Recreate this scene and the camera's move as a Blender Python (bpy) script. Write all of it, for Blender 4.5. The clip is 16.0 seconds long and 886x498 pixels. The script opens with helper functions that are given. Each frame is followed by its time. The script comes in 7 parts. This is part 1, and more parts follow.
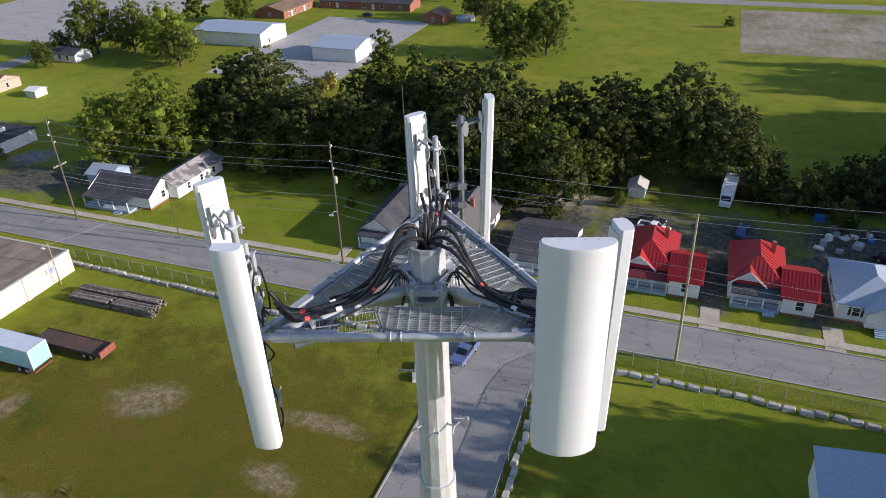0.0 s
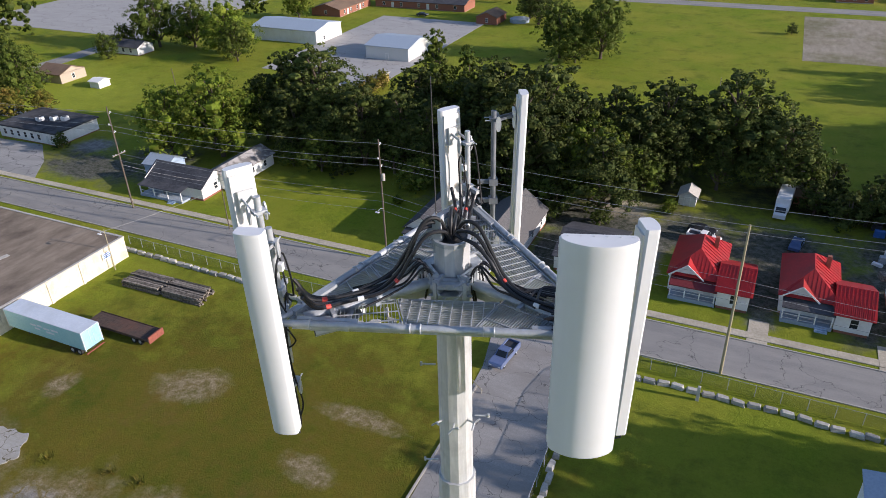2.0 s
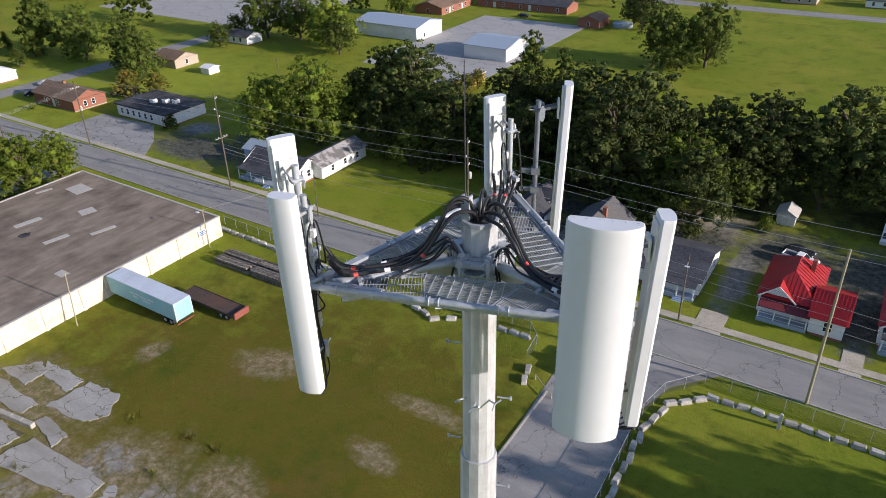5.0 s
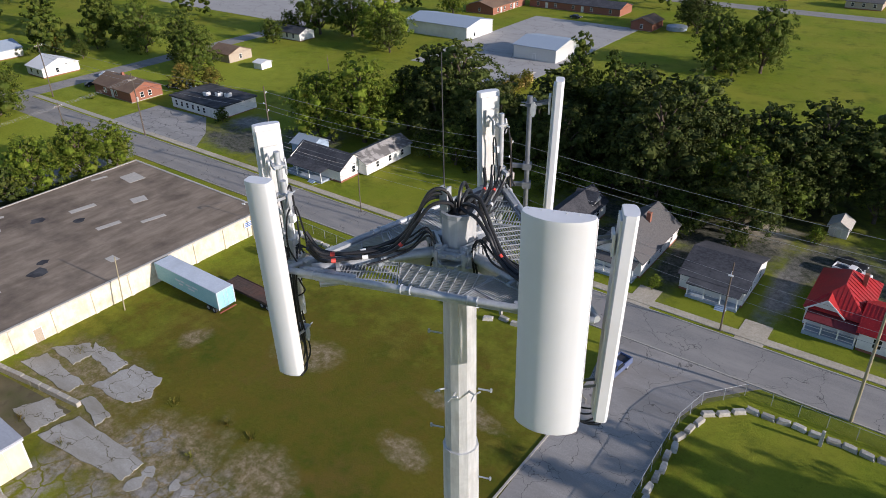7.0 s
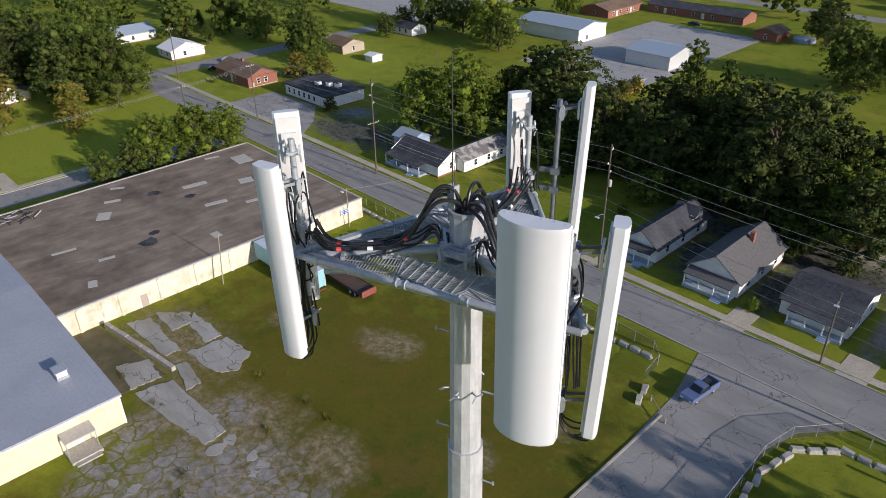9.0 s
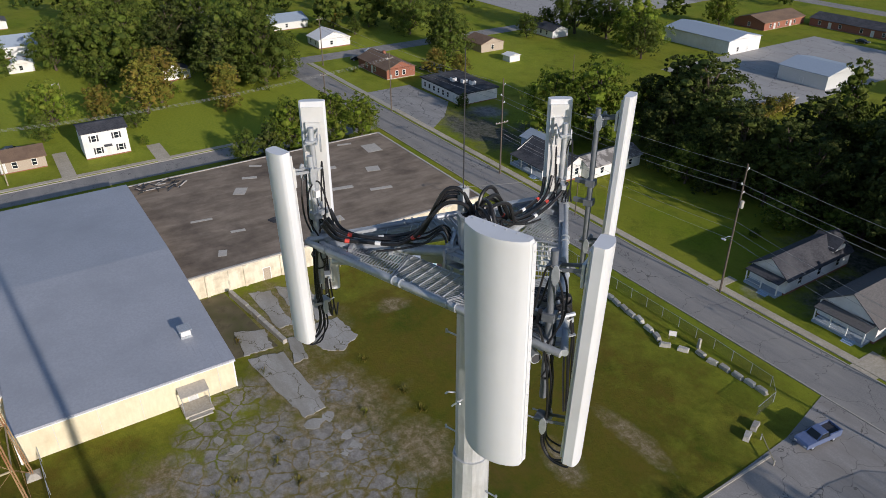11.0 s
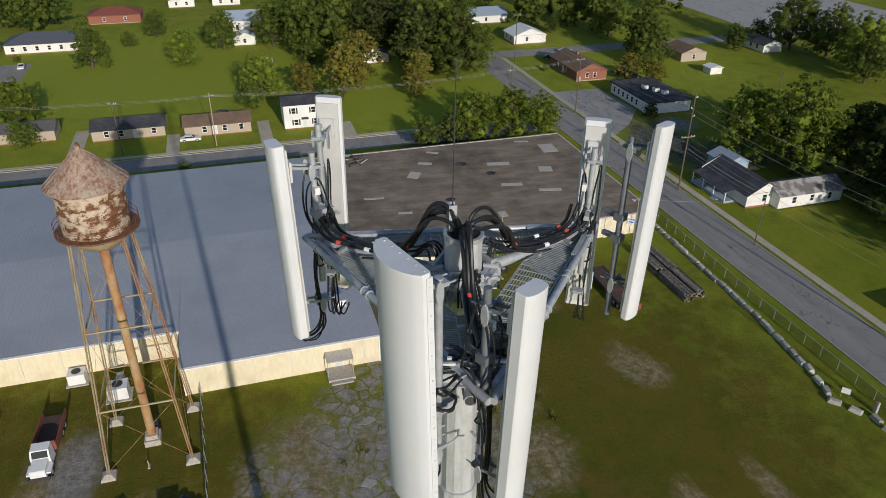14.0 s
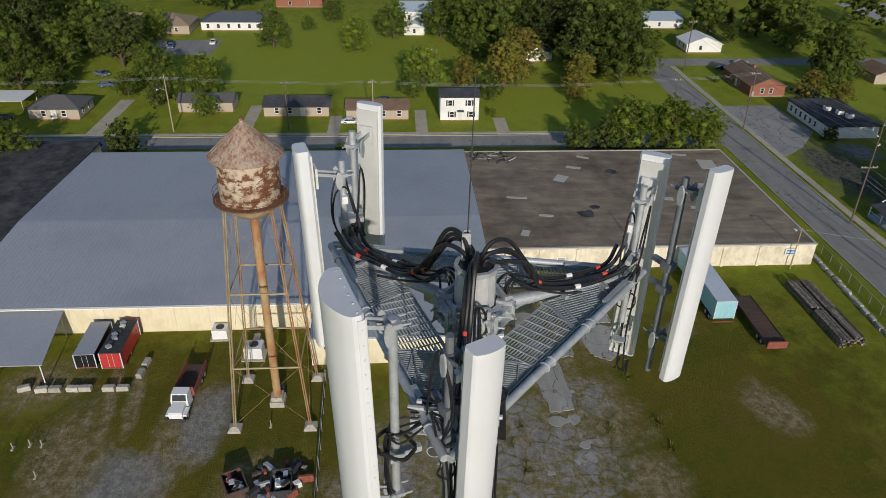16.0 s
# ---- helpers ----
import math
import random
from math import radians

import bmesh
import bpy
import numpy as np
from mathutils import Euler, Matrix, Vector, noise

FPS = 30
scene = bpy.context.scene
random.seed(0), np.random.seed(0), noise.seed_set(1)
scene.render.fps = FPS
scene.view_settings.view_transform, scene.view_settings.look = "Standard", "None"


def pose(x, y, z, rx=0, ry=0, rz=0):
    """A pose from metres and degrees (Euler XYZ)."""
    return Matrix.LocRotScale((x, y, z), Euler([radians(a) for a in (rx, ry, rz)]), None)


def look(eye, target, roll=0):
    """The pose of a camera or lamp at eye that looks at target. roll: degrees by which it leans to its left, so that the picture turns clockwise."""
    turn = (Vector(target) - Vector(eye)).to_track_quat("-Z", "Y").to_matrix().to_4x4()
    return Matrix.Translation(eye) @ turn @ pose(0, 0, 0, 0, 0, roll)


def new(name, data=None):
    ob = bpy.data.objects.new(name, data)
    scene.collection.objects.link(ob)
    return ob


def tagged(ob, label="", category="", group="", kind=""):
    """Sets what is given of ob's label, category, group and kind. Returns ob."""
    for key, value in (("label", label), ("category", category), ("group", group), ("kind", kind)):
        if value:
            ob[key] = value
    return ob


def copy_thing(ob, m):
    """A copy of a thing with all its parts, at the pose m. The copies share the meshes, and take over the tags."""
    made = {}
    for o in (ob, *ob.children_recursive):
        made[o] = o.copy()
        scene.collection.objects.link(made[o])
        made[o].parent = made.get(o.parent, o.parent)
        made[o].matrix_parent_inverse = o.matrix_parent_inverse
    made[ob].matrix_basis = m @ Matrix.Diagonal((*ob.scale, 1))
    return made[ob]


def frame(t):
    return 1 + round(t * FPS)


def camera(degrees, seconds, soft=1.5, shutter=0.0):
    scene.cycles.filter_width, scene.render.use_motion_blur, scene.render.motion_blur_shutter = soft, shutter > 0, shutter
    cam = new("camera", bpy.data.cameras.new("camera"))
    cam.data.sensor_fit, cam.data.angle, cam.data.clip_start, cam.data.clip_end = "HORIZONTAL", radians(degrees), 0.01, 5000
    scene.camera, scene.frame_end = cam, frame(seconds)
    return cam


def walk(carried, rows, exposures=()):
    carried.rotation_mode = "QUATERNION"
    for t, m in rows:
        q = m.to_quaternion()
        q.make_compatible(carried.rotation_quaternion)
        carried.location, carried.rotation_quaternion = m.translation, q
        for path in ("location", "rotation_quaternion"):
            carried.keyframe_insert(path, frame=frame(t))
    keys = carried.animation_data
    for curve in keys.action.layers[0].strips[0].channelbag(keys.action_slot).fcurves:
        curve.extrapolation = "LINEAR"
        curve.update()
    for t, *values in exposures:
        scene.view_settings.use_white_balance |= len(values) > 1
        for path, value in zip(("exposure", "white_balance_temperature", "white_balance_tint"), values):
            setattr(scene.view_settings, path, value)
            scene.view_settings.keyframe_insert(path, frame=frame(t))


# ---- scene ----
cam = camera(63.6, 16.0, 0.75)
PATH = [
    (0, (2.492, -5.948, 59.654), (1.864, -4.335, 58.653), -1.9),
    (0.5, (2.544, -5.92, 59.598), (1.895, -4.314, 58.598), -1.9),
    (1, (2.579, -5.886, 59.561), (1.896, -4.293, 58.563), -1.8),
    (1.5, (2.625, -5.881, 59.571), (1.909, -4.302, 58.573), -1.7),
    (2, (2.691, -5.87, 59.567), (1.945, -4.304, 58.571), -1.7),
    (2.5, (2.769, -5.88, 59.539), (1.998, -4.326, 58.543), -1.6),
    (3, (2.866, -5.894, 59.529), (2.074, -4.351, 58.534), -1.7),
    (5.5, (3.524, -5.841, 59.473), (2.53, -4.415, 58.484), -1.2),
    (6, (3.682, -5.785, 59.471), (2.66, -4.379, 58.482), -1.2),
    (6.5, (3.858, -5.688, 59.459), (2.824, -4.291, 58.47), -1.2),
    (7, (4.045, -5.586, 59.436), (2.989, -4.205, 58.448), -1.2),
    (7.5, (4.198, -5.442, 59.392), (3.099, -4.094, 58.405), -1.1),
    (8, (4.383, -5.29, 59.391), (3.236, -3.983, 58.403), -1.0),
    (8.5, (4.573, -5.122, 59.401), (3.375, -3.862, 58.413), -0.9),
    (9, (4.768, -4.933, 59.398), (3.513, -3.729, 58.412), -0.7),
    (11.5, (5.57, -3.618, 59.34), (4.062, -2.748, 58.355), 0.0),
    (12, (5.69, -3.337, 59.342), (4.145, -2.536, 58.356), 0.2),
    (12.5, (5.762, -3.013, 59.337), (4.184, -2.28, 58.351), 0.2),
    (13, (5.772, -2.665, 59.314), (4.166, -1.999, 58.326), 0.3),
    (13.5, (5.789, -2.332, 59.304), (4.158, -1.728, 58.315), 0.4),
    (14, (5.797, -1.989, 59.315), (4.136, -1.479, 58.324), 0.5),
    (14.5, (5.794, -1.646, 59.31), (4.083, -1.347, 58.318), 0.8),
    (15, (5.704, -1.285, 59.296), (3.975, -1.156, 58.3), 1.0),
    (15.5, (5.588, -0.915, 59.329), (3.86, -0.797, 58.329), 0.9),
    (16, (5.463, -0.673, 59.337), (3.736, -0.556, 58.335), 1.0),
]
walk(cam, [(t, look(eye, target, roll)) for t, eye, target, roll in PATH], [(0.0, 0.38, 6250, 20), (3.0, 0.38, 6250, 20), (6.0, 0.24, 6250, 19), (9.0, -0.03, 6200, 18), (12.5, -0.38, 6300, 14), (16.0, -0.55, 6350, 11)])

# ---- world, sun, exposure ----
SUN_EL, SUN_AZ = radians(17), radians(5.7)
TO_SUN = Vector((math.cos(SUN_EL) * math.cos(SUN_AZ), math.cos(SUN_EL) * math.sin(SUN_AZ), math.sin(SUN_EL)))
world = bpy.data.worlds.new("sky")
scene.world = world
world.use_nodes = True
wn = world.node_tree
sky = wn.nodes.new("ShaderNodeTexSky")
sky.sky_type, sky.sun_disc = "NISHITA", False
sky.sun_elevation, sky.sun_rotation = SUN_EL, math.pi / 2 - SUN_AZ
sky.air_density, sky.dust_density, sky.ozone_density = 1.0, 0.5, 2.0
wn.links.new(sky.outputs[0], wn.nodes["Background"].inputs[0])
wn.nodes["Background"].inputs[1].default_value = 0.14
sun = new("sun", bpy.data.lights.new("sun", "SUN"))
sun.data.energy, sun.data.angle, sun.data.color = 5.0, radians(0.6), (1.0, 0.92, 0.80)
sun.matrix_world = look(TO_SUN * 300, (0, 0, 0))


# ---- materials ----
def shader(name):
    m = bpy.data.materials.new(name)
    m.use_nodes = True
    nt = m.node_tree
    return m, nt, nt.nodes["Principled BSDF"]


def nd(nt, kind, **inputs):
    n = nt.nodes.new("ShaderNode" + kind)
    for k, v in inputs.items():
        n.inputs[k].default_value = v
    return n


def lk(nt, a, b):
    nt.links.new(a, b)


def rgb(c):
    return (*c, 1.0)


def mix_col(nt, fac, a, b):
    n = nt.nodes.new("ShaderNodeMix")
    n.data_type = "RGBA"
    for sock, val in ((n.inputs["Factor"], fac), (n.inputs[6], a), (n.inputs[7], b)):
        if isinstance(val, bpy.types.NodeSocket):
            lk(nt, val, sock)
        else:
            sock.default_value = val
    return n.outputs[2]


def noise_out(nt, pos, scale, detail=5.0, rough=0.6, lo=0.35, hi=0.65, stretch=None):
    src = pos
    if stretch:
        mp = nd(nt, "Mapping")
        mp.inputs["Scale"].default_value = stretch
        lk(nt, pos, mp.inputs[0])
        src = mp.outputs[0]
    n = nd(nt, "TexNoise", Scale=scale, Detail=detail, Roughness=rough)
    lk(nt, src, n.inputs["Vector"])
    r = nd(nt, "MapRange", **{"From Min": lo, "From Max": hi})
    lk(nt, n.outputs[0], r.inputs[0])
    return r.outputs[0]


def bump_in(nt, bsdf, height, strength, dist):
    b = nd(nt, "Bump", Strength=strength, Distance=dist)
    lk(nt, height, b.inputs["Height"])
    lk(nt, b.outputs[0], bsdf.inputs["Normal"])


def surf(name, c1, c2, rough=0.7, metal=0.0, scale=3.0, c3=None, s3=0.25, bump=0.15, bscale=40.0, bdist=0.01, stretch=None, lo=0.35, hi=0.65, rnd=0.0, spec=0.4):
    """A worn surface: two colours in fine grain, a third in wide stains, fine relief."""
    m, nt, b = shader(name)
    pos = nd(nt, "NewGeometry").outputs["Position"]
    col = mix_col(nt, noise_out(nt, pos, scale, lo=lo, hi=hi, stretch=stretch), rgb(c1), rgb(c2))
    if c3:
        col = mix_col(nt, noise_out(nt, pos, s3, 6, 0.65, 0.45, 0.75), col, rgb(c3))
    if rnd:
        oi = nd(nt, "ObjectInfo")
        hs = nd(nt, "HueSaturation")
        mr = nd(nt, "MapRange", **{"To Min": 1 - rnd, "To Max": 1 + rnd})
        lk(nt, oi.outputs["Random"], mr.inputs[0])
        lk(nt, mr.outputs[0], hs.inputs["Value"])
        lk(nt, col, hs.inputs["Color"])
        col = hs.outputs[0]
    lk(nt, col, b.inputs["Base Color"])
    b.inputs["Roughness"].default_value, b.inputs["Metallic"].default_value = rough, metal
    b.inputs["Specular IOR Level"].default_value = spec
    if bump:
        bump_in(nt, b, noise_out(nt, pos, bscale, 4, 0.6, 0.2, 0.8), bump, bdist)
    return m


def patches(nt, pos, spots, grain):
    """A mask of ragged oval spots (x, y, half length, half width, turn)."""
    total = None
    for x, y, a, b, turn in spots:
        mp = nt.nodes.new("ShaderNodeMapping")
        mp.vector_type = "TEXTURE"
        mp.inputs["Location"].default_value = (x, y, 0)
        mp.inputs["Rotation"].default_value = (0, 0, radians(turn))
        mp.inputs["Scale"].default_value = (a, b, 1e6)
        lk(nt, pos, mp.inputs[0])
        ln = nt.nodes.new("ShaderNodeVectorMath")
        ln.operation = "LENGTH"
        lk(nt, mp.outputs[0], ln.inputs[0])
        ad = nt.nodes.new("ShaderNodeMath")
        ad.operation = "ADD"
        lk(nt, ln.outputs["Value"], ad.inputs[0])
        lk(nt, grain, ad.inputs[1])
        mr = nd(nt, "MapRange", **{"From Min": 1.55, "From Max": 1.0})
        lk(nt, ad.outputs[0], mr.inputs[0])
        if total is None:
            total = mr.outputs[0]
        else:
            mx = nt.nodes.new("ShaderNodeMath")
            mx.operation = "MAXIMUM"
            lk(nt, total, mx.inputs[0])
            lk(nt, mr.outputs[0], mx.inputs[1])
            total = mx.outputs[0]
    return total


def ground_material():
    m, nt, b = shader("grass_ground")
    pos = nd(nt, "NewGeometry").outputs["Position"]
    fine = noise_out(nt, pos, 1.6, 8, 0.75, 0.3, 0.7)
    wide = noise_out(nt, pos, 0.06, 6, 0.6, 0.35, 0.65)
    mid = noise_out(nt, pos, 0.35, 6, 0.7, 0.4, 0.7)
    # mown lot: olive with straw; yards and fields: fresher green
    lot = mix_col(nt, fine, rgb((0.097, 0.092, 0.009)), rgb((0.184, 0.152, 0.020)))
    lot = mix_col(nt, wide, lot, rgb((0.067, 0.090, 0.008)))
    lot = mix_col(nt, mid, lot, rgb((0.142, 0.108, 0.016)))
    lot = mix_col(nt, noise_out(nt, pos, 0.11, 7, 0.75, 0.52, 0.78), lot, rgb((0.165, 0.100, 0.030)))
    lot = mix_col(nt, noise_out(nt, pos, 5.0, 8, 0.8, 0.55, 0.75), lot, rgb((0.032, 0.047, 0.007)))
    lush = mix_col(nt, fine, rgb((0.122, 0.180, 0.011)), rgb((0.205, 0.250, 0.020)))
    lush = mix_col(nt, wide, lush, rgb((0.240, 0.245, 0.027)))
    lush = mix_col(nt, noise_out(nt, pos, 0.15, 7, 0.75, 0.5, 0.8), lush, rgb((0.070, 0.096, 0.011)))
    lush = mix_col(nt, noise_out(nt, pos, 4.0, 8, 0.8, 0.55, 0.78), lush, rgb((0.039, 0.056, 0.006)))
    grain = noise_out(nt, pos, 0.22, 8, 0.7, 0.2, 0.8)
    # sun-bleached lawns beyond the side street
    pale = mix_col(nt, fine, rgb((0.190, 0.250, 0.020)), rgb((0.320, 0.340, 0.040)))
    lush = mix_col(nt, patches(nt, pos, [(-215, -22, 80, 105, 0), (-186, 40, 60, 60, 0), (-195, 120, 50, 40, 0)], grain), lush, pale)
    in_lot = patches(nt, pos, [(-48, 35, 52, 36, 0), (-45, -25, 46, 40, 0)], grain)
    col = mix_col(nt, in_lot, lush, lot)
    dry = noise_out(nt, pos, 0.9, 8, 0.8, 0.42, 0.62)
    dirt = mix_col(nt, dry, rgb((0.21, 0.155, 0.085)), rgb((0.36, 0.29, 0.19)))
    bare = patches(nt, pos, [(-57, 44, 6, 3.4, 20), (-34.5, 47.3, 6.5, 1.7, 0), (-35.5, 38, 4.0, 2.2, -10),
                             (-73, 37.5, 2, 3, 0), (-51, 14, 11, 12, 20), (-57, 20, 9, 9, 0), (-52, 1, 10, 7, 0), (-46, 26, 6, 4, 0), (-51, -27, 16, 3.0, 0), (-58, -24.5, 9, 3, 0),
                             (-62, -33, 8, 1.2, 8), (-63, -36, 9, 1.0, 8), (-50, -37, 13, 5, 10), (-46, -16, 7, 6, 0), (-65, -45, 6, 6, 0), (-40, -30, 12, 8, 0),
                             (-19, 112, 4.5, 9, 10), (5, 104, 5, 9, 0), (27, 108, 7, 12, 0), (-9, 104, 2.2, 18, 0), (-40, -5, 12, 8, 0), (-78, 23.5, 12, 7, 0), (-66, 18, 8, 5, 0)], grain)
    bm_ = nt.nodes.new("ShaderNodeMath")
    bm_.operation = "MULTIPLY"
    mr = nd(nt, "MapRange", **{"From Min": 0.0, "From Max": 1.0, "To Min": 0.35, "To Max": 1.0})
    lk(nt, dry, mr.inputs[0])
    lk(nt, bare, bm_.inputs[0])
    lk(nt, mr.outputs[0], bm_.inputs[1])
    col = mix_col(nt, bm_.outputs[0], col, dirt)
    gravel = patches(nt, pos, [(-58, -23.5, 7, 3.2, 0), (-48, -30, 6, 5, 10), (-128, 90, 10, 4, 0), (-137, 101, 6, 5, 0), (7.5, 96, 3, 14, 0), (-10, 100, 2.4, 17, 0), (25, 100, 4, 14, 0), (-46, 92, 3.0, 8, 0)], grain)
    col = mix_col(nt, gravel, col, mix_col(nt, dry, rgb((0.18, 0.172, 0.152)), rgb((0.34, 0.322, 0.29))))
    crumb = patches(nt, pos, [(-64, 9.5, 4.2, 7, 30), (-56, 12, 8, 5.5, 10), (-50, 18, 8, 6, 20), (-48, 8, 9, 7, 0), (-42, 16, 7, 8, 0), (-56, 5, 8, 4, 0), (-60, 22, 4, 3, 0), (-48, -3, 9, 5, 0)], grain)
    # broken slabs: cells parted by wide grassy cracks
    cell = nt.nodes.new("ShaderNodeTexVoronoi")
    cell.feature = "DISTANCE_TO_EDGE"
    cell.inputs["Scale"].default_value = 0.42
    bent = nt.nodes.new("ShaderNodeVectorMath")
    bent.operation = "MULTIPLY_ADD"
    bent.inputs[1].default_value = (1.6, 1.6, 0)
    wob = nd(nt, "TexNoise", Scale=0.6, Detail=4.0)
    lk(nt, pos, wob.inputs["Vector"])
    lk(nt, wob.outputs["Color"], bent.inputs[0])
    lk(nt, pos, bent.inputs[2])
    lk(nt, bent.outputs[0], cell.inputs["Vector"])
    slab_in = nd(nt, "MapRange", **{"From Min": 0.02, "From Max": 0.07})
    lk(nt, cell.outputs["Distance"], slab_in.inputs[0])
    worn = noise_out(nt, pos, 0.4, 9, 0.75, 0.40, 0.52)
    cm_ = nt.nodes.new("ShaderNodeMath")
    cm_.operation = "MULTIPLY"
    lk(nt, crumb, cm_.inputs[0])
    wc = nt.nodes.new("ShaderNodeMath")
    wc.operation = "MULTIPLY"
    lk(nt, worn, wc.inputs[0])
    lk(nt, slab_in.outputs[0], wc.inputs[1])
    lk(nt, wc.outputs[0], cm_.inputs[1])
    col = mix_col(nt, cm_.outputs[0], col, mix_col(nt, dry, rgb((0.22, 0.205, 0.18)), rgb((0.36, 0.34, 0.31))))
    # under the trees: shade among the trunks put into a dark soil colour
    painted_tree_shade = patches(nt, pos, [(-75, 124, 36, 13, 0), (-30, 124, 36, 15, 0), (20, 128, 30, 9, 0), (-140, 48, 3, 18, 0)], grain)
    col = mix_col(nt, painted_tree_shade, col, mix_col(nt, fine, rgb((0.028, 0.036, 0.010)), rgb((0.060, 0.058, 0.024))))
    sand = patches(nt, pos, [(-18, 111, 6.5, 9, 0), (-17, 104, 3, 5, 0)], grain)
    col = mix_col(nt, sand, col, mix_col(nt, dry, rgb((0.36, 0.31, 0.22)), rgb((0.56, 0.49, 0.37))))
    # dark gravel and dirt yards, with tree shade mixed into the colour
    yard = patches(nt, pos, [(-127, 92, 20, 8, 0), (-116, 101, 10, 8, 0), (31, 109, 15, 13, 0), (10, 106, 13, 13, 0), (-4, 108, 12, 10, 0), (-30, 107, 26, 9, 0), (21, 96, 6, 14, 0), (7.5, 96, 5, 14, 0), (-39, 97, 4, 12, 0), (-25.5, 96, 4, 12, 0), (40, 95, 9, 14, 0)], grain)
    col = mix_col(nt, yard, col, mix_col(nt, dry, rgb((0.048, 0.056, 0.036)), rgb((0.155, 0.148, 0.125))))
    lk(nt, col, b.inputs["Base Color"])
    b.inputs["Roughness"].default_value = 0.95
    b.inputs["Specular IOR Level"].default_value = 0.1
    bump_in(nt, b, noise_out(nt, pos, 3.5, 8, 0.8, 0.2, 0.8), 0.9, 0.12)
    return m


def cracked(name, c1, c2, crack, cell, width, c3=None, rough=0.9):
    """Asphalt or concrete with dark wandering cracks."""
    m, nt, b = shader(name)
    pos = nd(nt, "NewGeometry").outputs["Position"]
    col = mix_col(nt, noise_out(nt, pos, 6.0, 6, 0.7), rgb(c1), rgb(c2))
    col = mix_col(nt, noise_out(nt, pos, 0.3, 6, 0.7, 0.4, 0.7, stretch=(0.25, 1, 1)), col, rgb(c3 or c1))
    warp = nd(nt, "TexNoise", Scale=0.5, Detail=3.0)
    lk(nt, pos, warp.inputs["Vector"])
    mx = nt.nodes.new("ShaderNodeMix")
    mx.data_type = "VECTOR"
    mx.inputs["Factor"].default_value = 0.25
    sc = nt.nodes.new("ShaderNodeVectorMath")
    sc.operation = "MULTIPLY_ADD"
    sc.inputs[1].default_value = (3, 3, 3)
    lk(nt, warp.outputs["Color"], sc.inputs[0])
    lk(nt, pos, sc.inputs[2])
    vo = nt.nodes.new("ShaderNodeTexVoronoi")
    vo.feature = "DISTANCE_TO_EDGE"
    vo.inputs["Scale"].default_value = 1 / cell
    lk(nt, sc.outputs[0], vo.inputs["Vector"])
    mr = nd(nt, "MapRange", **{"From Min": width / cell, "From Max": width * 0.4 / cell})
    lk(nt, vo.outputs["Distance"], mr.inputs[0])
    col = mix_col(nt, mr.outputs[0], col, rgb(crack))
    lk(nt, col, b.inputs["Base Color"])
    b.inputs["Roughness"].default_value = rough
    b.inputs["Specular IOR Level"].default_value = 0.2
    bump_in(nt, b, noise_out(nt, pos, 25, 4, 0.7, 0.2, 0.8), 0.3, 0.02)
    return m


def streaked_wall():
    """Cream painted block with dark runs of dirt from the roof's edge."""
    m, nt, b = shader("stained_cream_block")
    pos = nd(nt, "NewGeometry").outputs["Position"]
    col = mix_col(nt, noise_out(nt, pos, 1.2, stretch=(1.5, 1.5, 0.2)), rgb((0.68, 0.61, 0.46)), rgb((0.80, 0.73, 0.57)))
    col = mix_col(nt, noise_out(nt, pos, 0.5, 6, 0.65, 0.45, 0.75), col, rgb((0.46, 0.39, 0.27)))
    col = mix_col(nt, noise_out(nt, pos, 0.9, 6, 0.7, 0.60, 0.74, stretch=(1, 1, 0.10)), col, rgb((0.15, 0.125, 0.085)))
    lk(nt, col, b.inputs["Base Color"])
    b.inputs["Roughness"].default_value = 0.85
    bump_in(nt, b, noise_out(nt, pos, 30, 4, 0.6, 0.2, 0.8), 0.15, 0.01)
    return m


def rust_paint():
    m, nt, b = shader("rusted_white_paint")
    pos = nd(nt, "NewGeometry").outputs["Position"]
    rust = mix_col(nt, noise_out(nt, pos, 4, 6, 0.7), rgb((0.085, 0.030, 0.013)), rgb((0.21, 0.085, 0.035)))
    paint = mix_col(nt, noise_out(nt, pos, 1.5, 5, 0.6), rgb((0.54, 0.46, 0.36)), rgb((0.38, 0.28, 0.19)))
    col = mix_col(nt, noise_out(nt, pos, 0.75, 9, 0.7, 0.455, 0.52, stretch=(1, 1, 1.5)), paint, rust)
    lk(nt, col, b.inputs["Base Color"])
    b.inputs["Roughness"].default_value = 0.8
    bump_in(nt, b, noise_out(nt, pos, 12, 5, 0.7, 0.3, 0.7), 0.3, 0.03)
    return m


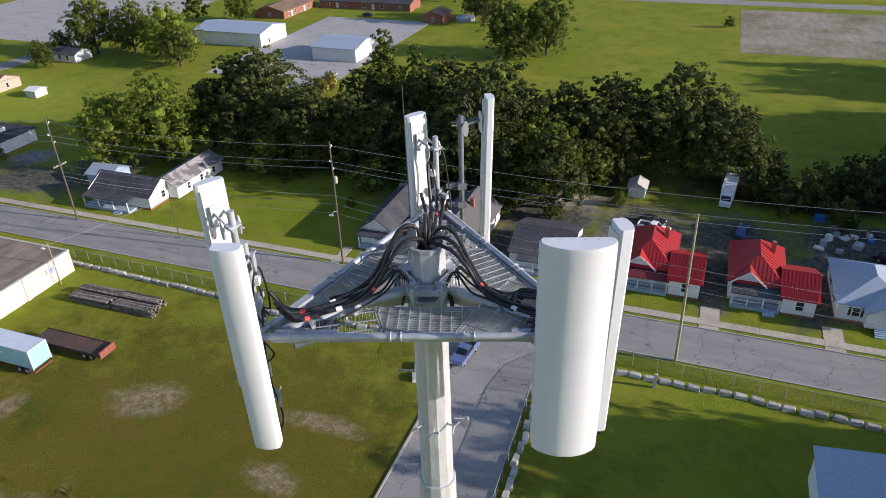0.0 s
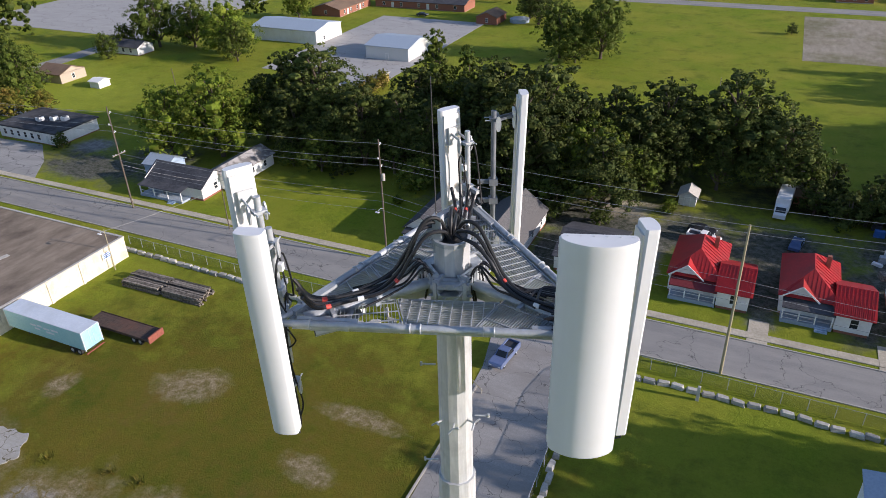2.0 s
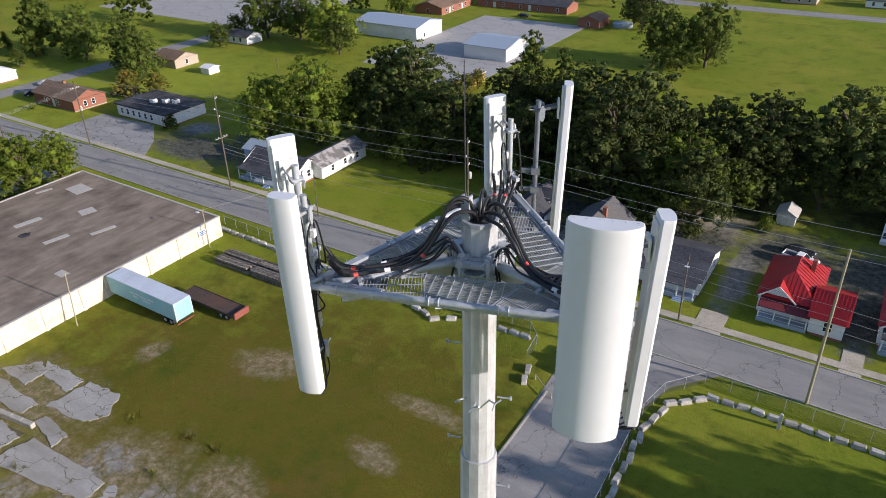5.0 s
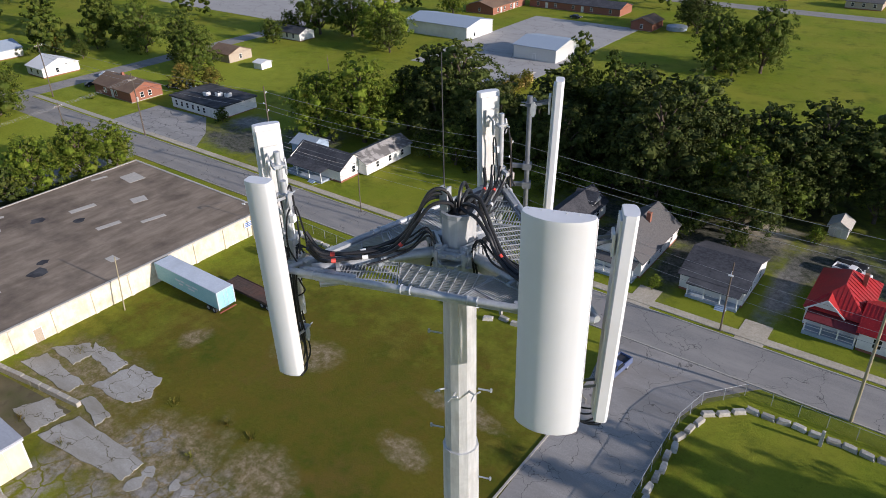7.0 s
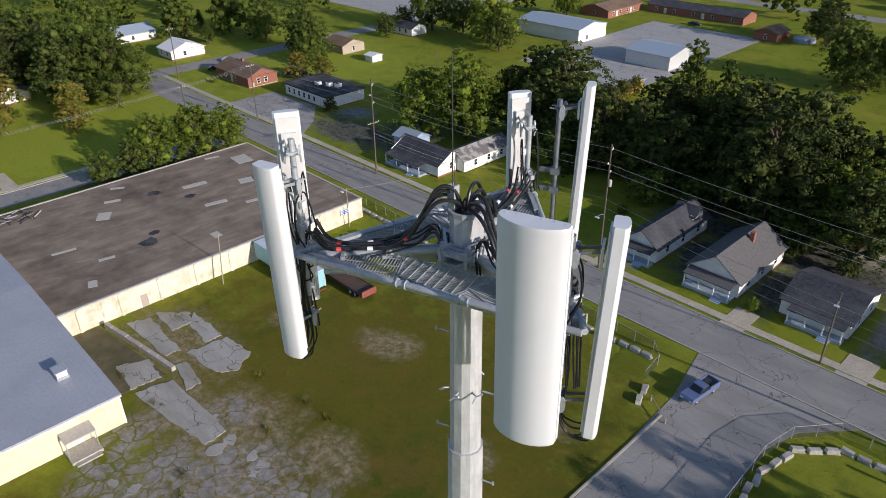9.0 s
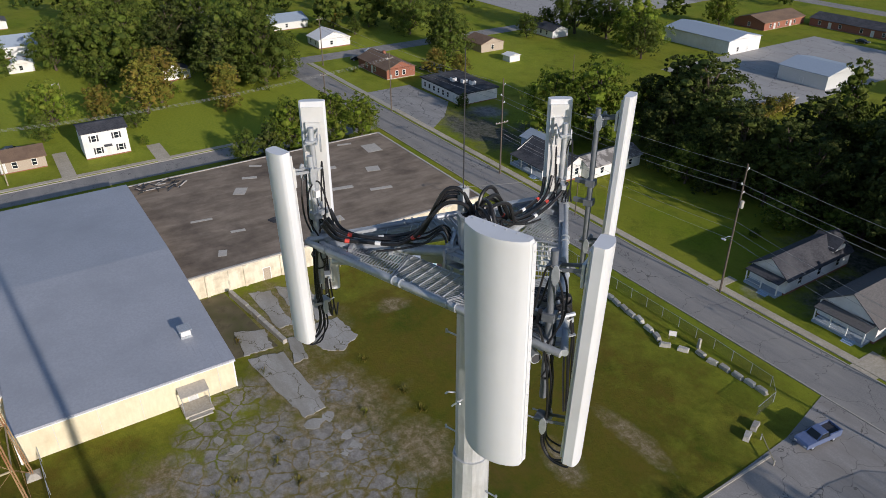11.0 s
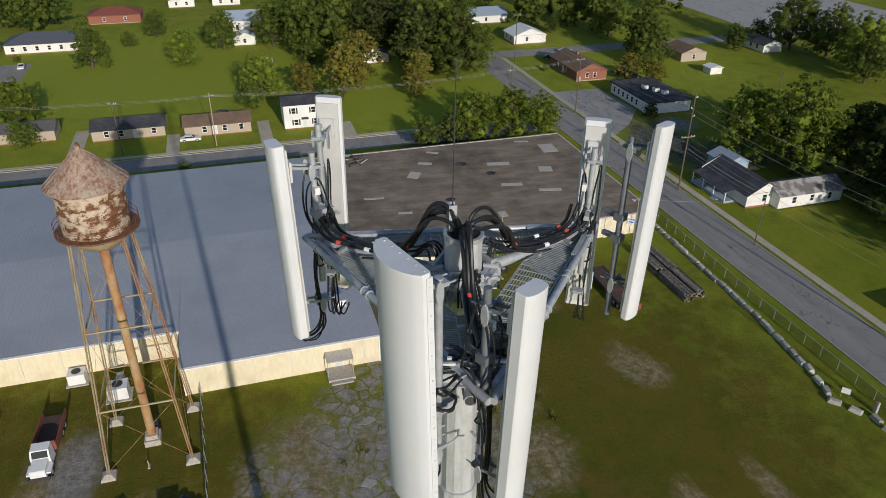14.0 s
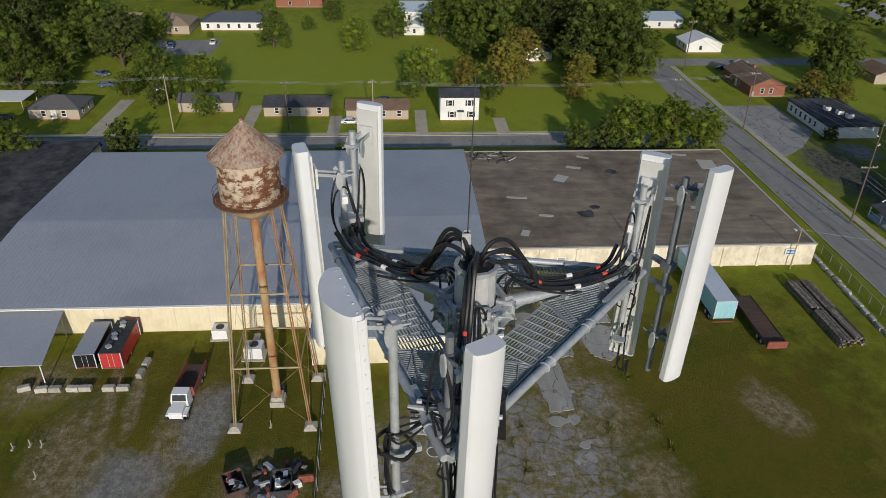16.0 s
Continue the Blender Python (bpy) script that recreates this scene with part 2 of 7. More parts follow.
def leaf_material(name, dark, light, warm):
    m, nt, b = shader(name)
    geo = nd(nt, "NewGeometry")
    oi = nd(nt, "ObjectInfo")
    col = mix_col(nt, geo.outputs["Random Per Island"], rgb(dark), rgb(light))
    col = mix_col(nt, noise_out(nt, geo.outputs["Position"], 0.5, 3, 0.5, 0.45, 0.75), col, rgb(warm))
    hs = nd(nt, "HueSaturation")
    mr = nd(nt, "MapRange", **{"To Min": 0.75, "To Max": 1.25})
    lk(nt, oi.outputs["Random"], mr.inputs[0])
    lk(nt, mr.outputs[0], hs.inputs["Value"])
    lk(nt, col, hs.inputs["Color"])
    lk(nt, hs.outputs[0], b.inputs["Base Color"])
    b.inputs["Roughness"].default_value = 0.7
    b.inputs["Specular IOR Level"].default_value = 0.15
    tr = nd(nt, "BsdfTranslucent")
    lk(nt, hs.outputs[0], tr.inputs["Color"])
    ms = nd(nt, "MixShader", Fac=0.25)
    lk(nt, b.outputs[0], ms.inputs[1])
    lk(nt, tr.outputs[0], ms.inputs[2])
    lk(nt, ms.outputs[0], nt.nodes["Material Output"].inputs[0])
    return m


def link_fence():
    """Woven wire: mostly gaps."""
    m, nt, b = shader("chain_link_wire")
    b.inputs["Base Color"].default_value = (0.12, 0.12, 0.12, 1)
    b.inputs["Metallic"].default_value, b.inputs["Roughness"].default_value = 0.5, 0.5
    ms = nd(nt, "MixShader", Fac=0.3)
    lk(nt, nd(nt, "BsdfTransparent").outputs[0], ms.inputs[1])
    lk(nt, b.outputs[0], ms.inputs[2])
    lk(nt, ms.outputs[0], nt.nodes["Material Output"].inputs[0])
    return m


GRASS = ground_material()
ASPHALT = cracked("old_asphalt", (0.205, 0.198, 0.188), (0.28, 0.27, 0.255), (0.12, 0.116, 0.11), 7.0, 0.04, (0.33, 0.31, 0.28))
CONCRETE = cracked("weathered_concrete", (0.34, 0.325, 0.295), (0.45, 0.43, 0.39), (0.14, 0.125, 0.075), 5.0, 0.05, (0.27, 0.25, 0.20))
LOTCON = cracked("pale_concrete_lot", (0.34, 0.33, 0.315), (0.43, 0.415, 0.395), (0.24, 0.23, 0.22), 9.0, 0.12, (0.33, 0.32, 0.30))
SIDEWALK = surf("sidewalk_concrete", (0.42, 0.37, 0.28), (0.54, 0.48, 0.38), 0.9, c3=(0.33, 0.29, 0.22), spec=0.2)
KERB = surf("kerb_concrete", (0.36, 0.33, 0.28), (0.46, 0.43, 0.37), 0.9, spec=0.2)
CREAM = surf("cream_metal_siding", (0.70, 0.62, 0.43), (0.76, 0.68, 0.49), 0.6, c3=(0.60, 0.51, 0.34), stretch=(1, 1, 0.25), s3=0.35)
STAINED = streaked_wall()
GREYROOF = surf("grey_metal_roof", (0.335, 0.350, 0.385), (0.385, 0.402, 0.437), 0.55, 0.0, c3=(0.29, 0.305, 0.335), s3=0.08, bump=0.05)
TARROOF = surf("old_tar_roof", (0.185, 0.145, 0.108), (0.335, 0.270, 0.205), 0.95, scale=0.5, c3=(0.11, 0.086, 0.068), s3=0.13, lo=0.3, hi=0.7, spec=0.1, stretch=(1, 0.3, 1))
DARKROOF = surf("dark_flat_roof", (0.032, 0.032, 0.036), (0.063, 0.063, 0.068), 0.9, scale=0.6, c3=(0.126, 0.126, 0.126), spec=0.15)
PATCHM = surf("roof_patch_sheet", (0.42, 0.39, 0.34), (0.52, 0.48, 0.42), 0.9)
WHITEP = surf("white_painted_boards", (0.74, 0.73, 0.70), (0.80, 0.79, 0.76), 0.7, c3=(0.62, 0.60, 0.56))
TRIMW = surf("white_trim", (0.76, 0.75, 0.72), (0.82, 0.81, 0.78), 0.6, bump=0.05)
BLUEP = surf("pale_blue_boards", (0.30, 0.40, 0.52), (0.36, 0.46, 0.58), 0.75)
BRICK = surf("red_brick", (0.24, 0.09, 0.055), (0.33, 0.14, 0.09), 0.9, scale=8)
TANBRICK = surf("tan_brick", (0.38, 0.31, 0.235), (0.47, 0.395, 0.31), 0.9, scale=6)
# yellow of the sunlit lot edge, held in the base colour
YELLOWW = surf("yellow_lit_edge", (0.36, 0.25, 0.07), (0.50, 0.36, 0.12), 0.9, scale=1.5)
SHINGLE = surf("dark_shingle", (0.030, 0.031, 0.037), (0.066, 0.067, 0.076), 0.9, scale=5, c3=(0.10, 0.10, 0.105), stretch=(0.4, 0.4, 2))
SHINGLEG = surf("grey_shingle", (0.085, 0.083, 0.083), (0.135, 0.13, 0.128), 0.9, scale=5, c3=(0.12, 0.11, 0.105), stretch=(0.4, 0.4, 2))
SHINGLEB = surf("brown_shingle", (0.17, 0.11, 0.07), (0.24, 0.16, 0.105), 0.9, scale=5, c3=(0.13, 0.085, 0.06))
REDROOF = surf("red_metal_roof", (0.36, 0.018, 0.020), (0.44, 0.028, 0.026), 0.45, c3=(0.26, 0.03, 0.026), bump=0.05)
BLUEROOF = surf("blue_grey_metal_roof", (0.30, 0.36, 0.43), (0.36, 0.42, 0.49), 0.5, bump=0.05)
GLASS, _nt, _b = shader("window_glass")
_b.inputs["Base Color"].default_value, _b.inputs["Roughness"].default_value = (0.02, 0.025, 0.03, 1), 0.08
GALV = surf("galvanised_steel", (0.37, 0.40, 0.425), (0.51, 0.535, 0.555), 0.5, 0.35, scale=9, c3=(0.36, 0.365, 0.37), s3=2.5, bump=0.06, bscale=60, bdist=0.003)
DARKGALV = surf("dulled_dark_steel", (0.13, 0.145, 0.165), (0.20, 0.215, 0.235), 0.55, 0.3, scale=7, bump=0.05, bdist=0.003)
POLEG = surf("weathered_galvanised_pole", (0.47, 0.48, 0.485), (0.62, 0.63, 0.63), 0.55, 0.25, scale=5, c3=(0.37, 0.37, 0.36), s3=2.0, stretch=(2.5, 2.5, 0.35), bump=0.06, bdist=0.003)
RADOME = surf("white_fibreglass_radome", (0.640, 0.655, 0.675), (0.675, 0.688, 0.706), 0.45, scale=2, c3=(0.607, 0.616, 0.620), s3=1.2, stretch=(3, 3, 0.25), bump=0.03, bdist=0.002)
BACKAL = surf("dull_aluminium_back", (0.62, 0.62, 0.60), (0.70, 0.70, 0.68), 0.5, 0.3, scale=4, bump=0.03, bdist=0.002)
RUBBER = surf("black_cable_jacket", (0.012, 0.012, 0.013), (0.022, 0.022, 0.024), 0.38, scale=12, bump=0.05, bdist=0.002)
REDTAPE = surf("red_tape", (0.55, 0.055, 0.04), (0.62, 0.08, 0.06), 0.5, scale=20, bump=0.05)
WHITETAG = surf("white_tag", (0.7, 0.7, 0.68), (0.78, 0.78, 0.76), 0.5, scale=20, bump=0.0)
WTRUST = rust_paint()
WTROOF = surf("rust_streaked_roof_sheet", (0.20, 0.095, 0.06), (0.37, 0.27, 0.20), 0.85, scale=2.4, c3=(0.46, 0.40, 0.33), s3=0.9, lo=0.38, hi=0.62, stretch=(1.6, 1.6, 0.5))
WTLEG = surf("rusty_painted_steel", (0.30, 0.115, 0.05), (0.42, 0.27, 0.12), 0.8, scale=0.9, c3=(0.45, 0.36, 0.20), s3=0.35, stretch=(1, 1, 0.4))
WTRAIL = surf("dark_rusted_steel", (0.13, 0.055, 0.03), (0.20, 0.10, 0.055), 0.85, scale=2.0)
WTOLIVE = surf("ochre_stained_paint", (0.35, 0.28, 0.16), (0.43, 0.36, 0.22), 0.8, scale=0.9, c3=(0.32, 0.15, 0.07), s3=0.4)
WOODPOLE = surf("weathered_pole_wood", (0.085, 0.065, 0.05), (0.15, 0.12, 0.09), 0.9, scale=4, stretch=(3, 3, 0.2))
PALEPOLE = surf("pale_treated_pole_wood", (0.30, 0.26, 0.16), (0.38, 0.33, 0.21), 0.9, scale=4, stretch=(3, 3, 0.2))
TIMBER = surf("grey_timber", (0.075, 0.063, 0.05), (0.24, 0.205, 0.165), 0.9, scale=3, rnd=0.6)
BARK = surf("bark", (0.07, 0.05, 0.035), (0.13, 0.10, 0.075), 0.95, scale=5, stretch=(2, 2, 0.3))
TEAL = surf("faded_teal_trailer_side", (0.25, 0.50, 0.55), (0.30, 0.56, 0.60), 0.55, c3=(0.36, 0.60, 0.63))
TRAILTOP = surf("pale_trailer_roof", (0.55, 0.60, 0.66), (0.62, 0.66, 0.71), 0.6, c3=(0.48, 0.52, 0.56))
RUSTDECK = surf("rusted_deck", (0.06, 0.042, 0.035), (0.10, 0.065, 0.05), 0.9, c3=(0.15, 0.07, 0.045))
RUSTRED = surf("rust_red_steel", (0.20, 0.055, 0.04), (0.28, 0.09, 0.06), 0.85)
DARKSTEEL = surf("dark_painted_steel", (0.03, 0.03, 0.032), (0.055, 0.055, 0.06), 0.6)
TYRE = surf("tyre_rubber", (0.02, 0.02, 0.02), (0.03, 0.03, 0.03), 0.85)
CARRED = surf("red_truck_paint", (0.42, 0.035, 0.03), (0.48, 0.05, 0.045), 0.4, bump=0.02)
CARWHITE = surf("white_vehicle_paint", (0.72, 0.72, 0.71), (0.78, 0.78, 0.77), 0.4, bump=0.02)
CARBLUE = surf("blue_vehicle_paint", (0.05, 0.09, 0.19), (0.07, 0.11, 0.22), 0.35, bump=0.02)
CARSILVER = surf("silver_vehicle_paint", (0.16, 0.21, 0.36), (0.20, 0.25, 0.41), 0.35, 0.4, bump=0.02)
CARBLACK = surf("black_vehicle_paint", (0.012, 0.012, 0.014), (0.02, 0.02, 0.022), 0.35, bump=0.02)
BLUETARP = surf("blue_tarp", (0.04, 0.14, 0.42), (0.06, 0.18, 0.50), 0.5)
SOIL = surf("bare_ploughed_soil", (0.26, 0.22, 0.165), (0.38, 0.335, 0.265), 0.98, scale=0.6, c3=(0.13, 0.13, 0.05), s3=0.05, lo=0.3, hi=0.7, stretch=(1, 0.25, 1), spec=0.05, bump=0.8, bscale=3, bdist=0.1)
STONE = surf("pale_broken_concrete", (0.34, 0.32, 0.28), (0.48, 0.455, 0.40), 0.95, scale=3, rnd=0.25)
LINK = link_fence()
WIRE = surf("weathered_line_wire", (0.28, 0.28, 0.27), (0.36, 0.36, 0.35), 0.6, bump=0.0)
LEAF_DK = leaf_material("dark_leaves", (0.022, 0.038, 0.009), (0.105, 0.135, 0.028), (0.096, 0.104, 0.026))
LEAF_MD = leaf_material("green_leaves", (0.026, 0.048, 0.008), (0.130, 0.180, 0.025), (0.14, 0.155, 0.028))
LEAF_LT = leaf_material("fresh_green_leaves", (0.040, 0.075, 0.008), (0.175, 0.240, 0.022), (0.20, 0.205, 0.033))
LEAF_YL = leaf_material("yellowing_leaves", (0.06, 0.075, 0.012), (0.23, 0.22, 0.034), (0.27, 0.17, 0.04))


# ---- mesh helpers ----
class MB:
    """Gathers faces for one mesh."""
    def __init__(self):
        self.v, self.f = [], []

    def add(self, verts, faces):
        n = len(self.v)
        self.v += [tuple(p) for p in verts]
        self.f += [tuple(i + n for i in f) for f in faces]
        return self

    def box(self, x0, x1, y0, y1, z0, z1, m=None):
        p = [Vector((x, y, z)) for z in (z0, z1) for x, y in ((x0, y0), (x1, y0), (x1, y1), (x0, y1))]
        if m:
            p = [m @ q for q in p]
        return self.add(p, [(3, 2, 1, 0), (4, 5, 6, 7), (0, 1, 5, 4), (1, 2, 6, 5), (2, 3, 7, 6), (3, 0, 4, 7)])

    def prism(self, poly, z0, z1, m=None):
        n = len(poly)
        p = [Vector((x, y, z)) for z in (z0, z1) for x, y in poly]
        if m:
            p = [m @ q for q in p]
        return self.add(p, [tuple(reversed(range(n))), tuple(range(n, 2 * n))] + [(i, (i + 1) % n, n + (i + 1) % n, n + i) for i in range(n)])

    def slab(self, pts, th):
        """A sheet of that thickness below the given outline."""
        n = len(pts)
        p = [Vector(q) for q in pts] + [Vector(q) - Vector((0, 0, th)) for q in pts]
        return self.add(p, [tuple(range(n)), tuple(reversed(range(n, 2 * n)))] + [((i + 1) % n, i, n + i, n + (i + 1) % n) for i in range(n)])

    def loft(self, rings, cap=True):
        n = len(rings[0])
        p = [q for r in rings for q in r]
        f = [(k * n + i, k * n + (i + 1) % n, (k + 1) * n + (i + 1) % n, (k + 1) * n + i) for k in range(len(rings) - 1) for i in range(n)]
        if cap:
            f += [tuple(reversed(range(n))), tuple(range((len(rings) - 1) * n, len(rings) * n))]
        return self.add(p, f)

    def tube(self, pts, r, n=8, r1=None):
        pts = [Vector(p) for p in pts]
        side, rings = None, []
        for i, p in enumerate(pts):
            d = (pts[min(i + 1, len(pts) - 1)] - pts[max(i - 1, 0)]).normalized()
            if side is None:
                side = d.orthogonal().normalized()
            side = (side - d * side.dot(d)).normalized()
            up = d.cross(side)
            rr = r if r1 is None else r + (r1 - r) * i / (len(pts) - 1)
            rings.append([p + (side * math.cos(a) + up * math.sin(a)) * rr for a in (2 * math.pi * k / n for k in range(n))])
        return self.loft(rings)

    def bar(self, p0, p1, w, h):
        """A square bar between two points."""
        p0, p1 = Vector(p0), Vector(p1)
        d = (p1 - p0).normalized()
        s = d.cross(Vector((0, 0, 1)))
        s = (s.normalized() if s.length > 1e-4 else Vector((1, 0, 0))) * w / 2
        u = s.cross(d).normalized() * h / 2
        ring = lambda p: [p - s - u, p + s - u, p + s + u, p - s + u]
        return self.loft([ring(p0), ring(p1)])

    def turned(self, prof, cx=0, cy=0, n=24):
        """A body of revolution from (radius, height) pairs."""
        return self.loft([[Vector((cx + r * math.cos(2 * math.pi * k / n), cy + r * math.sin(2 * math.pi * k / n), z)) for k in range(n)] for r, z in prof])

    def mesh(self, name, material, smooth=True):
        me = bpy.data.meshes.new(name)
        me.from_pydata(self.v, [], self.f)
        me.materials.append(material)
        if smooth:
            me.shade_smooth()
            me.set_sharp_from_angle(angle=radians(35))
        me.update()
        return me


def part(name, mb, material, parent=None, label="", smooth=True):
    ob = new(name, mb.mesh(name, material, smooth))
    ob.parent = parent
    if label:
        ob["label"] = label
    return ob


def thing(name, label, category, group="", m=None):
    ob = new(name)
    ob.empty_display_size = 0.3
    if m is not None:
        ob.matrix_world = m
    return tagged(ob, label, category, group)


def structure(name, mb, material, label="", smooth=False):
    return tagged(new(name, mb.mesh(name, material, smooth)), label, kind="structure")


def curve_pts(pts, n=8):
    """A smooth line through the points."""
    pts = [Vector(p) for p in pts]
    q = [pts[0] * 2 - pts[1]] + pts + [pts[-1] * 2 - pts[-2]]
    out = []
    for i in range(1, len(q) - 2):
        for k in range(n):
            t = k / n
            a, b, c, d = q[i - 1], q[i], q[i + 1], q[i + 2]
            out.append(0.5 * ((2 * b) + (c - a) * t + (2 * a - 5 * b + 4 * c - d) * t * t + (3 * b - a - 3 * c + d) * t ** 3))
    return out + [pts[-1]]

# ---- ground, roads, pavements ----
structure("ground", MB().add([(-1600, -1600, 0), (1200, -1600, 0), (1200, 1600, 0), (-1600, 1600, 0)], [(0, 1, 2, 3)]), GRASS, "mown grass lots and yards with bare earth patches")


def flat(name, x0, x1, y0, y1, top, material, label):
    return structure(name, MB().box(x0, x1, y0, y1, -0.2, top), material, label)


flat("road", -700, 400, 72.2, 80.3, 0.03, ASPHALT, "patched grey asphalt road with tar-filled cracks")
flat("side_street", -148.2, -141.3, -400, 72.2, 0.034, ASPHALT, "grey asphalt side street behind the warehouses")
flat("far_street", -213, -205.5, 80.3, 420, 0.034, ASPHALT, "grey asphalt street between far houses")
flat("kerb_south", -141.3, 400, 72.0, 72.2, 0.14, KERB, "low concrete kerb of the road")
flat("kerb_north", -205.5, 400, 80.3, 80.5, 0.14, KERB, "low concrete kerb of the road")
flat("kerb_side", -148.4, -148.2, -300, 72, 0.14, KERB, "low concrete kerb of the side street")
flat("pavement_side", -150.6, -149.2, -300, 70, 0.08, SIDEWALK, "pale concrete footpath")
structure("yard_apron", MB().prism([(-168, 82.8), (-134, 82.8), (-140, 90), (-149, 97), (-168, 96)], -0.2, 0.05), cracked("bleached_asphalt", (0.30, 0.29, 0.275), (0.38, 0.37, 0.35), (0.16, 0.155, 0.15), 5.0, 0.12, (0.24, 0.235, 0.22)), "bleached asphalt parking apron")
flat("concrete_lot", -140, -97, 168, 246, 0.05, LOTCON, "pale concrete yard between warehouses")
flat("parking_lot", -236, -218, -80, -58, 0.05, ASPHALT, "grey asphalt parking area on the grass")
flat("far_avenue", -420, 300, 300, 309, 0.04, ASPHALT, "far grey asphalt street")
flat("far_yard_slab", -300, -205, 185, 262, 0.045, LOTCON, "wide pale concrete yard")
drive = MB()
drive.prism([(-24.6, 72.2), (-26.5, 72.2), (-24.4, 62), (-23.4, 41), (-20, -60), (-9, -60), (-12, 40), (-12.6, 61), (-11.0, 66.5), (-6, 72.2)], -0.2, 0.045)
structure("driveway", drive, cracked("worn_drive", (0.28, 0.265, 0.245), (0.37, 0.35, 0.325), (0.14, 0.132, 0.122), 4.6, 0.04, (0.24, 0.225, 0.205)), "worn grey paved driveway with cracks")
flat("kerb_drive", -23.75, -23.5, 20, 58, 0.16, KERB, "pale concrete edging of the driveway")
structure("field", MB().prism([(10, 229), (75, 231), (75, 292), (9.5, 292)], -0.2, 0.03), SOIL, "bare ploughed soil field with dry furrows")

for y0, y1, x0 in ((-17.2, -14.4, -162), (3.2, 6.0, -166), (-37.5, -34.5, -170), (-71, -67.5, -175), (22, 25, -160)):
    flat("house_drive", x0, -148.4, y0, y1, 0.05, SIDEWALK, "pale concrete house driveway")
# pavement slabs along the road
walk_n = structure("pavement_north", MB().box(-205, 300, 81.25, 82.75, -0.2, 0.05), KERB, "concrete footpath of separate slabs")
slab_me = MB().box(-0.985, 0.985, -0.74, 0.74, 0, 0.06).mesh("slab", SIDEWALK, False)
for i in range(120):
    s = new("slab", slab_me)
    s.parent, s.location = walk_n, (-150 + 2 * i * 0.8, 82.0, 0.05 + 0.012 * random.random())
    s.scale = (0.8, 1, 1)
for x0, x1 in ((6.2, 8.8), (22, 24.5), (-12.3, -8.5), (-28, -24.5), (-51, -49.5)):
    flat("driveway_entry", x0, x1, 80.5, 86, 0.055, SIDEWALK, "short concrete driveway entry")


# ---- warehouses ----
def window(parent, m, w, h, frame_m=None, glass=None, sill=True):
    """A window whose outer face is at the pose m (x along the wall, y out of it)."""
    f, t = MB(), 0.09
    for a in ((-w / 2 - t, -w / 2, 0, h), (w / 2, w / 2 + t, 0, h), (-w / 2 - t, w / 2 + t, h, h + t), (-w / 2 - t, w / 2 + t, -t, 0), (-w / 2, w / 2, h / 2 - 0.03, h / 2 + 0.03)):
        f.box(a[0], a[1], -0.02, 0.06, a[2], a[3], m)
    win = part("window", f, frame_m or TRIMW, parent, smooth=False)
    part("pane", MB().box(-w / 2, w / 2, -0.02, 0.025, 0, h, m), glass or GLASS, win, "dark window pane", False)
    return win


def door_at(parent, m, w, h, material, label):
    d = part("door", MB().box(-w / 2, w / 2, -0.02, 0.05, 0, h, m), material, parent, label, False)
    part("door_frame", MB().box(-w / 2 - 0.1, -w / 2, -0.02, 0.07, 0, h + 0.1, m).box(w / 2, w / 2 + 0.1, -0.02, 0.07, 0, h + 0.1, m).box(-w / 2, w / 2, -0.02, 0.07, h, h + 0.1, m), TRIMW, d, smooth=False)
    part("handle", MB().box(w / 2 - 0.18, w / 2 - 0.12, 0.05, 0.12, 1.0, 1.1, m), DARKSTEEL, d, smooth=False)
    return d


def side(axis, at, u):
    """A pose on a wall: axis names the way the wall looks."""
    return {"s": pose(u, at, 0), "n": pose(u, at, 0, 0, 0, 180), "e": pose(at, u, 0, 0, 0, 90), "w": pose(at, u, 0, 0, 0, -90)}[axis] @ Matrix.Diagonal((1, -1, 1, 1))


# old flat-roofed warehouse beside the road
WH = 3.9
ware = thing("old_warehouse", "low warehouse with stained cream block walls and patched tar roof", "warehouse")
part("wall", MB().box(-129.5, -89.9, 12.3, 65.6, 0, WH - 0.25), STAINED, ware, smooth=False)
part("roof", MB().box(-129.3, -90.1, 12.3, 65.4, WH - 0.25, WH - 0.1), TARROOF, ware, "brown tar roof with stains", False)
par = MB()
par.box(-90.25, -89.8, 12.3, 65.7, WH - 0.25, WH).box(-129.6, -90.25, 65.3, 65.7, WH - 0.25, WH).box(-129.6, -129.2, 12.3, 65.3, WH - 0.25, WH)
part("parapet", par, PATCHM, ware, smooth=False)
for i in range(9):
    y = 15 + i * 5.9
    part("pilaster", MB().box(-89.9, -89.72, y, y + 0.45, 0, WH - 0.3), STAINED, ware, smooth=False)
for x, y, a, b, r in ((-116, 29.5, 2.2, 1.5, 30), (-103, 52, 4.2, 0.5, 12), (-108, 20, 3.6, 0.35, 8), (-95, 19.5, 1.3, 1.0, 20), (-107, 46, 4, 0.6, 10), (-112, 55, 2.6, 1.2, 15),
                      (-117, 47, 4.5, 0.7, 8), (-122, 60, 3.2, 2.2, 5), (-127, 56, 3, 0.4, 12), (-121, 33, 2.8, 0.5, 20), (-96, 40, 1.4, 1.0, 0), (-101, 24, 2.4, 0.4, 10), (-126, 36, 2.5, 0.4, 30)):
    part("roof_patch", MB().box(-b, b, -a / 2, a / 2, WH - 0.1, WH - 0.07, pose(x, y, 0, 0, 0, -r)), PATCHM, ware, "pale patched roofing sheet", False)
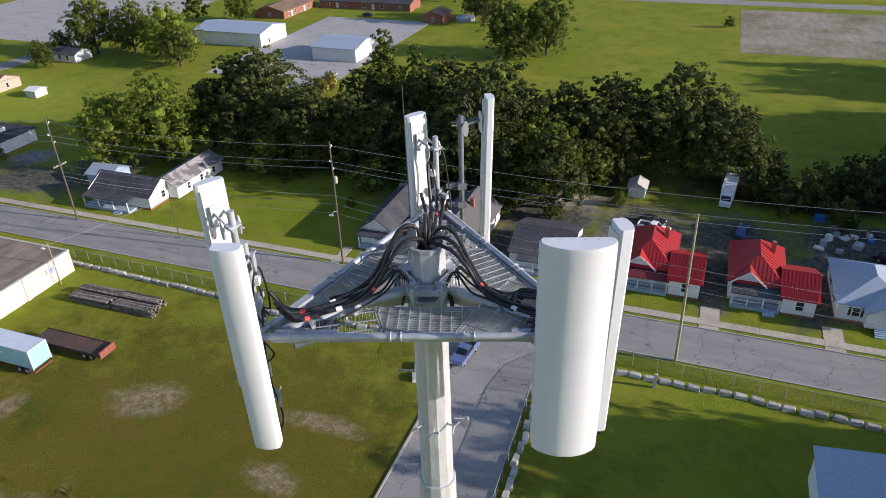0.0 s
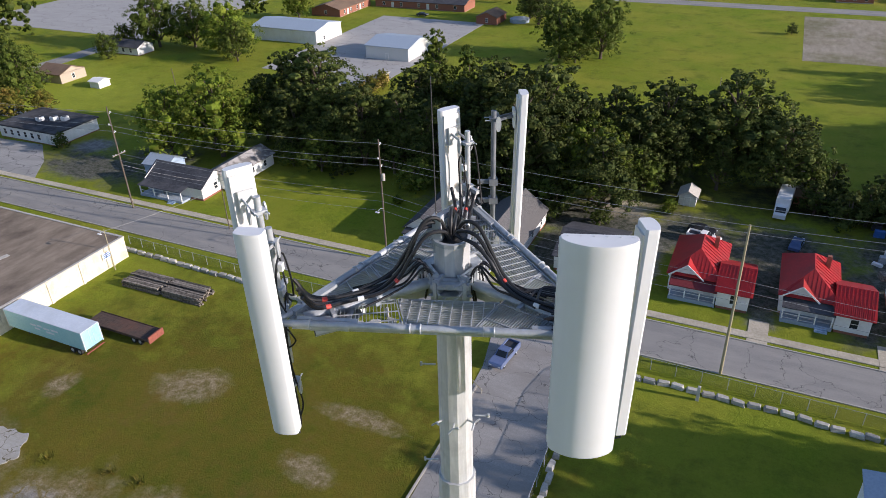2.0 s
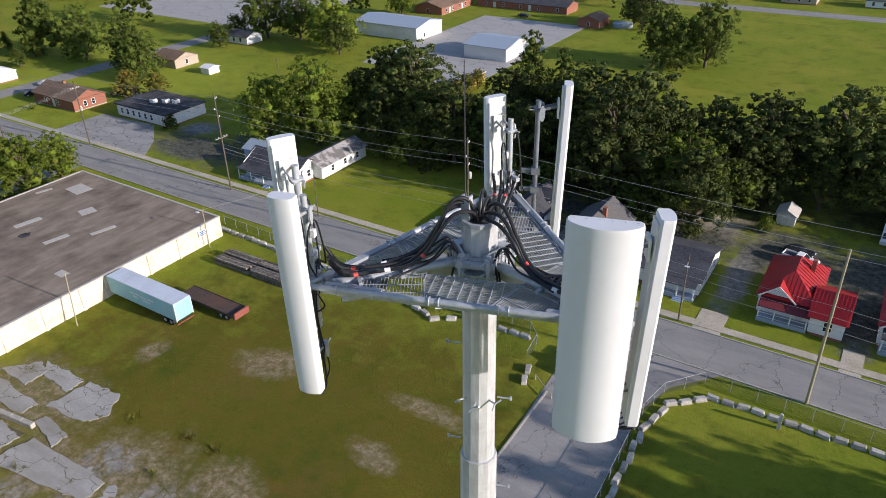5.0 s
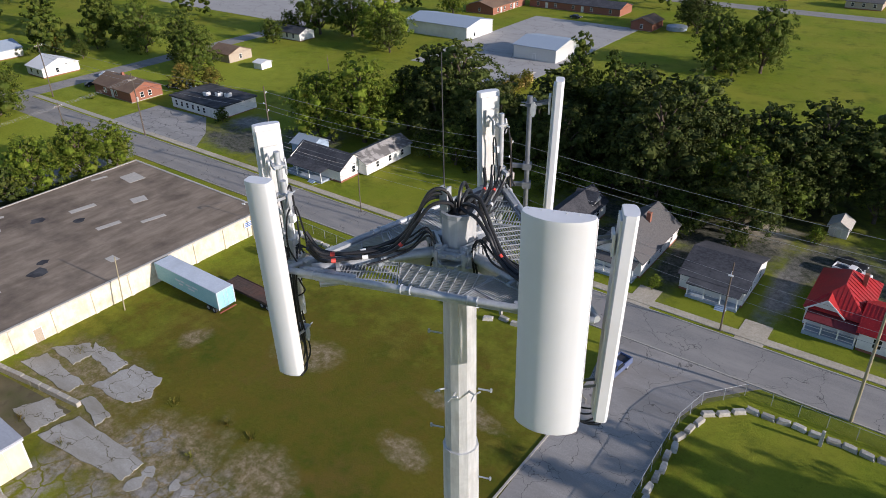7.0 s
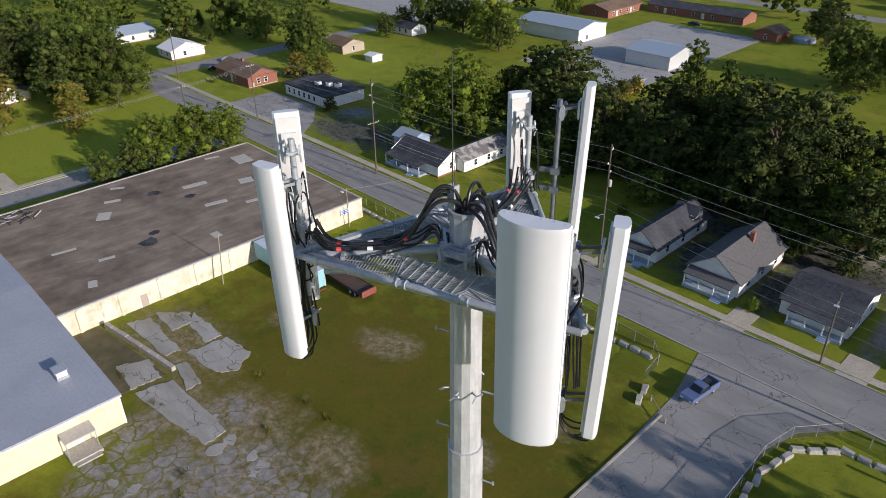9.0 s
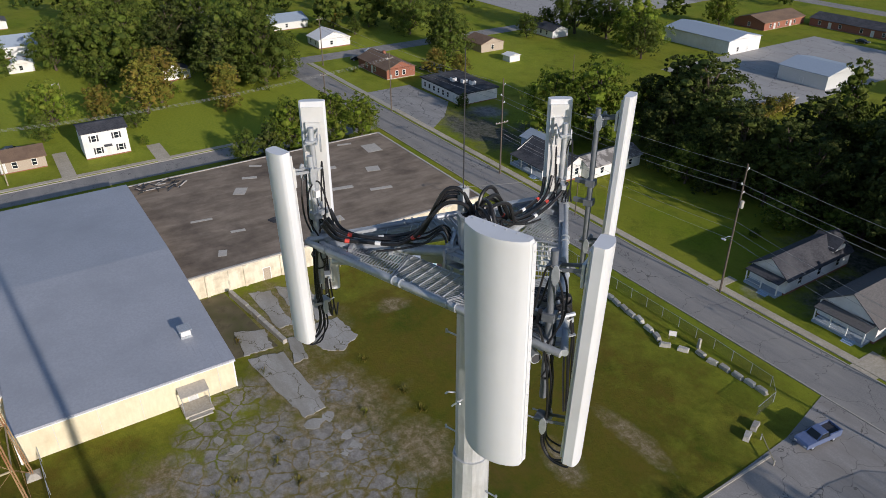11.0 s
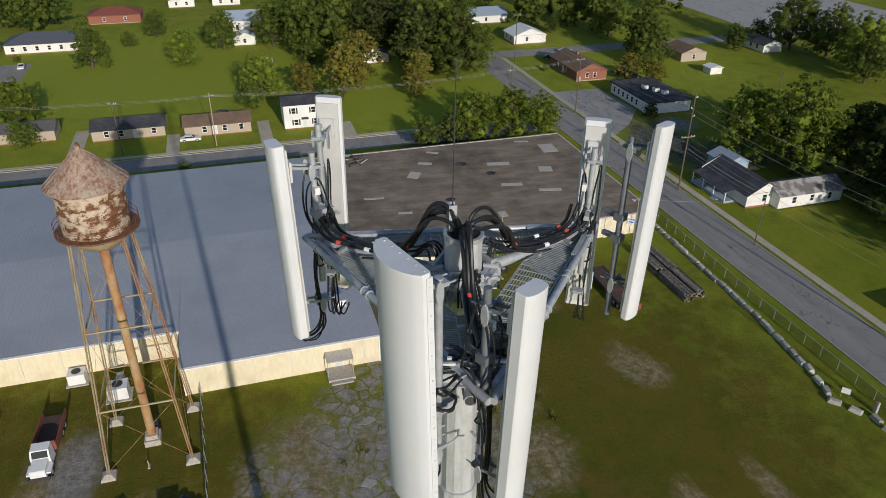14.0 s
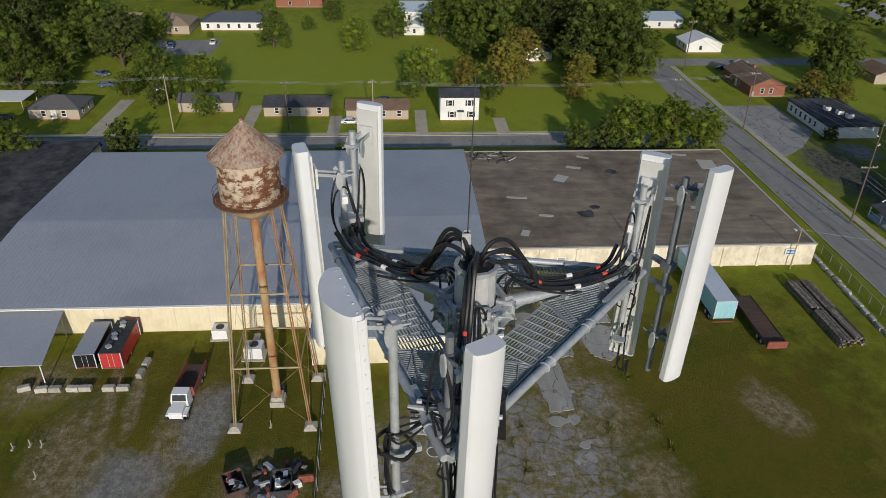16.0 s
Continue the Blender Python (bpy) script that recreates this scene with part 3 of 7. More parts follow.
for x, y, r in ((-101.5, 31, 1.5), (-104, 33, 0.8), (-113, 44, 0.9), (-119, 40, 1.1)):
    pl = [(x + r * (0.7 + 0.5 * random.random()) * math.cos(k * 0.524), y + 1.2 * r * (0.7 + 0.5 * random.random()) * math.sin(k * 0.524)) for k in range(12)]
    part("tar_stain", MB().prism(pl, WH - 0.1, WH - 0.085), DARKROOF, ware, "black tar patch", False)
sign = thing("wall_sign", "small white sign with blue bars on the block wall", "sign")
part("board", MB().box(-89.72, -89.66, 60.6, 62.6, 2.0, 3.1), WHITEP, sign, smooth=False)
for z in (2.25, 2.55, 2.85):
    part("bar", MB().box(-89.66, -89.65, 60.8, 62.3 - 0.2 * (z > 2.6), z - 0.08, z + 0.08), BLUETARP, sign, "unreadable blue line of writing", False)
door_at(ware, side("e", -89.9, 24.5), 1.1, 2.1, TANBRICK, "tan wooden door")
junk = thing("roof_debris", "heap of broken boards and roofing at the roof edge", "debris")
for i in range(40):
    c = (-127 + random.uniform(-1.5, 3.0), 13.5 + random.uniform(0, 8), WH - 0.05 + random.uniform(0, 0.25))
    part("board", MB().box(-random.uniform(0.4, 1.6), random.uniform(0.4, 1.6), -0.12, 0.12, 0, 0.08, pose(*c, random.uniform(-8, 8), random.uniform(-8, 8), random.uniform(0, 180))), random.choice((DARKROOF, DARKROOF, PATCHM, TIMBER)), junk, smooth=False)

# long grey-roofed metal building
GH = 4.5
grey = thing("metal_warehouse", "long cream metal building with grey ribbed roof", "warehouse")
part("wall", MB().box(-128.5, -67.6, -12.2, 12.0, 0, GH - 0.3).box(-128.5, -75.6, -60.5, -12.2, 0, GH - 0.3), CREAM, grey, smooth=False)
RZ = 5.6
for y0, y1, xe in ((-12.4, 12.25, -67.2), (-60.9, -12.4, -75.2)):
    part("roof_slope", MB().slab([(-98, y0, RZ), (xe, y0, GH), (xe, y1, GH), (-98, y1, RZ)], 0.14), GREYROOF, grey, "grey metal roof slope", False)
    part("roof_slope", MB().slab([(-129, y0, GH), (-98, y0, RZ), (-98, y1, RZ), (-129, y1, GH)], 0.14), GREYROOF, grey, "grey metal roof slope", False)
for y in (12.0, -60.3):
    end = MB().add([(-128.5, y, GH - 0.3), (-75.6, y, GH - 0.3), (-75.6, y, GH - 0.1), (-98, y, RZ - 0.1), (-128.5, y, GH - 0.1)], [(0, 1, 2, 3, 4)])
    part("gable_wall", end, CREAM, grey, smooth=False)
ribs = MB()
for i in range(120):
    y = -60.5 + i * 0.61
    xe = -67.2 if y > -12.4 else -75.2
    ribs.bar((-98, y, RZ + 0.005), (xe, y, GH + 0.005), 0.035, 0.03)
    ribs.bar((-129, y, GH + 0.005), (-98, y, RZ + 0.005), 0.035, 0.03)
tagged(part("roof_ribs", ribs, GREYROOF, grey, smooth=False), kind="stuff")
part("gutter", MB().bar((-67.1, -12.3, GH - 0.2), (-67.1, 12.2, GH - 0.2), 0.16, 0.14).bar((-75.1, -60.5, GH - 0.2), (-75.1, -12.4, GH - 0.2), 0.16, 0.14), TRIMW, grey, smooth=False)
for i in range(16):
    y = -59 + i * 4.6
    xe = -67.57 if y > -12.2 else -75.57
    part("wall_joint", MB().box(xe, xe + 0.03, y, y + 0.06, 0.1, GH - 0.35), BACKAL, grey, smooth=False)
for y in (-12.25, 12.02):
    part("corner_trim", MB().box(-67.62, -67.5, y - 0.08, y + 0.08, 0, GH - 0.2), TRIMW, grey, smooth=False)
door_at(grey, side("e", -67.6, 6.6), 1.0, 2.1, BACKAL, "grey metal door")
porch = thing("entry_canopy", "small white sheet canopy over a concrete landing", "canopy")
part("canopy_roof", MB().slab([(-67.55, 4.9, 2.9), (-65.7, 4.9, 2.6), (-65.7, 8.3, 2.6), (-67.55, 8.3, 2.9)], 0.12), PATCHM, porch, smooth=False)
for y in (5.0, 8.2):
    part("post", MB().tube([(-65.8, y, 0.3), (-65.8, y, 2.5)], 0.05), GALV, porch)
part("landing", MB().box(-67.5, -64.9, 4.9, 8.3, 0, 0.35), KERB, porch, smooth=False)
part("step", MB().box(-64.9, -64.3, 5.2, 8.0, 0, 0.18), KERB, porch, smooth=False)
vent = thing("roof_vent_unit", "white box vent unit on the grey roof", "vent")
zr = lambda x: GH + (RZ - GH) * (-67.2 - x) / 30.8
part("curb", MB().box(-75.6, -74.2, 7.7, 9.1, zr(-75) - 0.15, zr(-75) + 0.3), GALV, vent, smooth=False)
part("housing", MB().box(-75.5, -74.3, 7.8, 9.0, zr(-75) + 0.3, zr(-75) + 1.1), WHITEP, vent, smooth=False)
part("hood", MB().slab([(-75.7, 7.6, zr(-75) + 1.3), (-74.1, 7.6, zr(-75) + 1.2), (-74.1, 9.2, zr(-75) + 1.2), (-75.7, 9.2, zr(-75) + 1.3)], 0.1), GALV, vent, smooth=False)
south = thing("dark_roofed_building", "low building with a weathered dark flat roof", "warehouse")
part("wall", MB().box(-136, -80, -95, -62, 0, 3.8), CREAM, south, smooth=False)
part("roof", MB().box(-136.3, -79.7, -95.3, -61.7, 3.8, 4.1), DARKROOF, south, smooth=False)

# lean-to and things along the metal wall
lean = thing("open_shed", "open shed with a grey sheet roof on thin posts", "shed")
part("roof", MB().slab([(-75.4, -62, 3.9), (-64.8, -62, 3.3), (-64.8, -44.2, 3.3), (-75.4, -45.6, 3.9)], 0.12), GREYROOF, lean, smooth=False)
for x, y, h in ((-65.0, -44.6, 3.2), (-65.0, -51, 3.2), (-65.0, -58, 3.2), (-75, -46, 3.8)):
    part("post", MB().tube([(x, y, 0), (x, y, h)], 0.07), TRIMW, lean)
for i, (x, y, r) in enumerate(((-64.2, -46.8, 20), (-63.9, -44.6, 5), (-63.9, -43.0, 0), (-63.9, -40.9, -5), (-63.9, -39.4, 0), (-63.8, -36.6, 0), (-63.8, -34.9, 0), (-66.5, -33.6, 85), (-68.6, -33.5, 85))):
    b = thing("concrete_block", "pale precast concrete block on the grass", "block", "blocks by the shed")
    b.matrix_world = pose(x, y, 0, 0, 0, r)
    part("body", MB().loft([[Vector((sx * (0.35 - t), sy * (0.72 - t), z)) for sx, sy in ((-1, -1), (1, -1), (1, 1), (-1, 1))] for t, z in ((0, 0), (0, 0.5), (0.06, 0.62))]), STONE, b, smooth=False)
for x, y, s in ((-74.2, -25.2, 1.0), (-69.9, -20.0, 1.15)):
    a = thing("air_conditioner", "pale grey boxy cooling unit on a pad beside the wall", "air conditioner", "cooling units", pose(x, y, 0))
    part("pad", MB().box(-1.0 * s, 1.2 * s, -1.3 * s, 1.3 * s, 0, 0.15), KERB, a, smooth=False)
    part("housing", MB().box(-0.8 * s, 0.9 * s, -1.0 * s, 1.0 * s, 0.15, 1.55 * s), WHITEP, a, smooth=False)
    part("fan_grille", MB().turned([(0.55 * s, 1.55 * s), (0.55 * s, 1.63 * s), (0.4 * s, 1.66 * s)], 0, 0, 16), DARKSTEEL, a)
    part("duct", MB().box(-3.0, -0.8 * s, -0.4, 0.4, 0.5, 1.3), GALV, a, smooth=False)


# ---- houses ----
def gable(mb, x0, x1, y0, y1, z, rise, along, o=0.35, th=0.14):
    if along == "x":
        ym, k = (y0 + y1) / 2, rise * o / ((y1 - y0) / 2)
        for ya, s in ((y0 - o, 1), (y1 + o, -1)):
            q = [(x0 - o, ya, z - k), (x1 + o, ya, z - k), (x1 + o, ym, z + rise), (x0 - o, ym, z + rise)]
            mb.slab(q if s > 0 else q[::-1], th)
    else:
        xm, k = (x0 + x1) / 2, rise * o / ((x1 - x0) / 2)
        for xa, s in ((x0 - o, -1), (x1 + o, 1)):
            q = [(xa, y0 - o, z - k), (xa, y1 + o, z - k), (xm, y1 + o, z + rise), (xm, y0 - o, z + rise)]
            mb.slab(q if s > 0 else q[::-1], th)


def gable_ends(mb, x0, x1, y0, y1, z, rise, along):
    r = rise - 0.12
    if along == "x":
        ym = (y0 + y1) / 2
        for x in (x0, x1):
            mb.add([(x, y0, z - 0.1), (x, y1, z - 0.1), (x, ym, z + r)], [(0, 1, 2)])
    else:
        xm = (x0 + x1) / 2
        for y in (y0, y1):
            mb.add([(x0, y, z - 0.1), (x1, y, z - 0.1), (xm, y, z + r)], [(0, 1, 2)])


def hip(mb, x0, x1, y0, y1, z, rise, o=0.4):
    x0, x1, y0, y1 = x0 - o, x1 + o, y0 - o, y1 + o
    w, d = x1 - x0, y1 - y0
    h = min(w, d) / 2 * 0.96
    if w >= d:
        a, b = (x0 + h, (y0 + y1) / 2, z + rise), (x1 - h, (y0 + y1) / 2, z + rise)
    else:
        a, b = ((x0 + x1) / 2, y0 + h, z + rise), ((x0 + x1) / 2, y1 - h, z + rise)
    c = [(x0, y0, z), (x1, y0, z), (x1, y1, z), (x0, y1, z)]
    lo = [(p[0], p[1], z - 0.15) for p in c]
    if w >= d:
        f = [(0, 1, 5, 4), (1, 2, 5), (2, 3, 4, 5), (3, 0, 4)]
    else:
        f = [(0, 1, 4), (1, 2, 5, 4), (2, 3, 5), (3, 0, 4, 5)]
    mb.add(c + [a, b] + lo, f + [(6, 9, 8, 7), (0, 6, 7, 1), (1, 7, 8, 2), (2, 8, 9, 3), (3, 9, 6, 0)])


FOOTPRINTS = []


def house(label, x0, x1, y0, y1, wall=2.9, rise=1.8, style="gx", wm=WHITEP, rm=SHINGLE, wins="", doors="", base=0.4, chimney=None, shutters=False, name="house"):
    """A house; wins and doors are read as wall letter and share along that wall: 's.3 e.5'."""
    h = thing(name, label, "house" if name == "house" else name.replace("_", " "))
    FOOTPRINTS.append((x0, x1, y0, y1))
    if base:
        part("foundation", MB().box(x0 + 0.05, x1 - 0.05, y0 + 0.05, y1 - 0.05, 0, base), BRICK if wm is not BRICK else KERB, h, smooth=False)
    body = MB().box(x0, x1, y0, y1, base, wall)
    if style != "hip" and style != "flat":
        gable_ends(body, x0, x1, y0, y1, wall, rise, style[1])
    part("wall", body, wm, h, smooth=False)
    r = MB()
    if style == "hip":
        hip(r, x0, x1, y0, y1, wall, rise)
    elif style == "flat":
        r.box(x0 - 0.4, x1 + 0.4, y0 - 0.4, y1 + 0.4, wall, wall + 0.35)
    else:
        gable(r, x0, x1, y0, y1, wall, rise, style[1])
    part("roof", r, rm, h, smooth=False)
    place = {"s": lambda u: side("s", y0, x0 + u * (x1 - x0)), "n": lambda u: side("n", y1, x0 + u * (x1 - x0)), "e": lambda u: side("e", x1, y0 + u * (y1 - y0)), "w": lambda u: side("w", x0, y0 + u * (y1 - y0))}
    for w in wins.split():
        zz = 0.0
        if w[-1] == "+":
            zz, w = 2.8, w[:-1]
        m = place[w[0]](float(w[1:])) @ pose(0, 0, base + 0.75 + zz)
        window(h, m, 0.9, 1.3)
        if shutters:
            for s in (-0.78, 0.78):
                part("shutter", MB().box(s - 0.17, s + 0.17, 0, 0.05, -0.05, 1.35, m), DARKSTEEL, h, smooth=False)
    for d in doors.split():
        door_at(h, place[d[0]](float(d[1:])) @ pose(0, 0, base), 0.95, 2.05, BACKAL, "grey panel door")
    if chimney:
        part("chimney", MB().box(chimney[0] - 0.35, chimney[0] + 0.35, chimney[1] - 0.35, chimney[1] + 0.35, wall, wall + rise + 0.7), BRICK, h, "brick chimney", False)
    return h


def porch_on(h, x0, x1, y0, y1, z, rm, floor=0.45, drop=0.5, posts=3, steps=None):
    """A front porch looking south, its roof falling from y1 to y0."""
    part("porch_roof", MB().slab([(x0, y0, z - drop), (x1, y0, z - drop), (x1, y1, z), (x0, y1, z)], 0.14), rm, h, smooth=False)
    part("porch_floor", MB().box(x0 + 0.1, x1 - 0.1, y0 + 0.1, y1, 0, floor), BLUEROOF, h, "blue-grey porch boards", False)
    for i in range(posts):
        x = x0 + 0.25 + (x1 - x0 - 0.5) * i / (posts - 1)
        part("post", MB().box(x - 0.08, x + 0.08, y0 + 0.2, y0 + 0.36, floor, z - drop - 0.1), TRIMW, h, smooth=False)
        if i and not (steps and x - 0.3 > steps > x - (x1 - x0) / (posts - 1)):
            xa = x0 + 0.25 + (x1 - x0 - 0.5) * (i - 1) / (posts - 1)
            part("railing", MB().bar((xa, y0 + 0.28, floor + 0.85), (x, y0 + 0.28, floor + 0.85), 0.06, 0.06).bar((xa, y0 + 0.28, floor + 0.2), (x, y0 + 0.28, floor + 0.2), 0.05, 0.05), TRIMW, h, smooth=False)
    if steps:
        for k in range(3):
            part("step", MB().box(steps - 0.8, steps + 0.8, y0 - 0.3 * (k + 1) + 0.1, y0 - 0.3 * k + 0.1, 0, floor - 0.13 * (k + 1)), BLUEP, h, smooth=False)


def red_house(ox, label, porch_m):
    h = thing("house", label, "house", "red-roofed cottages")
    X = lambda x: ox + x
    part("foundation", MB().box(X(0.1), X(7.1), 89.1, 100.4, 0, 0.45).box(X(7.1), X(11.2), 87.2, 95.9, 0, 0.45), BRICK, h, smooth=False)
    w = MB().box(X(0), X(7.2), 89, 100.5, 0.45, 3.4)
    w.box(X(7.0), X(11.3), 87.1, 96, 0.45, 3.2)
    gable_ends(w, X(7.0), X(11.3), 87.1, 96, 3.2, 1.75, "x")
    w.add([(X(0.4), 88.9, 3.3), (X(4.4), 88.9, 3.3), (X(2.4), 88.9, 5.0)], [(0, 1, 2)])
    part("wall", w, WHITEP, h, smooth=False)
    r = MB()
    hip(r, X(0), X(7.2), 89, 100.5, 3.4, 2.9)
    part("roof", r, REDROOF, h, "red standing-seam metal roof", False)
    d = MB()
    d.slab([(X(-0.1), 88.5, 3.2), (X(2.4), 88.5, 5.25), (X(2.4), 93, 5.25), (X(0.6), 93, 3.6)][::-1], 0.12)
    d.slab([(X(4.9), 88.5, 3.2), (X(4.2), 93, 3.6), (X(2.4), 93, 5.25), (X(2.4), 88.5, 5.25)][::-1], 0.12)
    part("front_gable_roof", d, REDROOF, h, smooth=False)
    part("bargeboard", MB().bar((X(-0.1), 88.45, 3.15), (X(2.4), 88.45, 5.2), 0.08, 0.2).bar((X(4.9), 88.45, 3.15), (X(2.4), 88.45, 5.2), 0.08, 0.2), TRIMW, h, smooth=False)
    g = MB()
    gable(g, X(7.0), X(11.3), 87.1, 96, 3.2, 1.75, "x", 0.4)
    part("wing_roof", g, REDROOF, h, smooth=False)
    s = MB()
    for i in range(11):
        x = X(6.75) + i * 0.49
        s.bar((x, 86.75, 3.2), (x, 91.55, 5.02), 0.06, 0.09)
    for i in range(1, 14):
        x = X(-0.3) + i * 0.56
        k = min(i, 14 - i) / 7
        s.bar((x, 88.65, 3.45), (x, 88.65 + 3.9 * k, 3.45 + 2.9 * k), 0.05, 0.08)
        y = 88.8 + i * 0.86
        k = min(1, min(i, 14 - i) / 4.6)
        s.bar((X(7.58), y, 3.45), (X(7.58) - 3.9 * k, y, 3.45 + 2.9 * k), 0.05, 0.08)
    tagged(part("roof_seams", s, REDROOF, h, smooth=False), kind="stuff")
    window(h, side("s", 87.1, X(9.3)) @ pose(0, 0, 1.2), 0.95, 1.35)
    window(h, side("s", 89, X(1.6)) @ pose(0, 0, 1.2), 0.95, 1.35)
    for u in (89, 93.5):
        window(h, side("e", X(11.3), u) @ pose(0, 0, 1.2), 0.8, 1.3)
    door_at(h, side("s", 89, X(5.6)) @ pose(0, 0, 0.5), 0.95, 2.05, BACKAL, "grey panel door")
    porch_on(h, X(0.3), X(7.0), 86.9, 89, 3.1, porch_m, 0.55, 0.55, 4, X(5.6))
    part("chimney", MB().box(X(5.2), X(5.8), 96, 96.6, 4, 6.6), BRICK, h, "brick chimney", False)
    return h


red_house(-5.6, "white boarded cottage with red metal roof and maroon porch", surf("maroon_porch_roof", (0.14, 0.02, 0.025), (0.19, 0.03, 0.035), 0.6))
red_house(9.6, "white boarded cottage with red metal roof and dark porch roof", SHINGLE)
h = house("white cottage with pale blue-grey metal roof and front stoop", 23.6, 33, 88, 100, 3.1, 2.4, "hip", WHITEP, BLUEROOF, "s.25 w.3 w.7 s.85", "s.62", 0.5, shutters=True)
g = MB()
gable(g, 27, 31.5, 86.3, 94, 3.1, 1.6, "y", 0.3)
part("stoop_roof", g, BLUEROOF, h, smooth=False)
part("stoop_wall", MB().box(27.1, 31.4, 86.6, 88, 0.5, 3.0).add([(27.1, 86.6, 3.0), (31.4, 86.6, 3.0), (29.25, 86.6, 4.5)], [(0, 1, 2)]), WHITEP, h, smooth=False)
for k in range(4):
    part("step", MB().box(28.3, 30.2, 85.2 + 0.33 * k, 86.6, 0, 0.15 * (k + 1)), BLUEP, h, smooth=False)

h = house("low white cottage with dark grey shingle roof", -23.0, -13.6, 88.4, 100, 2.9, 1.9, "gx", WHITEP, SHINGLE, "e.3 e.7 s.2 w.5", "s.7", 0.4)
porch_on(h, -21.5, -13.8, 86.6, 88.4, 2.8, SHINGLE, 0.4, 0.35, 4, -16)
h = house("white cottage with grey-brown gable roof and dormer", -37.2, -28.8, 87.5, 103, 3.0, 3.0, "gy", WHITEP, SHINGLEG, "e.2 e.5 e.8 s.25", "s.7", 0.4, (-32, 97))
porch_on(h, -36.8, -29.2, 85.4, 87.5, 2.9, SHINGLEG, 0.4, 0.4, 4, -31)
h = house("small white cottage with dark gable roof and side dormer", -49.0, -42.8, 88, 104.5, 3.0, 2.3, "gy", WHITEP, SHINGLE, "s.5 e.2 e.5 e.8", "", 0.4)
g = MB()
gable(g, -47.2, -43.2, 100, 103.5, 4.1, 1.3, "x", 0.2)
part("dormer_roof", g, SHINGLE, h, smooth=False)
part("dormer", MB().box(-47, -43.4, 100.1, 103.4, 3.4, 4.2), WHITEP, h, smooth=False)
porch_on(h, -48.8, -43.0, 86.2, 88, 2.8, SHINGLE, 0.4, 0.3, 3, -45)
h = house("white boarded cottage with black roof and open porch", -106.5, -92.5, 87.2, 95, 2.9, 2.2, "gx", WHITEP, SHINGLE, "e.5 s.15 s.5", "s.3", 0.4)
porch_on(h, -106.3, -95.5, 84.6, 87.2, 2.75, SHINGLE, 0.4, 0.35, 4, -98)
g = MB()
gable(g, -96.5, -90.2, 92.5, 107, 3.0, 1.4, "y", 0.3)
part("wing_roof", g, surf("patchy_white_grey_roof", (0.17, 0.16, 0.15), (0.38, 0.36, 0.34), 0.9, scale=0.5, lo=0.48, hi=0.56), h, "grey roof with flaking white coating", False)
w = MB().box(-96.4, -90.3, 92.6, 106.9, 0.3, 3.0)
gable_ends(w, -96.4, -90.3, 92.6, 106.9, 3.0, 1.4, "y")
part("wing_wall", w, WHITEP, h, smooth=False)
for u in (96, 100, 104):
    window(h, side("e", -90.3, u) @ pose(0, 0, 1.1), 0.8, 1.2)
part("bargeboard", MB().bar((-106.4, 86.8, 2.8), (-106.4, 91.1, 5.0), 0.06, 0.16), TRIMW, h, smooth=False)
house("small pale blue shed with a faded roof", -113.5, -107.5, 93.5, 99, 2.4, 1.2, "gx", BLUEP, BLUEROOF, "s.5", "", 0, name="shed")
house("small weathered grey garden shed", -8.6, -5.6, 119, 122.5, 2.2, 0.9, "gy", BACKAL, PATCHM, "", "s.5", 0, name="shed")
house("grey garden shed among trees", 8.5, 12.5, 133, 138, 2.4, 1.2, "gy", BACKAL, SHINGLEG, "", "s.5", 0, name="shed")
house("low red garden shed", 10.6, 14, 127, 130, 1.9, 0.6, "gx", BRICK, SHINGLEB, "", "", 0, name="shed")
h = house("flat-roofed white diner with dark roof", -163.5, -144.3, 97.5, 109.5, 3.0, 0, "flat", WHITEP, DARKROOF, "s.1 s.22 s.34 s.46 s.58 s.7", "s.85", 0.2)
for x, y in ((-152, 104), (-149.5, 105), (-155, 102.5)):
    a = thing("rooftop_unit", "pale rooftop cooling unit on a dark roof", "air conditioner", "rooftop units", pose(x, y, 3.34))
    part("housing", MB().box(-0.7, 0.7, -0.7, 0.7, 0, 0.9), WHITEP, a, smooth=False)
    part("fan", MB().turned([(0.5, 0.9), (0.5, 1.0), (0.3, 1.03)], 0, 0, 14), DARKSTEEL, a)
house("brick ranch house with brown gable roof", -193.5, -175.5, 93, 102.5, 3.0, 2.0, "gx", BRICK, SHINGLEB, "e.35 e.6 s.3 s.6", "s.5", 0.2, (-186, 98))
house("small white house with white trim", -229, -219.5, 91.5, 103, 3.0, 2.2, "gx", WHITEP, TRIMW, "s.3 s.7 e.4", "", 0.3)
house("white cottage with dark roof among trees", -216, -209, 36, 46, 2.9, 1.8, "gx", WHITEP, SHINGLE, "e.3 e.7", "", 0.3)
house("small tan outbuilding with brown roof", -196, -186, 134, 143, 2.8, 1.6, "gx", TANBRICK, SHINGLEB, "s.4 e.5", "", 0)
house("tiny white storage shed", -175, -171.4, 134.5, 138.5, 2.0, 0.5, "gx", WHITEP, TRIMW, "", "", 0, name="shed")
house("white house with black roof under trees", -204, -188, 166, 173, 2.8, 1.5, "gx", WHITEP, SHINGLE, "s.15 s.35 s.6 s.8", "", 0.2)
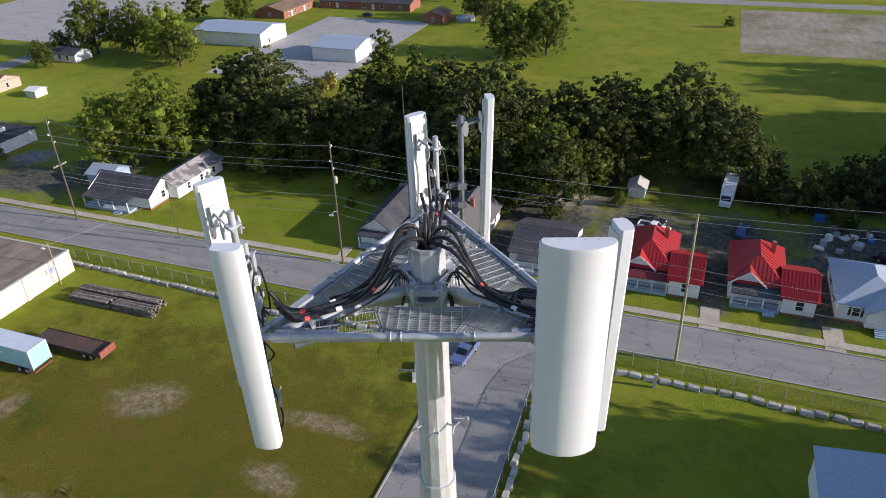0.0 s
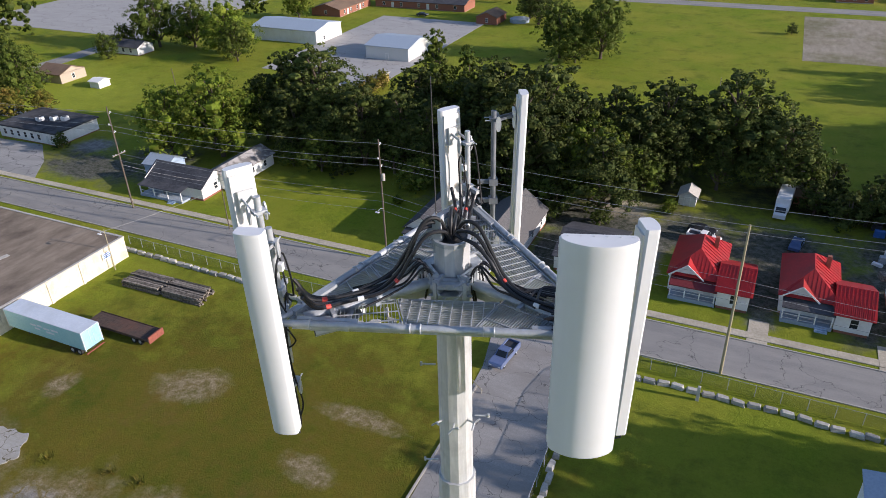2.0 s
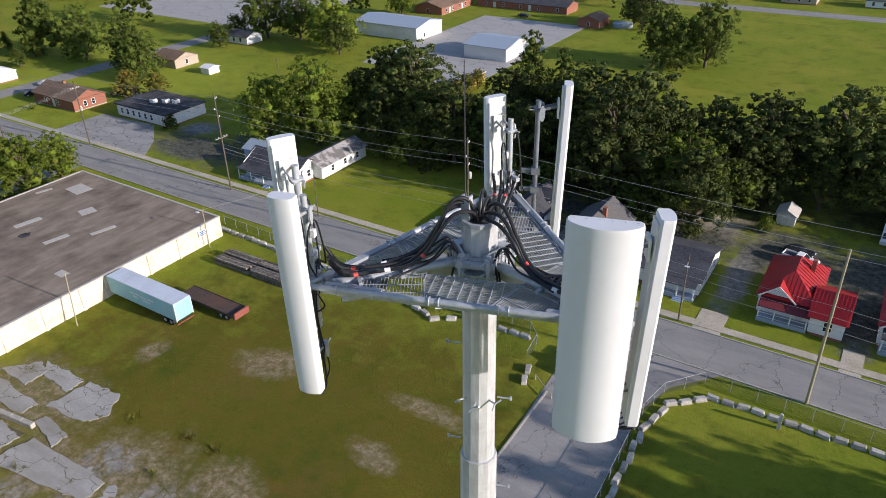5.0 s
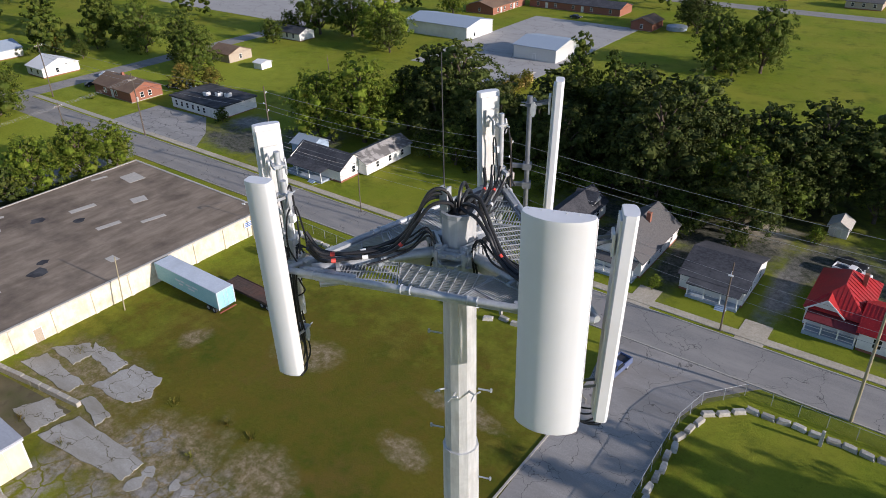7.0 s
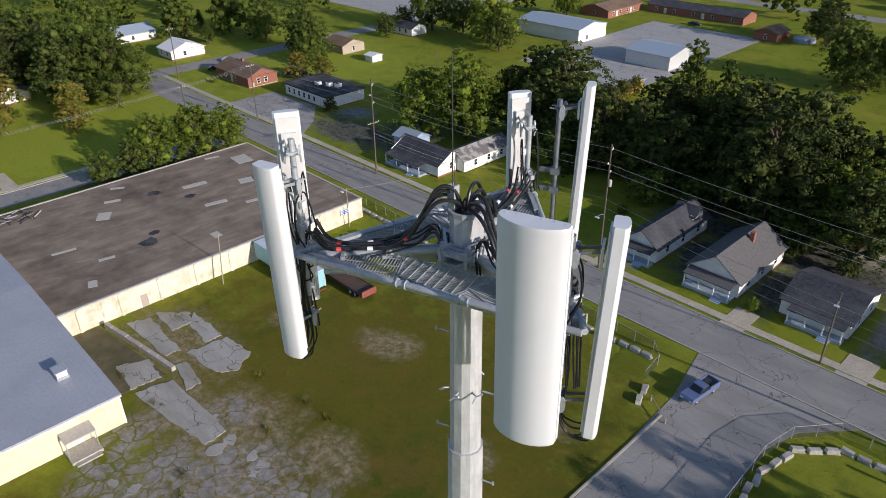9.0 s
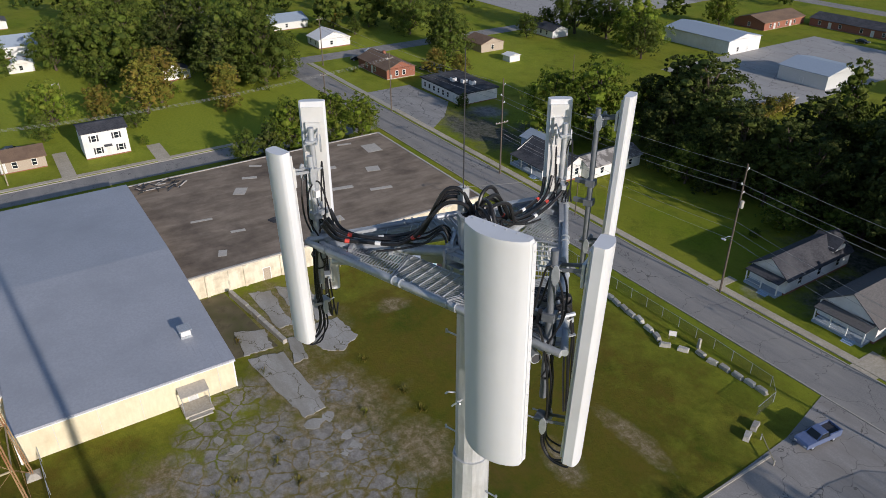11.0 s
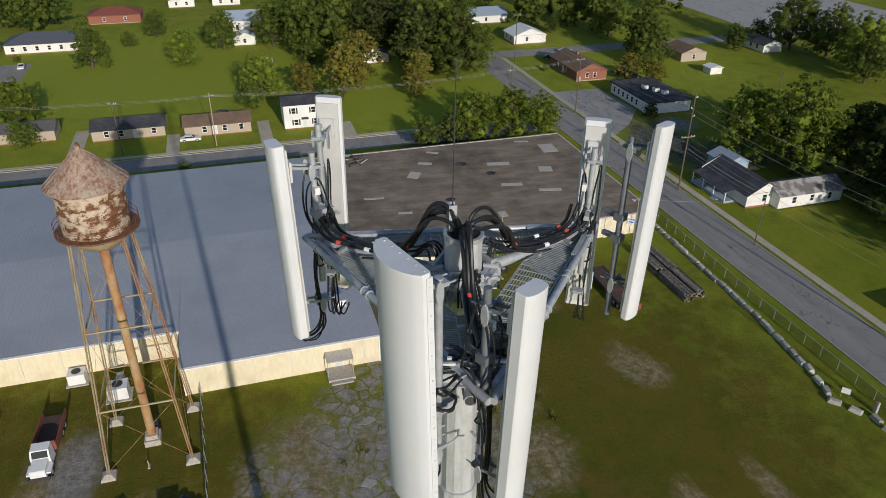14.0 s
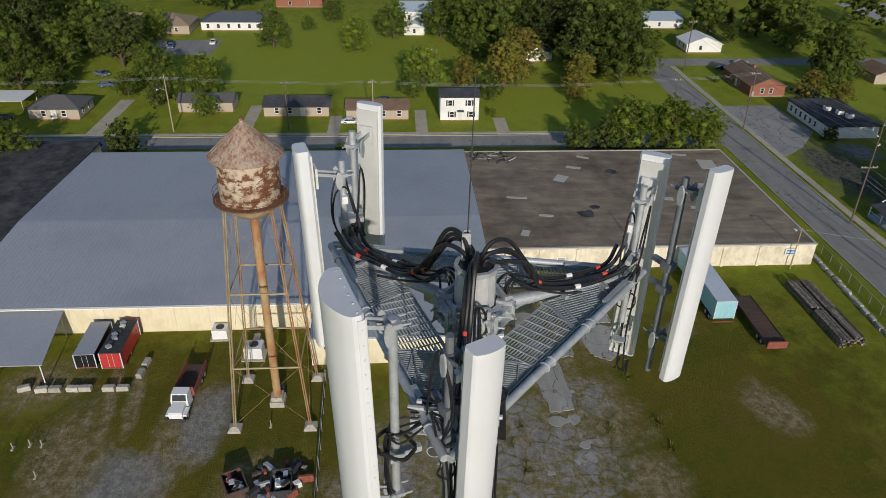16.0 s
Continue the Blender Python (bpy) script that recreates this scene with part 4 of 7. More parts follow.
# houses along the side street
h = house("white two-storey house with black shutters and dark roof", -165.5, -158, 9.2, 18.4, 6.0, 0.9, "gy", WHITEP, SHINGLE, "e.25+ e.75+ e.3 e.8", "e.52", 0.25, shutters=True)
part("door_hood", MB().slab([(-158, 13.2, 2.75), (-157.1, 13.2, 2.6), (-157.1, 14.8, 2.6), (-158, 14.8, 2.75)], 0.12), SHINGLE, h, smooth=False)
house("long brick ranch house with brown-grey roof", -167, -159, -13.2, 1.6, 2.7, 1.3, "gy", TANBRICK, SHINGLEB, "e.3 e.6 e.85", "e.45", 0.2)
house("long ranch house with dark shingle roof", -169.5, -161.5, -33, -17.5, 2.7, 1.4, "gy", TANBRICK, SHINGLE, "e.2 e.4 e.85", "e.6", 0.2)
house("low ranch house behind a garden tree", -172, -165, -54, -41, 2.7, 1.2, "gy", TANBRICK, SHINGLEG, "e.3 e.7", "e.5", 0.2)
house("grey hip-roofed house with brick porch", -169, -160, -87, -75.5, 2.8, 2.0, "hip", TANBRICK, SHINGLEG, "e.3 e.7 n.3 n.7", "e.5", 0.3)
house("long tan apartment block with brown hip roof", -257, -243.5, -98.5, -70.5, 3.0, 2.8, "hip", TANBRICK, surf("tan_shingle", (0.26, 0.19, 0.12), (0.34, 0.26, 0.17), 0.9, scale=4), "e.1 e.25 e.4 e.55 e.7 e.85", "", 0.2)
house("long white apartment block with slate hip roof", -261, -249, -67.8, -44.5, 3.0, 2.4, "hip", WHITEP, surf("slate_blue_shingle", (0.07, 0.08, 0.10), (0.11, 0.12, 0.145), 0.9, scale=4), "e.1 e.25 e.4 e.55 e.7 e.85", "", 0.2)
house("white gabled house with pale roof", -272, -263, 0, 12, 4.0, 2.6, "gy", WHITEP, BLUEROOF, "e.3 e.7", "", 0.3)
house("small white garage with pale roof", -248, -243, 1.5, 8.5, 2.6, 1.4, "gx", WHITEP, TRIMW, "e.5", "", 0, name="garage")
house("pale house with tin roof far among trees", -265, -253, 88, 102, 3.0, 2.0, "gy", BACKAL, BLUEROOF, "e.4", "", 0.2)
house("white bungalow at the far edge of town", -322, -312, -21, -11, 3.0, 1.6, "gx", WHITEP, SHINGLEG, "e.3 e.7", "", 0.2)
house("white bungalow at the far edge of town", -322, -312, -4, 7, 3.0, 1.6, "gx", WHITEP, SHINGLEG, "e.3 e.7", "", 0.2)
house("house with rust-red roof at the far edge of town", -300, -288, -48, -30, 3.0, 2.0, "hip", BRICK, RUSTRED, "e.3 e.7", "", 0.2)
cp = thing("carport", "white sheet-roofed carport on thin posts beside a house", "carport")
part("roof", MB().slab([(-175, -101, 2.6), (-166.5, -101, 2.6), (-166.5, -91, 2.6), (-175, -91, 2.6)], 0.12), TRIMW, cp, smooth=False)
for x in (-174.5, -167):
    for y in (-100.5, -91.5):
        part("post", MB().tube([(x, y, 0), (x, y, 2.5)], 0.06, 6), TRIMW, cp)
# far industrial yard and motel
house("grey metal warehouse with white gable end", -166, -139.5, 198, 214, 4.6, 1.5, "gx", WHITEP, BLUEROOF, "e.3", "e.6", 0, name="warehouse")
house("grey metal warehouse on a concrete yard", -115, -100, 189, 205, 4.2, 1.5, "gx", BACKAL, BLUEROOF, "", "s.5", 0, name="warehouse")
house("low brick motel wing with brown roof", -168, -155, 238, 262, 2.9, 1.8, "gy", BRICK, SHINGLEB, "e.15 e.35 e.55 e.75 s.5", "e.25 e.65", 0.1, name="motel")
house("low brick motel wing with dark roof", -152, -112, 261, 272, 2.9, 1.6, "gx", BRICK, SHINGLE, "s.1 s.3 s.5 s.7 s.9", "s.2 s.6", 0.1, name="motel")
house("small brick house beside a round blue pool", -100, -92, 244, 254, 2.8, 1.6, "gy", BRICK, SHINGLEB, "s.5", "", 0.1)
# lot edge stood up as a block, its sunlit yellow put in the colour
house("concrete lot edge stood up as a yellow-walled block", -108, -96, 143, 169, 2.6, 0, "flat", YELLOWW, LOTCON, "e.3 e.6", "", 0, name="workshop")
house("white metal building with pale blue-grey roof", 18.5, 34, 40, 56.5, 4.4, 1.0, "gy", WHITEP, BLUEROOF, "w.4", "", 0, name="metal_building")
for x, y, c, lab in ((-80, 325, WHITEP, "white house along a far street"), (-45, 322, TANBRICK, "tan house along a far street"), (-15, 326, WHITEP, "white house along a far street"), (20, 322, BRICK, "brick house along a far street"), (48, 325, WHITEP, "white house along a far street"), (-120, 330, BRICK, "brick house along a far street")):
    house(lab, x, x + 13, y, y + 9, 3.0, 2.0, "gx", c, random.choice((SHINGLE, SHINGLEG, SHINGLEB)), "s.2 s.5 s.8", "", 0.3)
pool = thing("swimming_pool", "round blue above-ground pool", "pool", "", pose(-86, 252, 0))
part("pool_wall", MB().turned([(3.6, 0), (3.6, 1.3), (3.45, 1.35)], n=28), BLUEROOF, pool)
part("pool_water", MB().turned([(3.4, 1.1), (3.4, 1.2), (0.1, 1.2)], n=28), BLUETARP, pool, "blue pool water")


# ---- water tower ----
def water_tower(cx, cy):
    w = thing("water_tower", "tall rusted water tower with conical roof on four braced legs", "water tower", "", pose(cx, cy, 0))
    R = 3.05
    part("tank", MB().turned([(R, 27.4), (R, 29.4), (R + 0.03, 29.45), (R + 0.03, 29.55), (R, 29.6), (R, 32.2)], n=40), WTRUST, w, "white tank with large flaking rust patches")
    part("bowl", MB().turned([(0.5, 25.2), (1.1, 25.35), (1.9, 25.85), (2.6, 26.6), (R, 27.4)], n=40), WTOLIVE, w, "ochre rounded tank bottom")
    roofp = part("roof", MB().turned([(3.65, 32.0), (3.7, 32.1), (0.25, 35.3), (0.12, 35.5)], n=40), WTROOF, w, "conical roof with rust streaks")
    sm = MB()
    for k in range(20):
        a = k * math.pi / 10
        sm.bar((3.68 * math.cos(a), 3.68 * math.sin(a), 32.14), (0.3 * math.cos(a), 0.3 * math.sin(a), 35.29), 0.05, 0.04)
    part("roof_seam", sm, WTROOF, roofp, smooth=False)
    part("finial", MB().turned([(0.2, 35.4), (0.25, 35.6), (0.1, 35.9)], n=12), WTRUST, w)
    part("balcony", MB().turned([(R, 27.35), (3.75, 27.35), (3.78, 27.45), (3.75, 27.5), (R, 27.5)], n=40), WTRAIL, w, "narrow rusted walkway")
    rail = MB()
    for z in (27.95, 28.45):
        rail.tube([(3.72 * math.cos(a), 3.72 * math.sin(a), z) for a in (k * math.pi / 24 for k in range(49))], 0.025, 6)
    rl = part("railing", rail, WTRAIL, w)
    for k in range(20):
        a = k * math.pi / 10
        part("baluster", MB().tube([(3.72 * math.cos(a), 3.72 * math.sin(a), 27.45), (3.72 * math.cos(a), 3.72 * math.sin(a), 28.45)], 0.02, 5), WTRAIL, rl)
    top, foot = 2.28, 4.3
    at = lambda sx, sy, z: Vector((sx * (foot + (top - foot) * z / 27.2), sy * (foot + (top - foot) * z / 27.2), z))
    corners = ((-1, -1), (1, -1), (1, 1), (-1, 1))
    for sx, sy in corners:
        leg = MB()
        p0, p1 = at(sx, sy, 0.5), at(sx, sy, 27.3)
        for ox, oy in ((-0.11, -0.11), (0.11, -0.11), (0.11, 0.11), (-0.11, 0.11)):
            leg.bar(p0 + Vector((ox, oy, 0)), p1 + Vector((ox, oy, 0)), 0.07, 0.07)
        for i in range(60):
            z, z2 = 0.7 + i * 0.44, 0.7 + (i + 1) * 0.44
            s = 1 if i % 2 else -1
            a, b = at(sx, sy, z), at(sx, sy, z2)
            leg.bar(a + Vector((s * 0.11, -sy * 0.11, 0)), b + Vector((-s * 0.11, -sy * 0.11, 0)), 0.03, 0.03)
            leg.bar(a + Vector((-sx * 0.11, s * 0.11, 0)), b + Vector((-sx * 0.11, -s * 0.11, 0)), 0.03, 0.03)
        part("leg", leg, WTLEG if (sx, sy) in ((1, 1), (-1, 1)) else WTOLIVE, w, "latticed leg with rust streaks", False)
        f = at(sx, sy, 0)
        part("footing", MB().loft([[Vector((f.x + a * r, f.y + b * r, z)) for a, b in corners] for r, z in ((0.75, 0), (0.7, 0.25), (0.3, 0.6))]), KERB, w, "concrete leg footing", False)
    for z in (8.3, 17.6):
        for i in range(4):
            part("strut", MB().bar(at(*corners[i], z), at(*corners[(i + 1) % 4], z), 0.13, 0.16), WTOLIVE, w, smooth=False)
    for z0, z1 in ((0.6, 8.3), (8.3, 17.6), (17.6, 27)):
        for i in range(4):
            a, b = corners[i], corners[(i + 1) % 4]
            part("brace_rod", MB().tube([at(*a, z0), at(*b, z1)], 0.018, 5).tube([at(*b, z0), at(*a, z1)], 0.018, 5), WTLEG, w)
    part("riser", MB().turned([(0.48, 0.6), (0.46, 8), (0.5, 8.05), (0.5, 8.15), (0.46, 8.2), (0.46, 16.9), (0.5, 17), (0.5, 17.1), (0.46, 17.2), (0.46, 25.3)], n=20), WTLEG, w, "thick rust-brown riser pipe")
    part("riser_base", MB().box(-0.95, 0.95, -0.85, 0.85, 0, 0.75).box(-0.7, 0.7, -0.65, 0.65, 0.75, 1.3), KERB, w, "concrete riser pedestal", False)
    part("valve_box", MB().box(-2.0, -1.2, -0.2, 0.6, 0, 1.3), DARKSTEEL, w, smooth=False)
    part("ladder", MB().bar(at(1, -1, 1.5) + Vector((0.2, -0.15, 0)), at(1, -1, 27.3) + Vector((0.2, -0.15, 0)), 0.03, 0.03).bar(at(1, -1, 1.5) + Vector((-0.15, -0.2, 0)), at(1, -1, 27.3) + Vector((-0.15, -0.2, 0)), 0.03, 0.03), WTOLIVE, w, smooth=False)
    return w


water_tower(-60.7, -15.7)


# ---- utility poles and wires ----
def utility_pole(x, y, h, label, material=WOODPOLE, arms=(), lamp=None, transformer=False, pins=(), r=0.17, lean=(0, 0)):
    p = thing("utility_pole", label, "utility pole", "poles along the street", pose(x, y, 0))
    part("pole", MB().tube([(0, 0, 0), (lean[0] * 0.5, lean[1] * 0.5, h / 2), (lean[0], lean[1], h)], r, 10, r * 0.65), material, p)
    for z, w in arms:
        a = part("crossarm", MB().box(-0.07, 0.07, -w, w, z - 0.08, z + 0.08), TIMBER, p, smooth=False)
        for s in (-0.9, -0.45, 0.45, 0.9):
            part("insulator", MB().turned([(0.05, z + 0.08), (0.07, z + 0.16), (0.04, z + 0.28)], 0, s * w, 8), TRIMW, a)
    for z, s in pins:
        part("insulator", MB().tube([(0, 0, z), (0, s * 0.45, z + 0.12)], 0.05, 6).tube([(0, s * 0.45, z + 0.1), (0, s * 0.45, z + 0.38)], 0.09, 8), TRIMW, p, "white line insulator")
    if transformer:
        part("transformer", MB().turned([(0.25, h - 6.6), (0.28, h - 6.5), (0.28, h - 5.6), (0.2, h - 5.5)], 0.4, 0, 14), PATCHM, p, "grey transformer can")
    if lamp:
        z, dx, dy = lamp
        part("lamp_arm", MB().tube(curve_pts([(0, 0, z), (dx * 0.5, dy * 0.5, z + 0.5), (dx, dy, z + 0.45)], 4), 0.04, 6), GALV, p)
        part("lamp_head", MB().loft([[Vector((dx + 0.16 * c, dy + 0.16 * s, z + 0.42 + q)) for c, s in ((-2, -1), (2, -1), (2, 1), (-2, 1))] for q in (-0.06, 0.06)]), WHITEP, p, "white lamp head", False)
    return p


utility_pole(-48.8, 80.9, 21, "dark tall utility pole with white insulators and street lamp", pins=((20.0, 1), (17.9, -1), (16.4, 1)), lamp=(9.5, 0.2, -2.2), transformer=True)
utility_pole(-103.3, 79.9, 20, "dark utility pole with crossarm and insulators", arms=((11.0, 1.5),), pins=((18.6, 1), (16.6, -1), (15.0, 1)))
utility_pole(3.8, 72.1, 21.5, "tall pale treated wooden utility pole beside the road", PALEPOLE, r=0.2, lean=(-0.2, -0.4))
utility_pole(-14.3, 81.1, 11, "short street lamp pole beside the footpath", lamp=(9.6, 0.3, -1.8), r=0.13)
utility_pole(-80.3, 79.9, 8.5, "thin wooden service pole beside the footpath", r=0.1)
utility_pole(-150.6, 80.6, 15, "dark utility pole beside the parking apron", arms=((13.5, 1.1),), transformer=True)
utility_pole(-87.2, 35.7, 8.5, "leaning pale wooden pole beside the warehouse wall", PALEPOLE, r=0.1, lean=(-0.5, 0.9))
utility_pole(-88.6, 61.5, 7.5, "thin pole with a small lamp by the warehouse corner", PALEPOLE, lamp=(6.9, 0.3, -1.2), r=0.09)
utility_pole(-152.3, -52, 13, "pale wooden utility pole with a lamp on the side street", PALEPOLE, arms=((12.2, 0.9),), lamp=(9.5, 0.6, -1.8), r=0.16)
utility_pole(-152.2, -26, 12, "wooden utility pole on the side street", arms=((11.2, 0.9),), r=0.15)
utility_pole(-152.2, -6.5, 12, "wooden utility pole on the side street", PALEPOLE, arms=((11.2, 0.9),), r=0.14)
utility_pole(-153.5, 64, 12, "wooden utility pole at the street corner", arms=((11.2, 0.9),), r=0.16)
utility_pole(-200, 84, 15, "dark utility pole beside the far houses", arms=((14, 1.1),), r=0.18)
utility_pole(-190.5, 10, 9, "thin pole with a lamp on the back lawn", PALEPOLE, lamp=(8.4, 0.3, -1.5), r=0.1)
utility_pole(-213, 72, 12, "wooden utility pole by the far street", PALEPOLE, arms=((11, 1.0),), r=0.16)
utility_pole(-135, 128, 11, "thin leaning pole in a green yard", r=0.12, lean=(-0.6, 0))
utility_pole(-18, 126, 10, "pale bare pole among the trees", PALEPOLE, r=0.12)
utility_pole(-8, 172, 9, "pale wooden pole in the wide field", PALEPOLE, r=0.12)


def wire(a, b, sag, r=0.026):
    a, b = Vector(a), Vector(b)
    w = new("power_line", MB().tube([a.lerp(b, k / 14) - Vector((0, 0, 4 * sag * (k / 14) * (1 - k / 14))) for k in range(15)], r, 5).mesh("power_line", WIRE))
    return tagged(w, "thin grey overhead power line between poles", "power line", "overhead lines")


for z, s in ((20.2, 0.45), (18.1, -0.45), (16.6, 0.45)):
    wire((-48.8, 80.9 + s, z), (-103.3, 79.9 + s, z - 1.4), 0.9)
    wire((-103.3, 79.9 + s, z - 1.4), (-200, 84 + s, z - 5.5), 1.2)
    wire((-48.8, 80.9 + s, z), (40, 82 + s, z + 0.4), 1.6)
for z in (12.2, 10.8, 9.2):
    wire((-48.8, 80.8, z), (-103.3, 79.8, z - 1.0), 0.8, 0.02)
    wire((-48.8, 80.8, z), (3.7, 71.9, z + 2), 0.9, 0.02)
    wire((3.7, 71.9, z + 2), (60, 74, z + 1), 0.9, 0.02)
for s in (-0.8, 0, 0.8):
    wire((-152.3 + s, -52, 12.4), (-152.2 + s, -26, 11.4), 0.3, 0.015)
    wire((-152.2 + s, -26, 11.4), (-152.2 + s, -6.5, 11.4), 0.3, 0.015)
    wire((-152.2 + s, -6.5, 11.4), (-153.5 + s, 64, 11.4), 1.2, 0.015)
    wire((-152.3 + s, -52, 12.4), (-152 + s, -120, 12), 0.9, 0.015)
    wire((-153.5 + s, 64, 11.4), (-150.6 + s, 80.6, 13.7), 0.3, 0.015)
wire((-103.3, 79.8, 9), (-92, 88, 4), 0.3)
wire((-80.3, 79.9, 8.2), (-88.6, 61.5, 7.2), 0.3)


# ---- trees ----
def tree_mesh(kind, seed, h, r, leaf, lobes, low=0.08, squash=0.85, size=0.32, count=8000):
    """A trunk with limbs, and a crown of many small leaf sprays gathered in uneven lobes."""
    rng = random.Random(seed)
    t = thing("tree", "", "")
    trunk = MB().tube(curve_pts([(0, 0, 0), (rng.uniform(-.2, .2), rng.uniform(-.2, .2), h * 0.3), (rng.uniform(-.5, .5), rng.uniform(-.5, .5), h * 0.75)], 4), h * 0.022 + 0.08, 9, 0.06)
    cs = [(Vector((0, 0, h * (0.42 + low * 0.5))), r * 0.62)]
    for i in range(lobes):
        a = i * 2.399 + rng.uniform(-.4, .4)
        q = (i + 0.5) / lobes
        z = h * (low + (1 - low) * (0.10 + 0.76 * q))
        env = math.sin(math.pi * min(1, 0.30 + 0.62 * q)) if kind == "round" else 1.08 - q * 0.92
        rr = r * env * rng.uniform(0.42, 0.78)
        cs.append((Vector((rr * math.cos(a), rr * math.sin(a), z)), r * rng.uniform(0.26, 0.46) * (0.72 + 0.4 * env)))
    for c, rad in cs[1:]:
        b = Vector((c.x * 0.15, c.y * 0.15, max(h * 0.12, c.z - rad * 1.6)))
        trunk.tube([b, b.lerp(c, 0.5) + Vector((0, 0, 0.3)), c], h * 0.009 + 0.03, 6, 0.03)
    part("trunk", trunk, BARK, t)
    crown = MB()
    vol = [rad ** 2 for _, rad in cs]
    per = 26 if count > 4000 else 14
    for c, rad in cs:
        rings = []
        for i in range(6):
            ph = math.pi * (i + 0.5) / 6
            rings.append([c + Vector((math.sin(ph) * math.cos(a), math.sin(ph) * math.sin(a), -math.cos(ph) * squash)) * rad * 0.40 * rng.uniform(0.75, 1.1) for a in (k * math.pi / 4 for k in range(8))])
        crown.loft(rings)
        n = int(count * rad ** 2 / sum(vol))
        for _ in range(max(5, n // per)):
            # one spray of leaves round a twig's end
            d = Vector((rng.gauss(0, 1), rng.gauss(0, 1), rng.gauss(0, 1) + 0.25)).normalized()
            k = rad * rng.uniform(0.62, 1.08) * (1 + 0.35 * noise.noise(c * 0.7 + d * 3.0))
            cc = c + Vector((d.x, d.y, d.z * squash)) * k
            cr = rad * rng.uniform(0.17, 0.34)
            for _ in range(per):
                e = (Vector((rng.gauss(0, 1), rng.gauss(0, 1), rng.gauss(0, 1))).normalized() + d * 0.55 + Vector((0, 0, 0.2))).normalized()
                p = cc + Vector((e.x, e.y, e.z * 0.75)) * cr * rng.uniform(0.35, 1.1)
                if p.z < 0.15:
                    continue
                nrm = (e + d * 0.4 + Vector((rng.gauss(0, .4), rng.gauss(0, .4), rng.gauss(0, .4)))).normalized()
                u = nrm.orthogonal().normalized()
                u.rotate(Matrix.Rotation(rng.uniform(0, 6.28), 3, nrm))
                v = nrm.cross(u)
                q = size * rng.uniform(0.5, 1.3)
                tip = nrm * q * 0.25
                crown.add([p - u * q * 0.6, p - v * q * 0.38 - tip, p + u * q * 0.7 - tip, p + v * q * 0.42], [(0, 1, 2, 3)])
    part("crown", crown, leaf, t, smooth=False)
    return t


KINDS = {
    "oak": tree_mesh("round", 1, 16, 7.6, LEAF_LT, 22, 0.06, count=12000),
    "oak_dark": tree_mesh("round", 2, 17, 7.8, LEAF_MD, 24, 0.06, count=12000),
    "broad": tree_mesh("round", 3, 13, 6.6, LEAF_MD, 18, 0.04, count=9500),
    "maple": tree_mesh("cone", 4, 17, 6.0, LEAF_MD, 24, 0.04, count=11000),
    "pine": tree_mesh("cone", 5, 17, 5.6, LEAF_DK, 26, 0.1, 0.6, count=11000),
    "pine_b": tree_mesh("round", 6, 16, 6.2, LEAF_DK, 22, 0.1, 0.7, count=11000),
    "yellow": tree_mesh("round", 7, 12, 5.6, LEAF_YL, 16, 0.05, count=8000),
    "bush": tree_mesh("round", 8, 5, 3.0, LEAF_LT, 10, 0.0, count=2400, size=0.3),
    "bush_dark": tree_mesh("round", 9, 6, 3.4, LEAF_DK, 10, 0.0, count=2400, size=0.32),
    "thin": tree_mesh("cone", 10, 13, 3.6, LEAF_MD, 18, 0.15, count=2000, size=0.34),
    "far_a": tree_mesh("round", 11, 15, 8.0, LEAF_MD, 16, 0.02, count=900, size=0.95),
    "far_b": tree_mesh("round", 12, 17, 7.4, LEAF_DK, 16, 0.02, count=900, size=0.95),
    "far_c": tree_mesh("cone", 13, 17, 6.6, LEAF_MD, 16, 0.02, count=900, size=0.95),
    "far_d": tree_mesh("round", 14, 14, 7.0, LEAF_LT, 14, 0.02, count=900, size=0.95),
}
WORDS = {"oak": "broad leafy tree with fresh green crown", "oak_dark": "large leafy tree with dense green crown", "broad": "spreading leafy tree with rounded crown", "maple": "tall tapering leafy tree",
         "pine": "tall dark green tree with ragged crown", "pine_b": "dark green tree with loose clumped crown", "yellow": "small tree with yellowing leaves", "bush": "rounded leafy green garden bush", "bush_dark": "low dark green leafy shrub", "thin": "sparse thin tree with bare twigs"}
used = set()


def plant(kind, x, y, s=1.0, sz=None, group="street trees"):
    src = KINDS[kind]
    m = pose(x, y, 0, 0, 0, random.uniform(0, 360)) @ Matrix.Diagonal((s, s, (sz or s) * random.uniform(0.95, 1.05), 1))
    if kind in used:
        t = copy_thing(src, m)
    else:
        used.add(kind)
        t = src
        t.matrix_world = m
    t.name = "bush" if kind.startswith("bush") else "tree"
    return tagged(t, WORDS[kind], "bush" if kind.startswith("bush") else "tree", group)


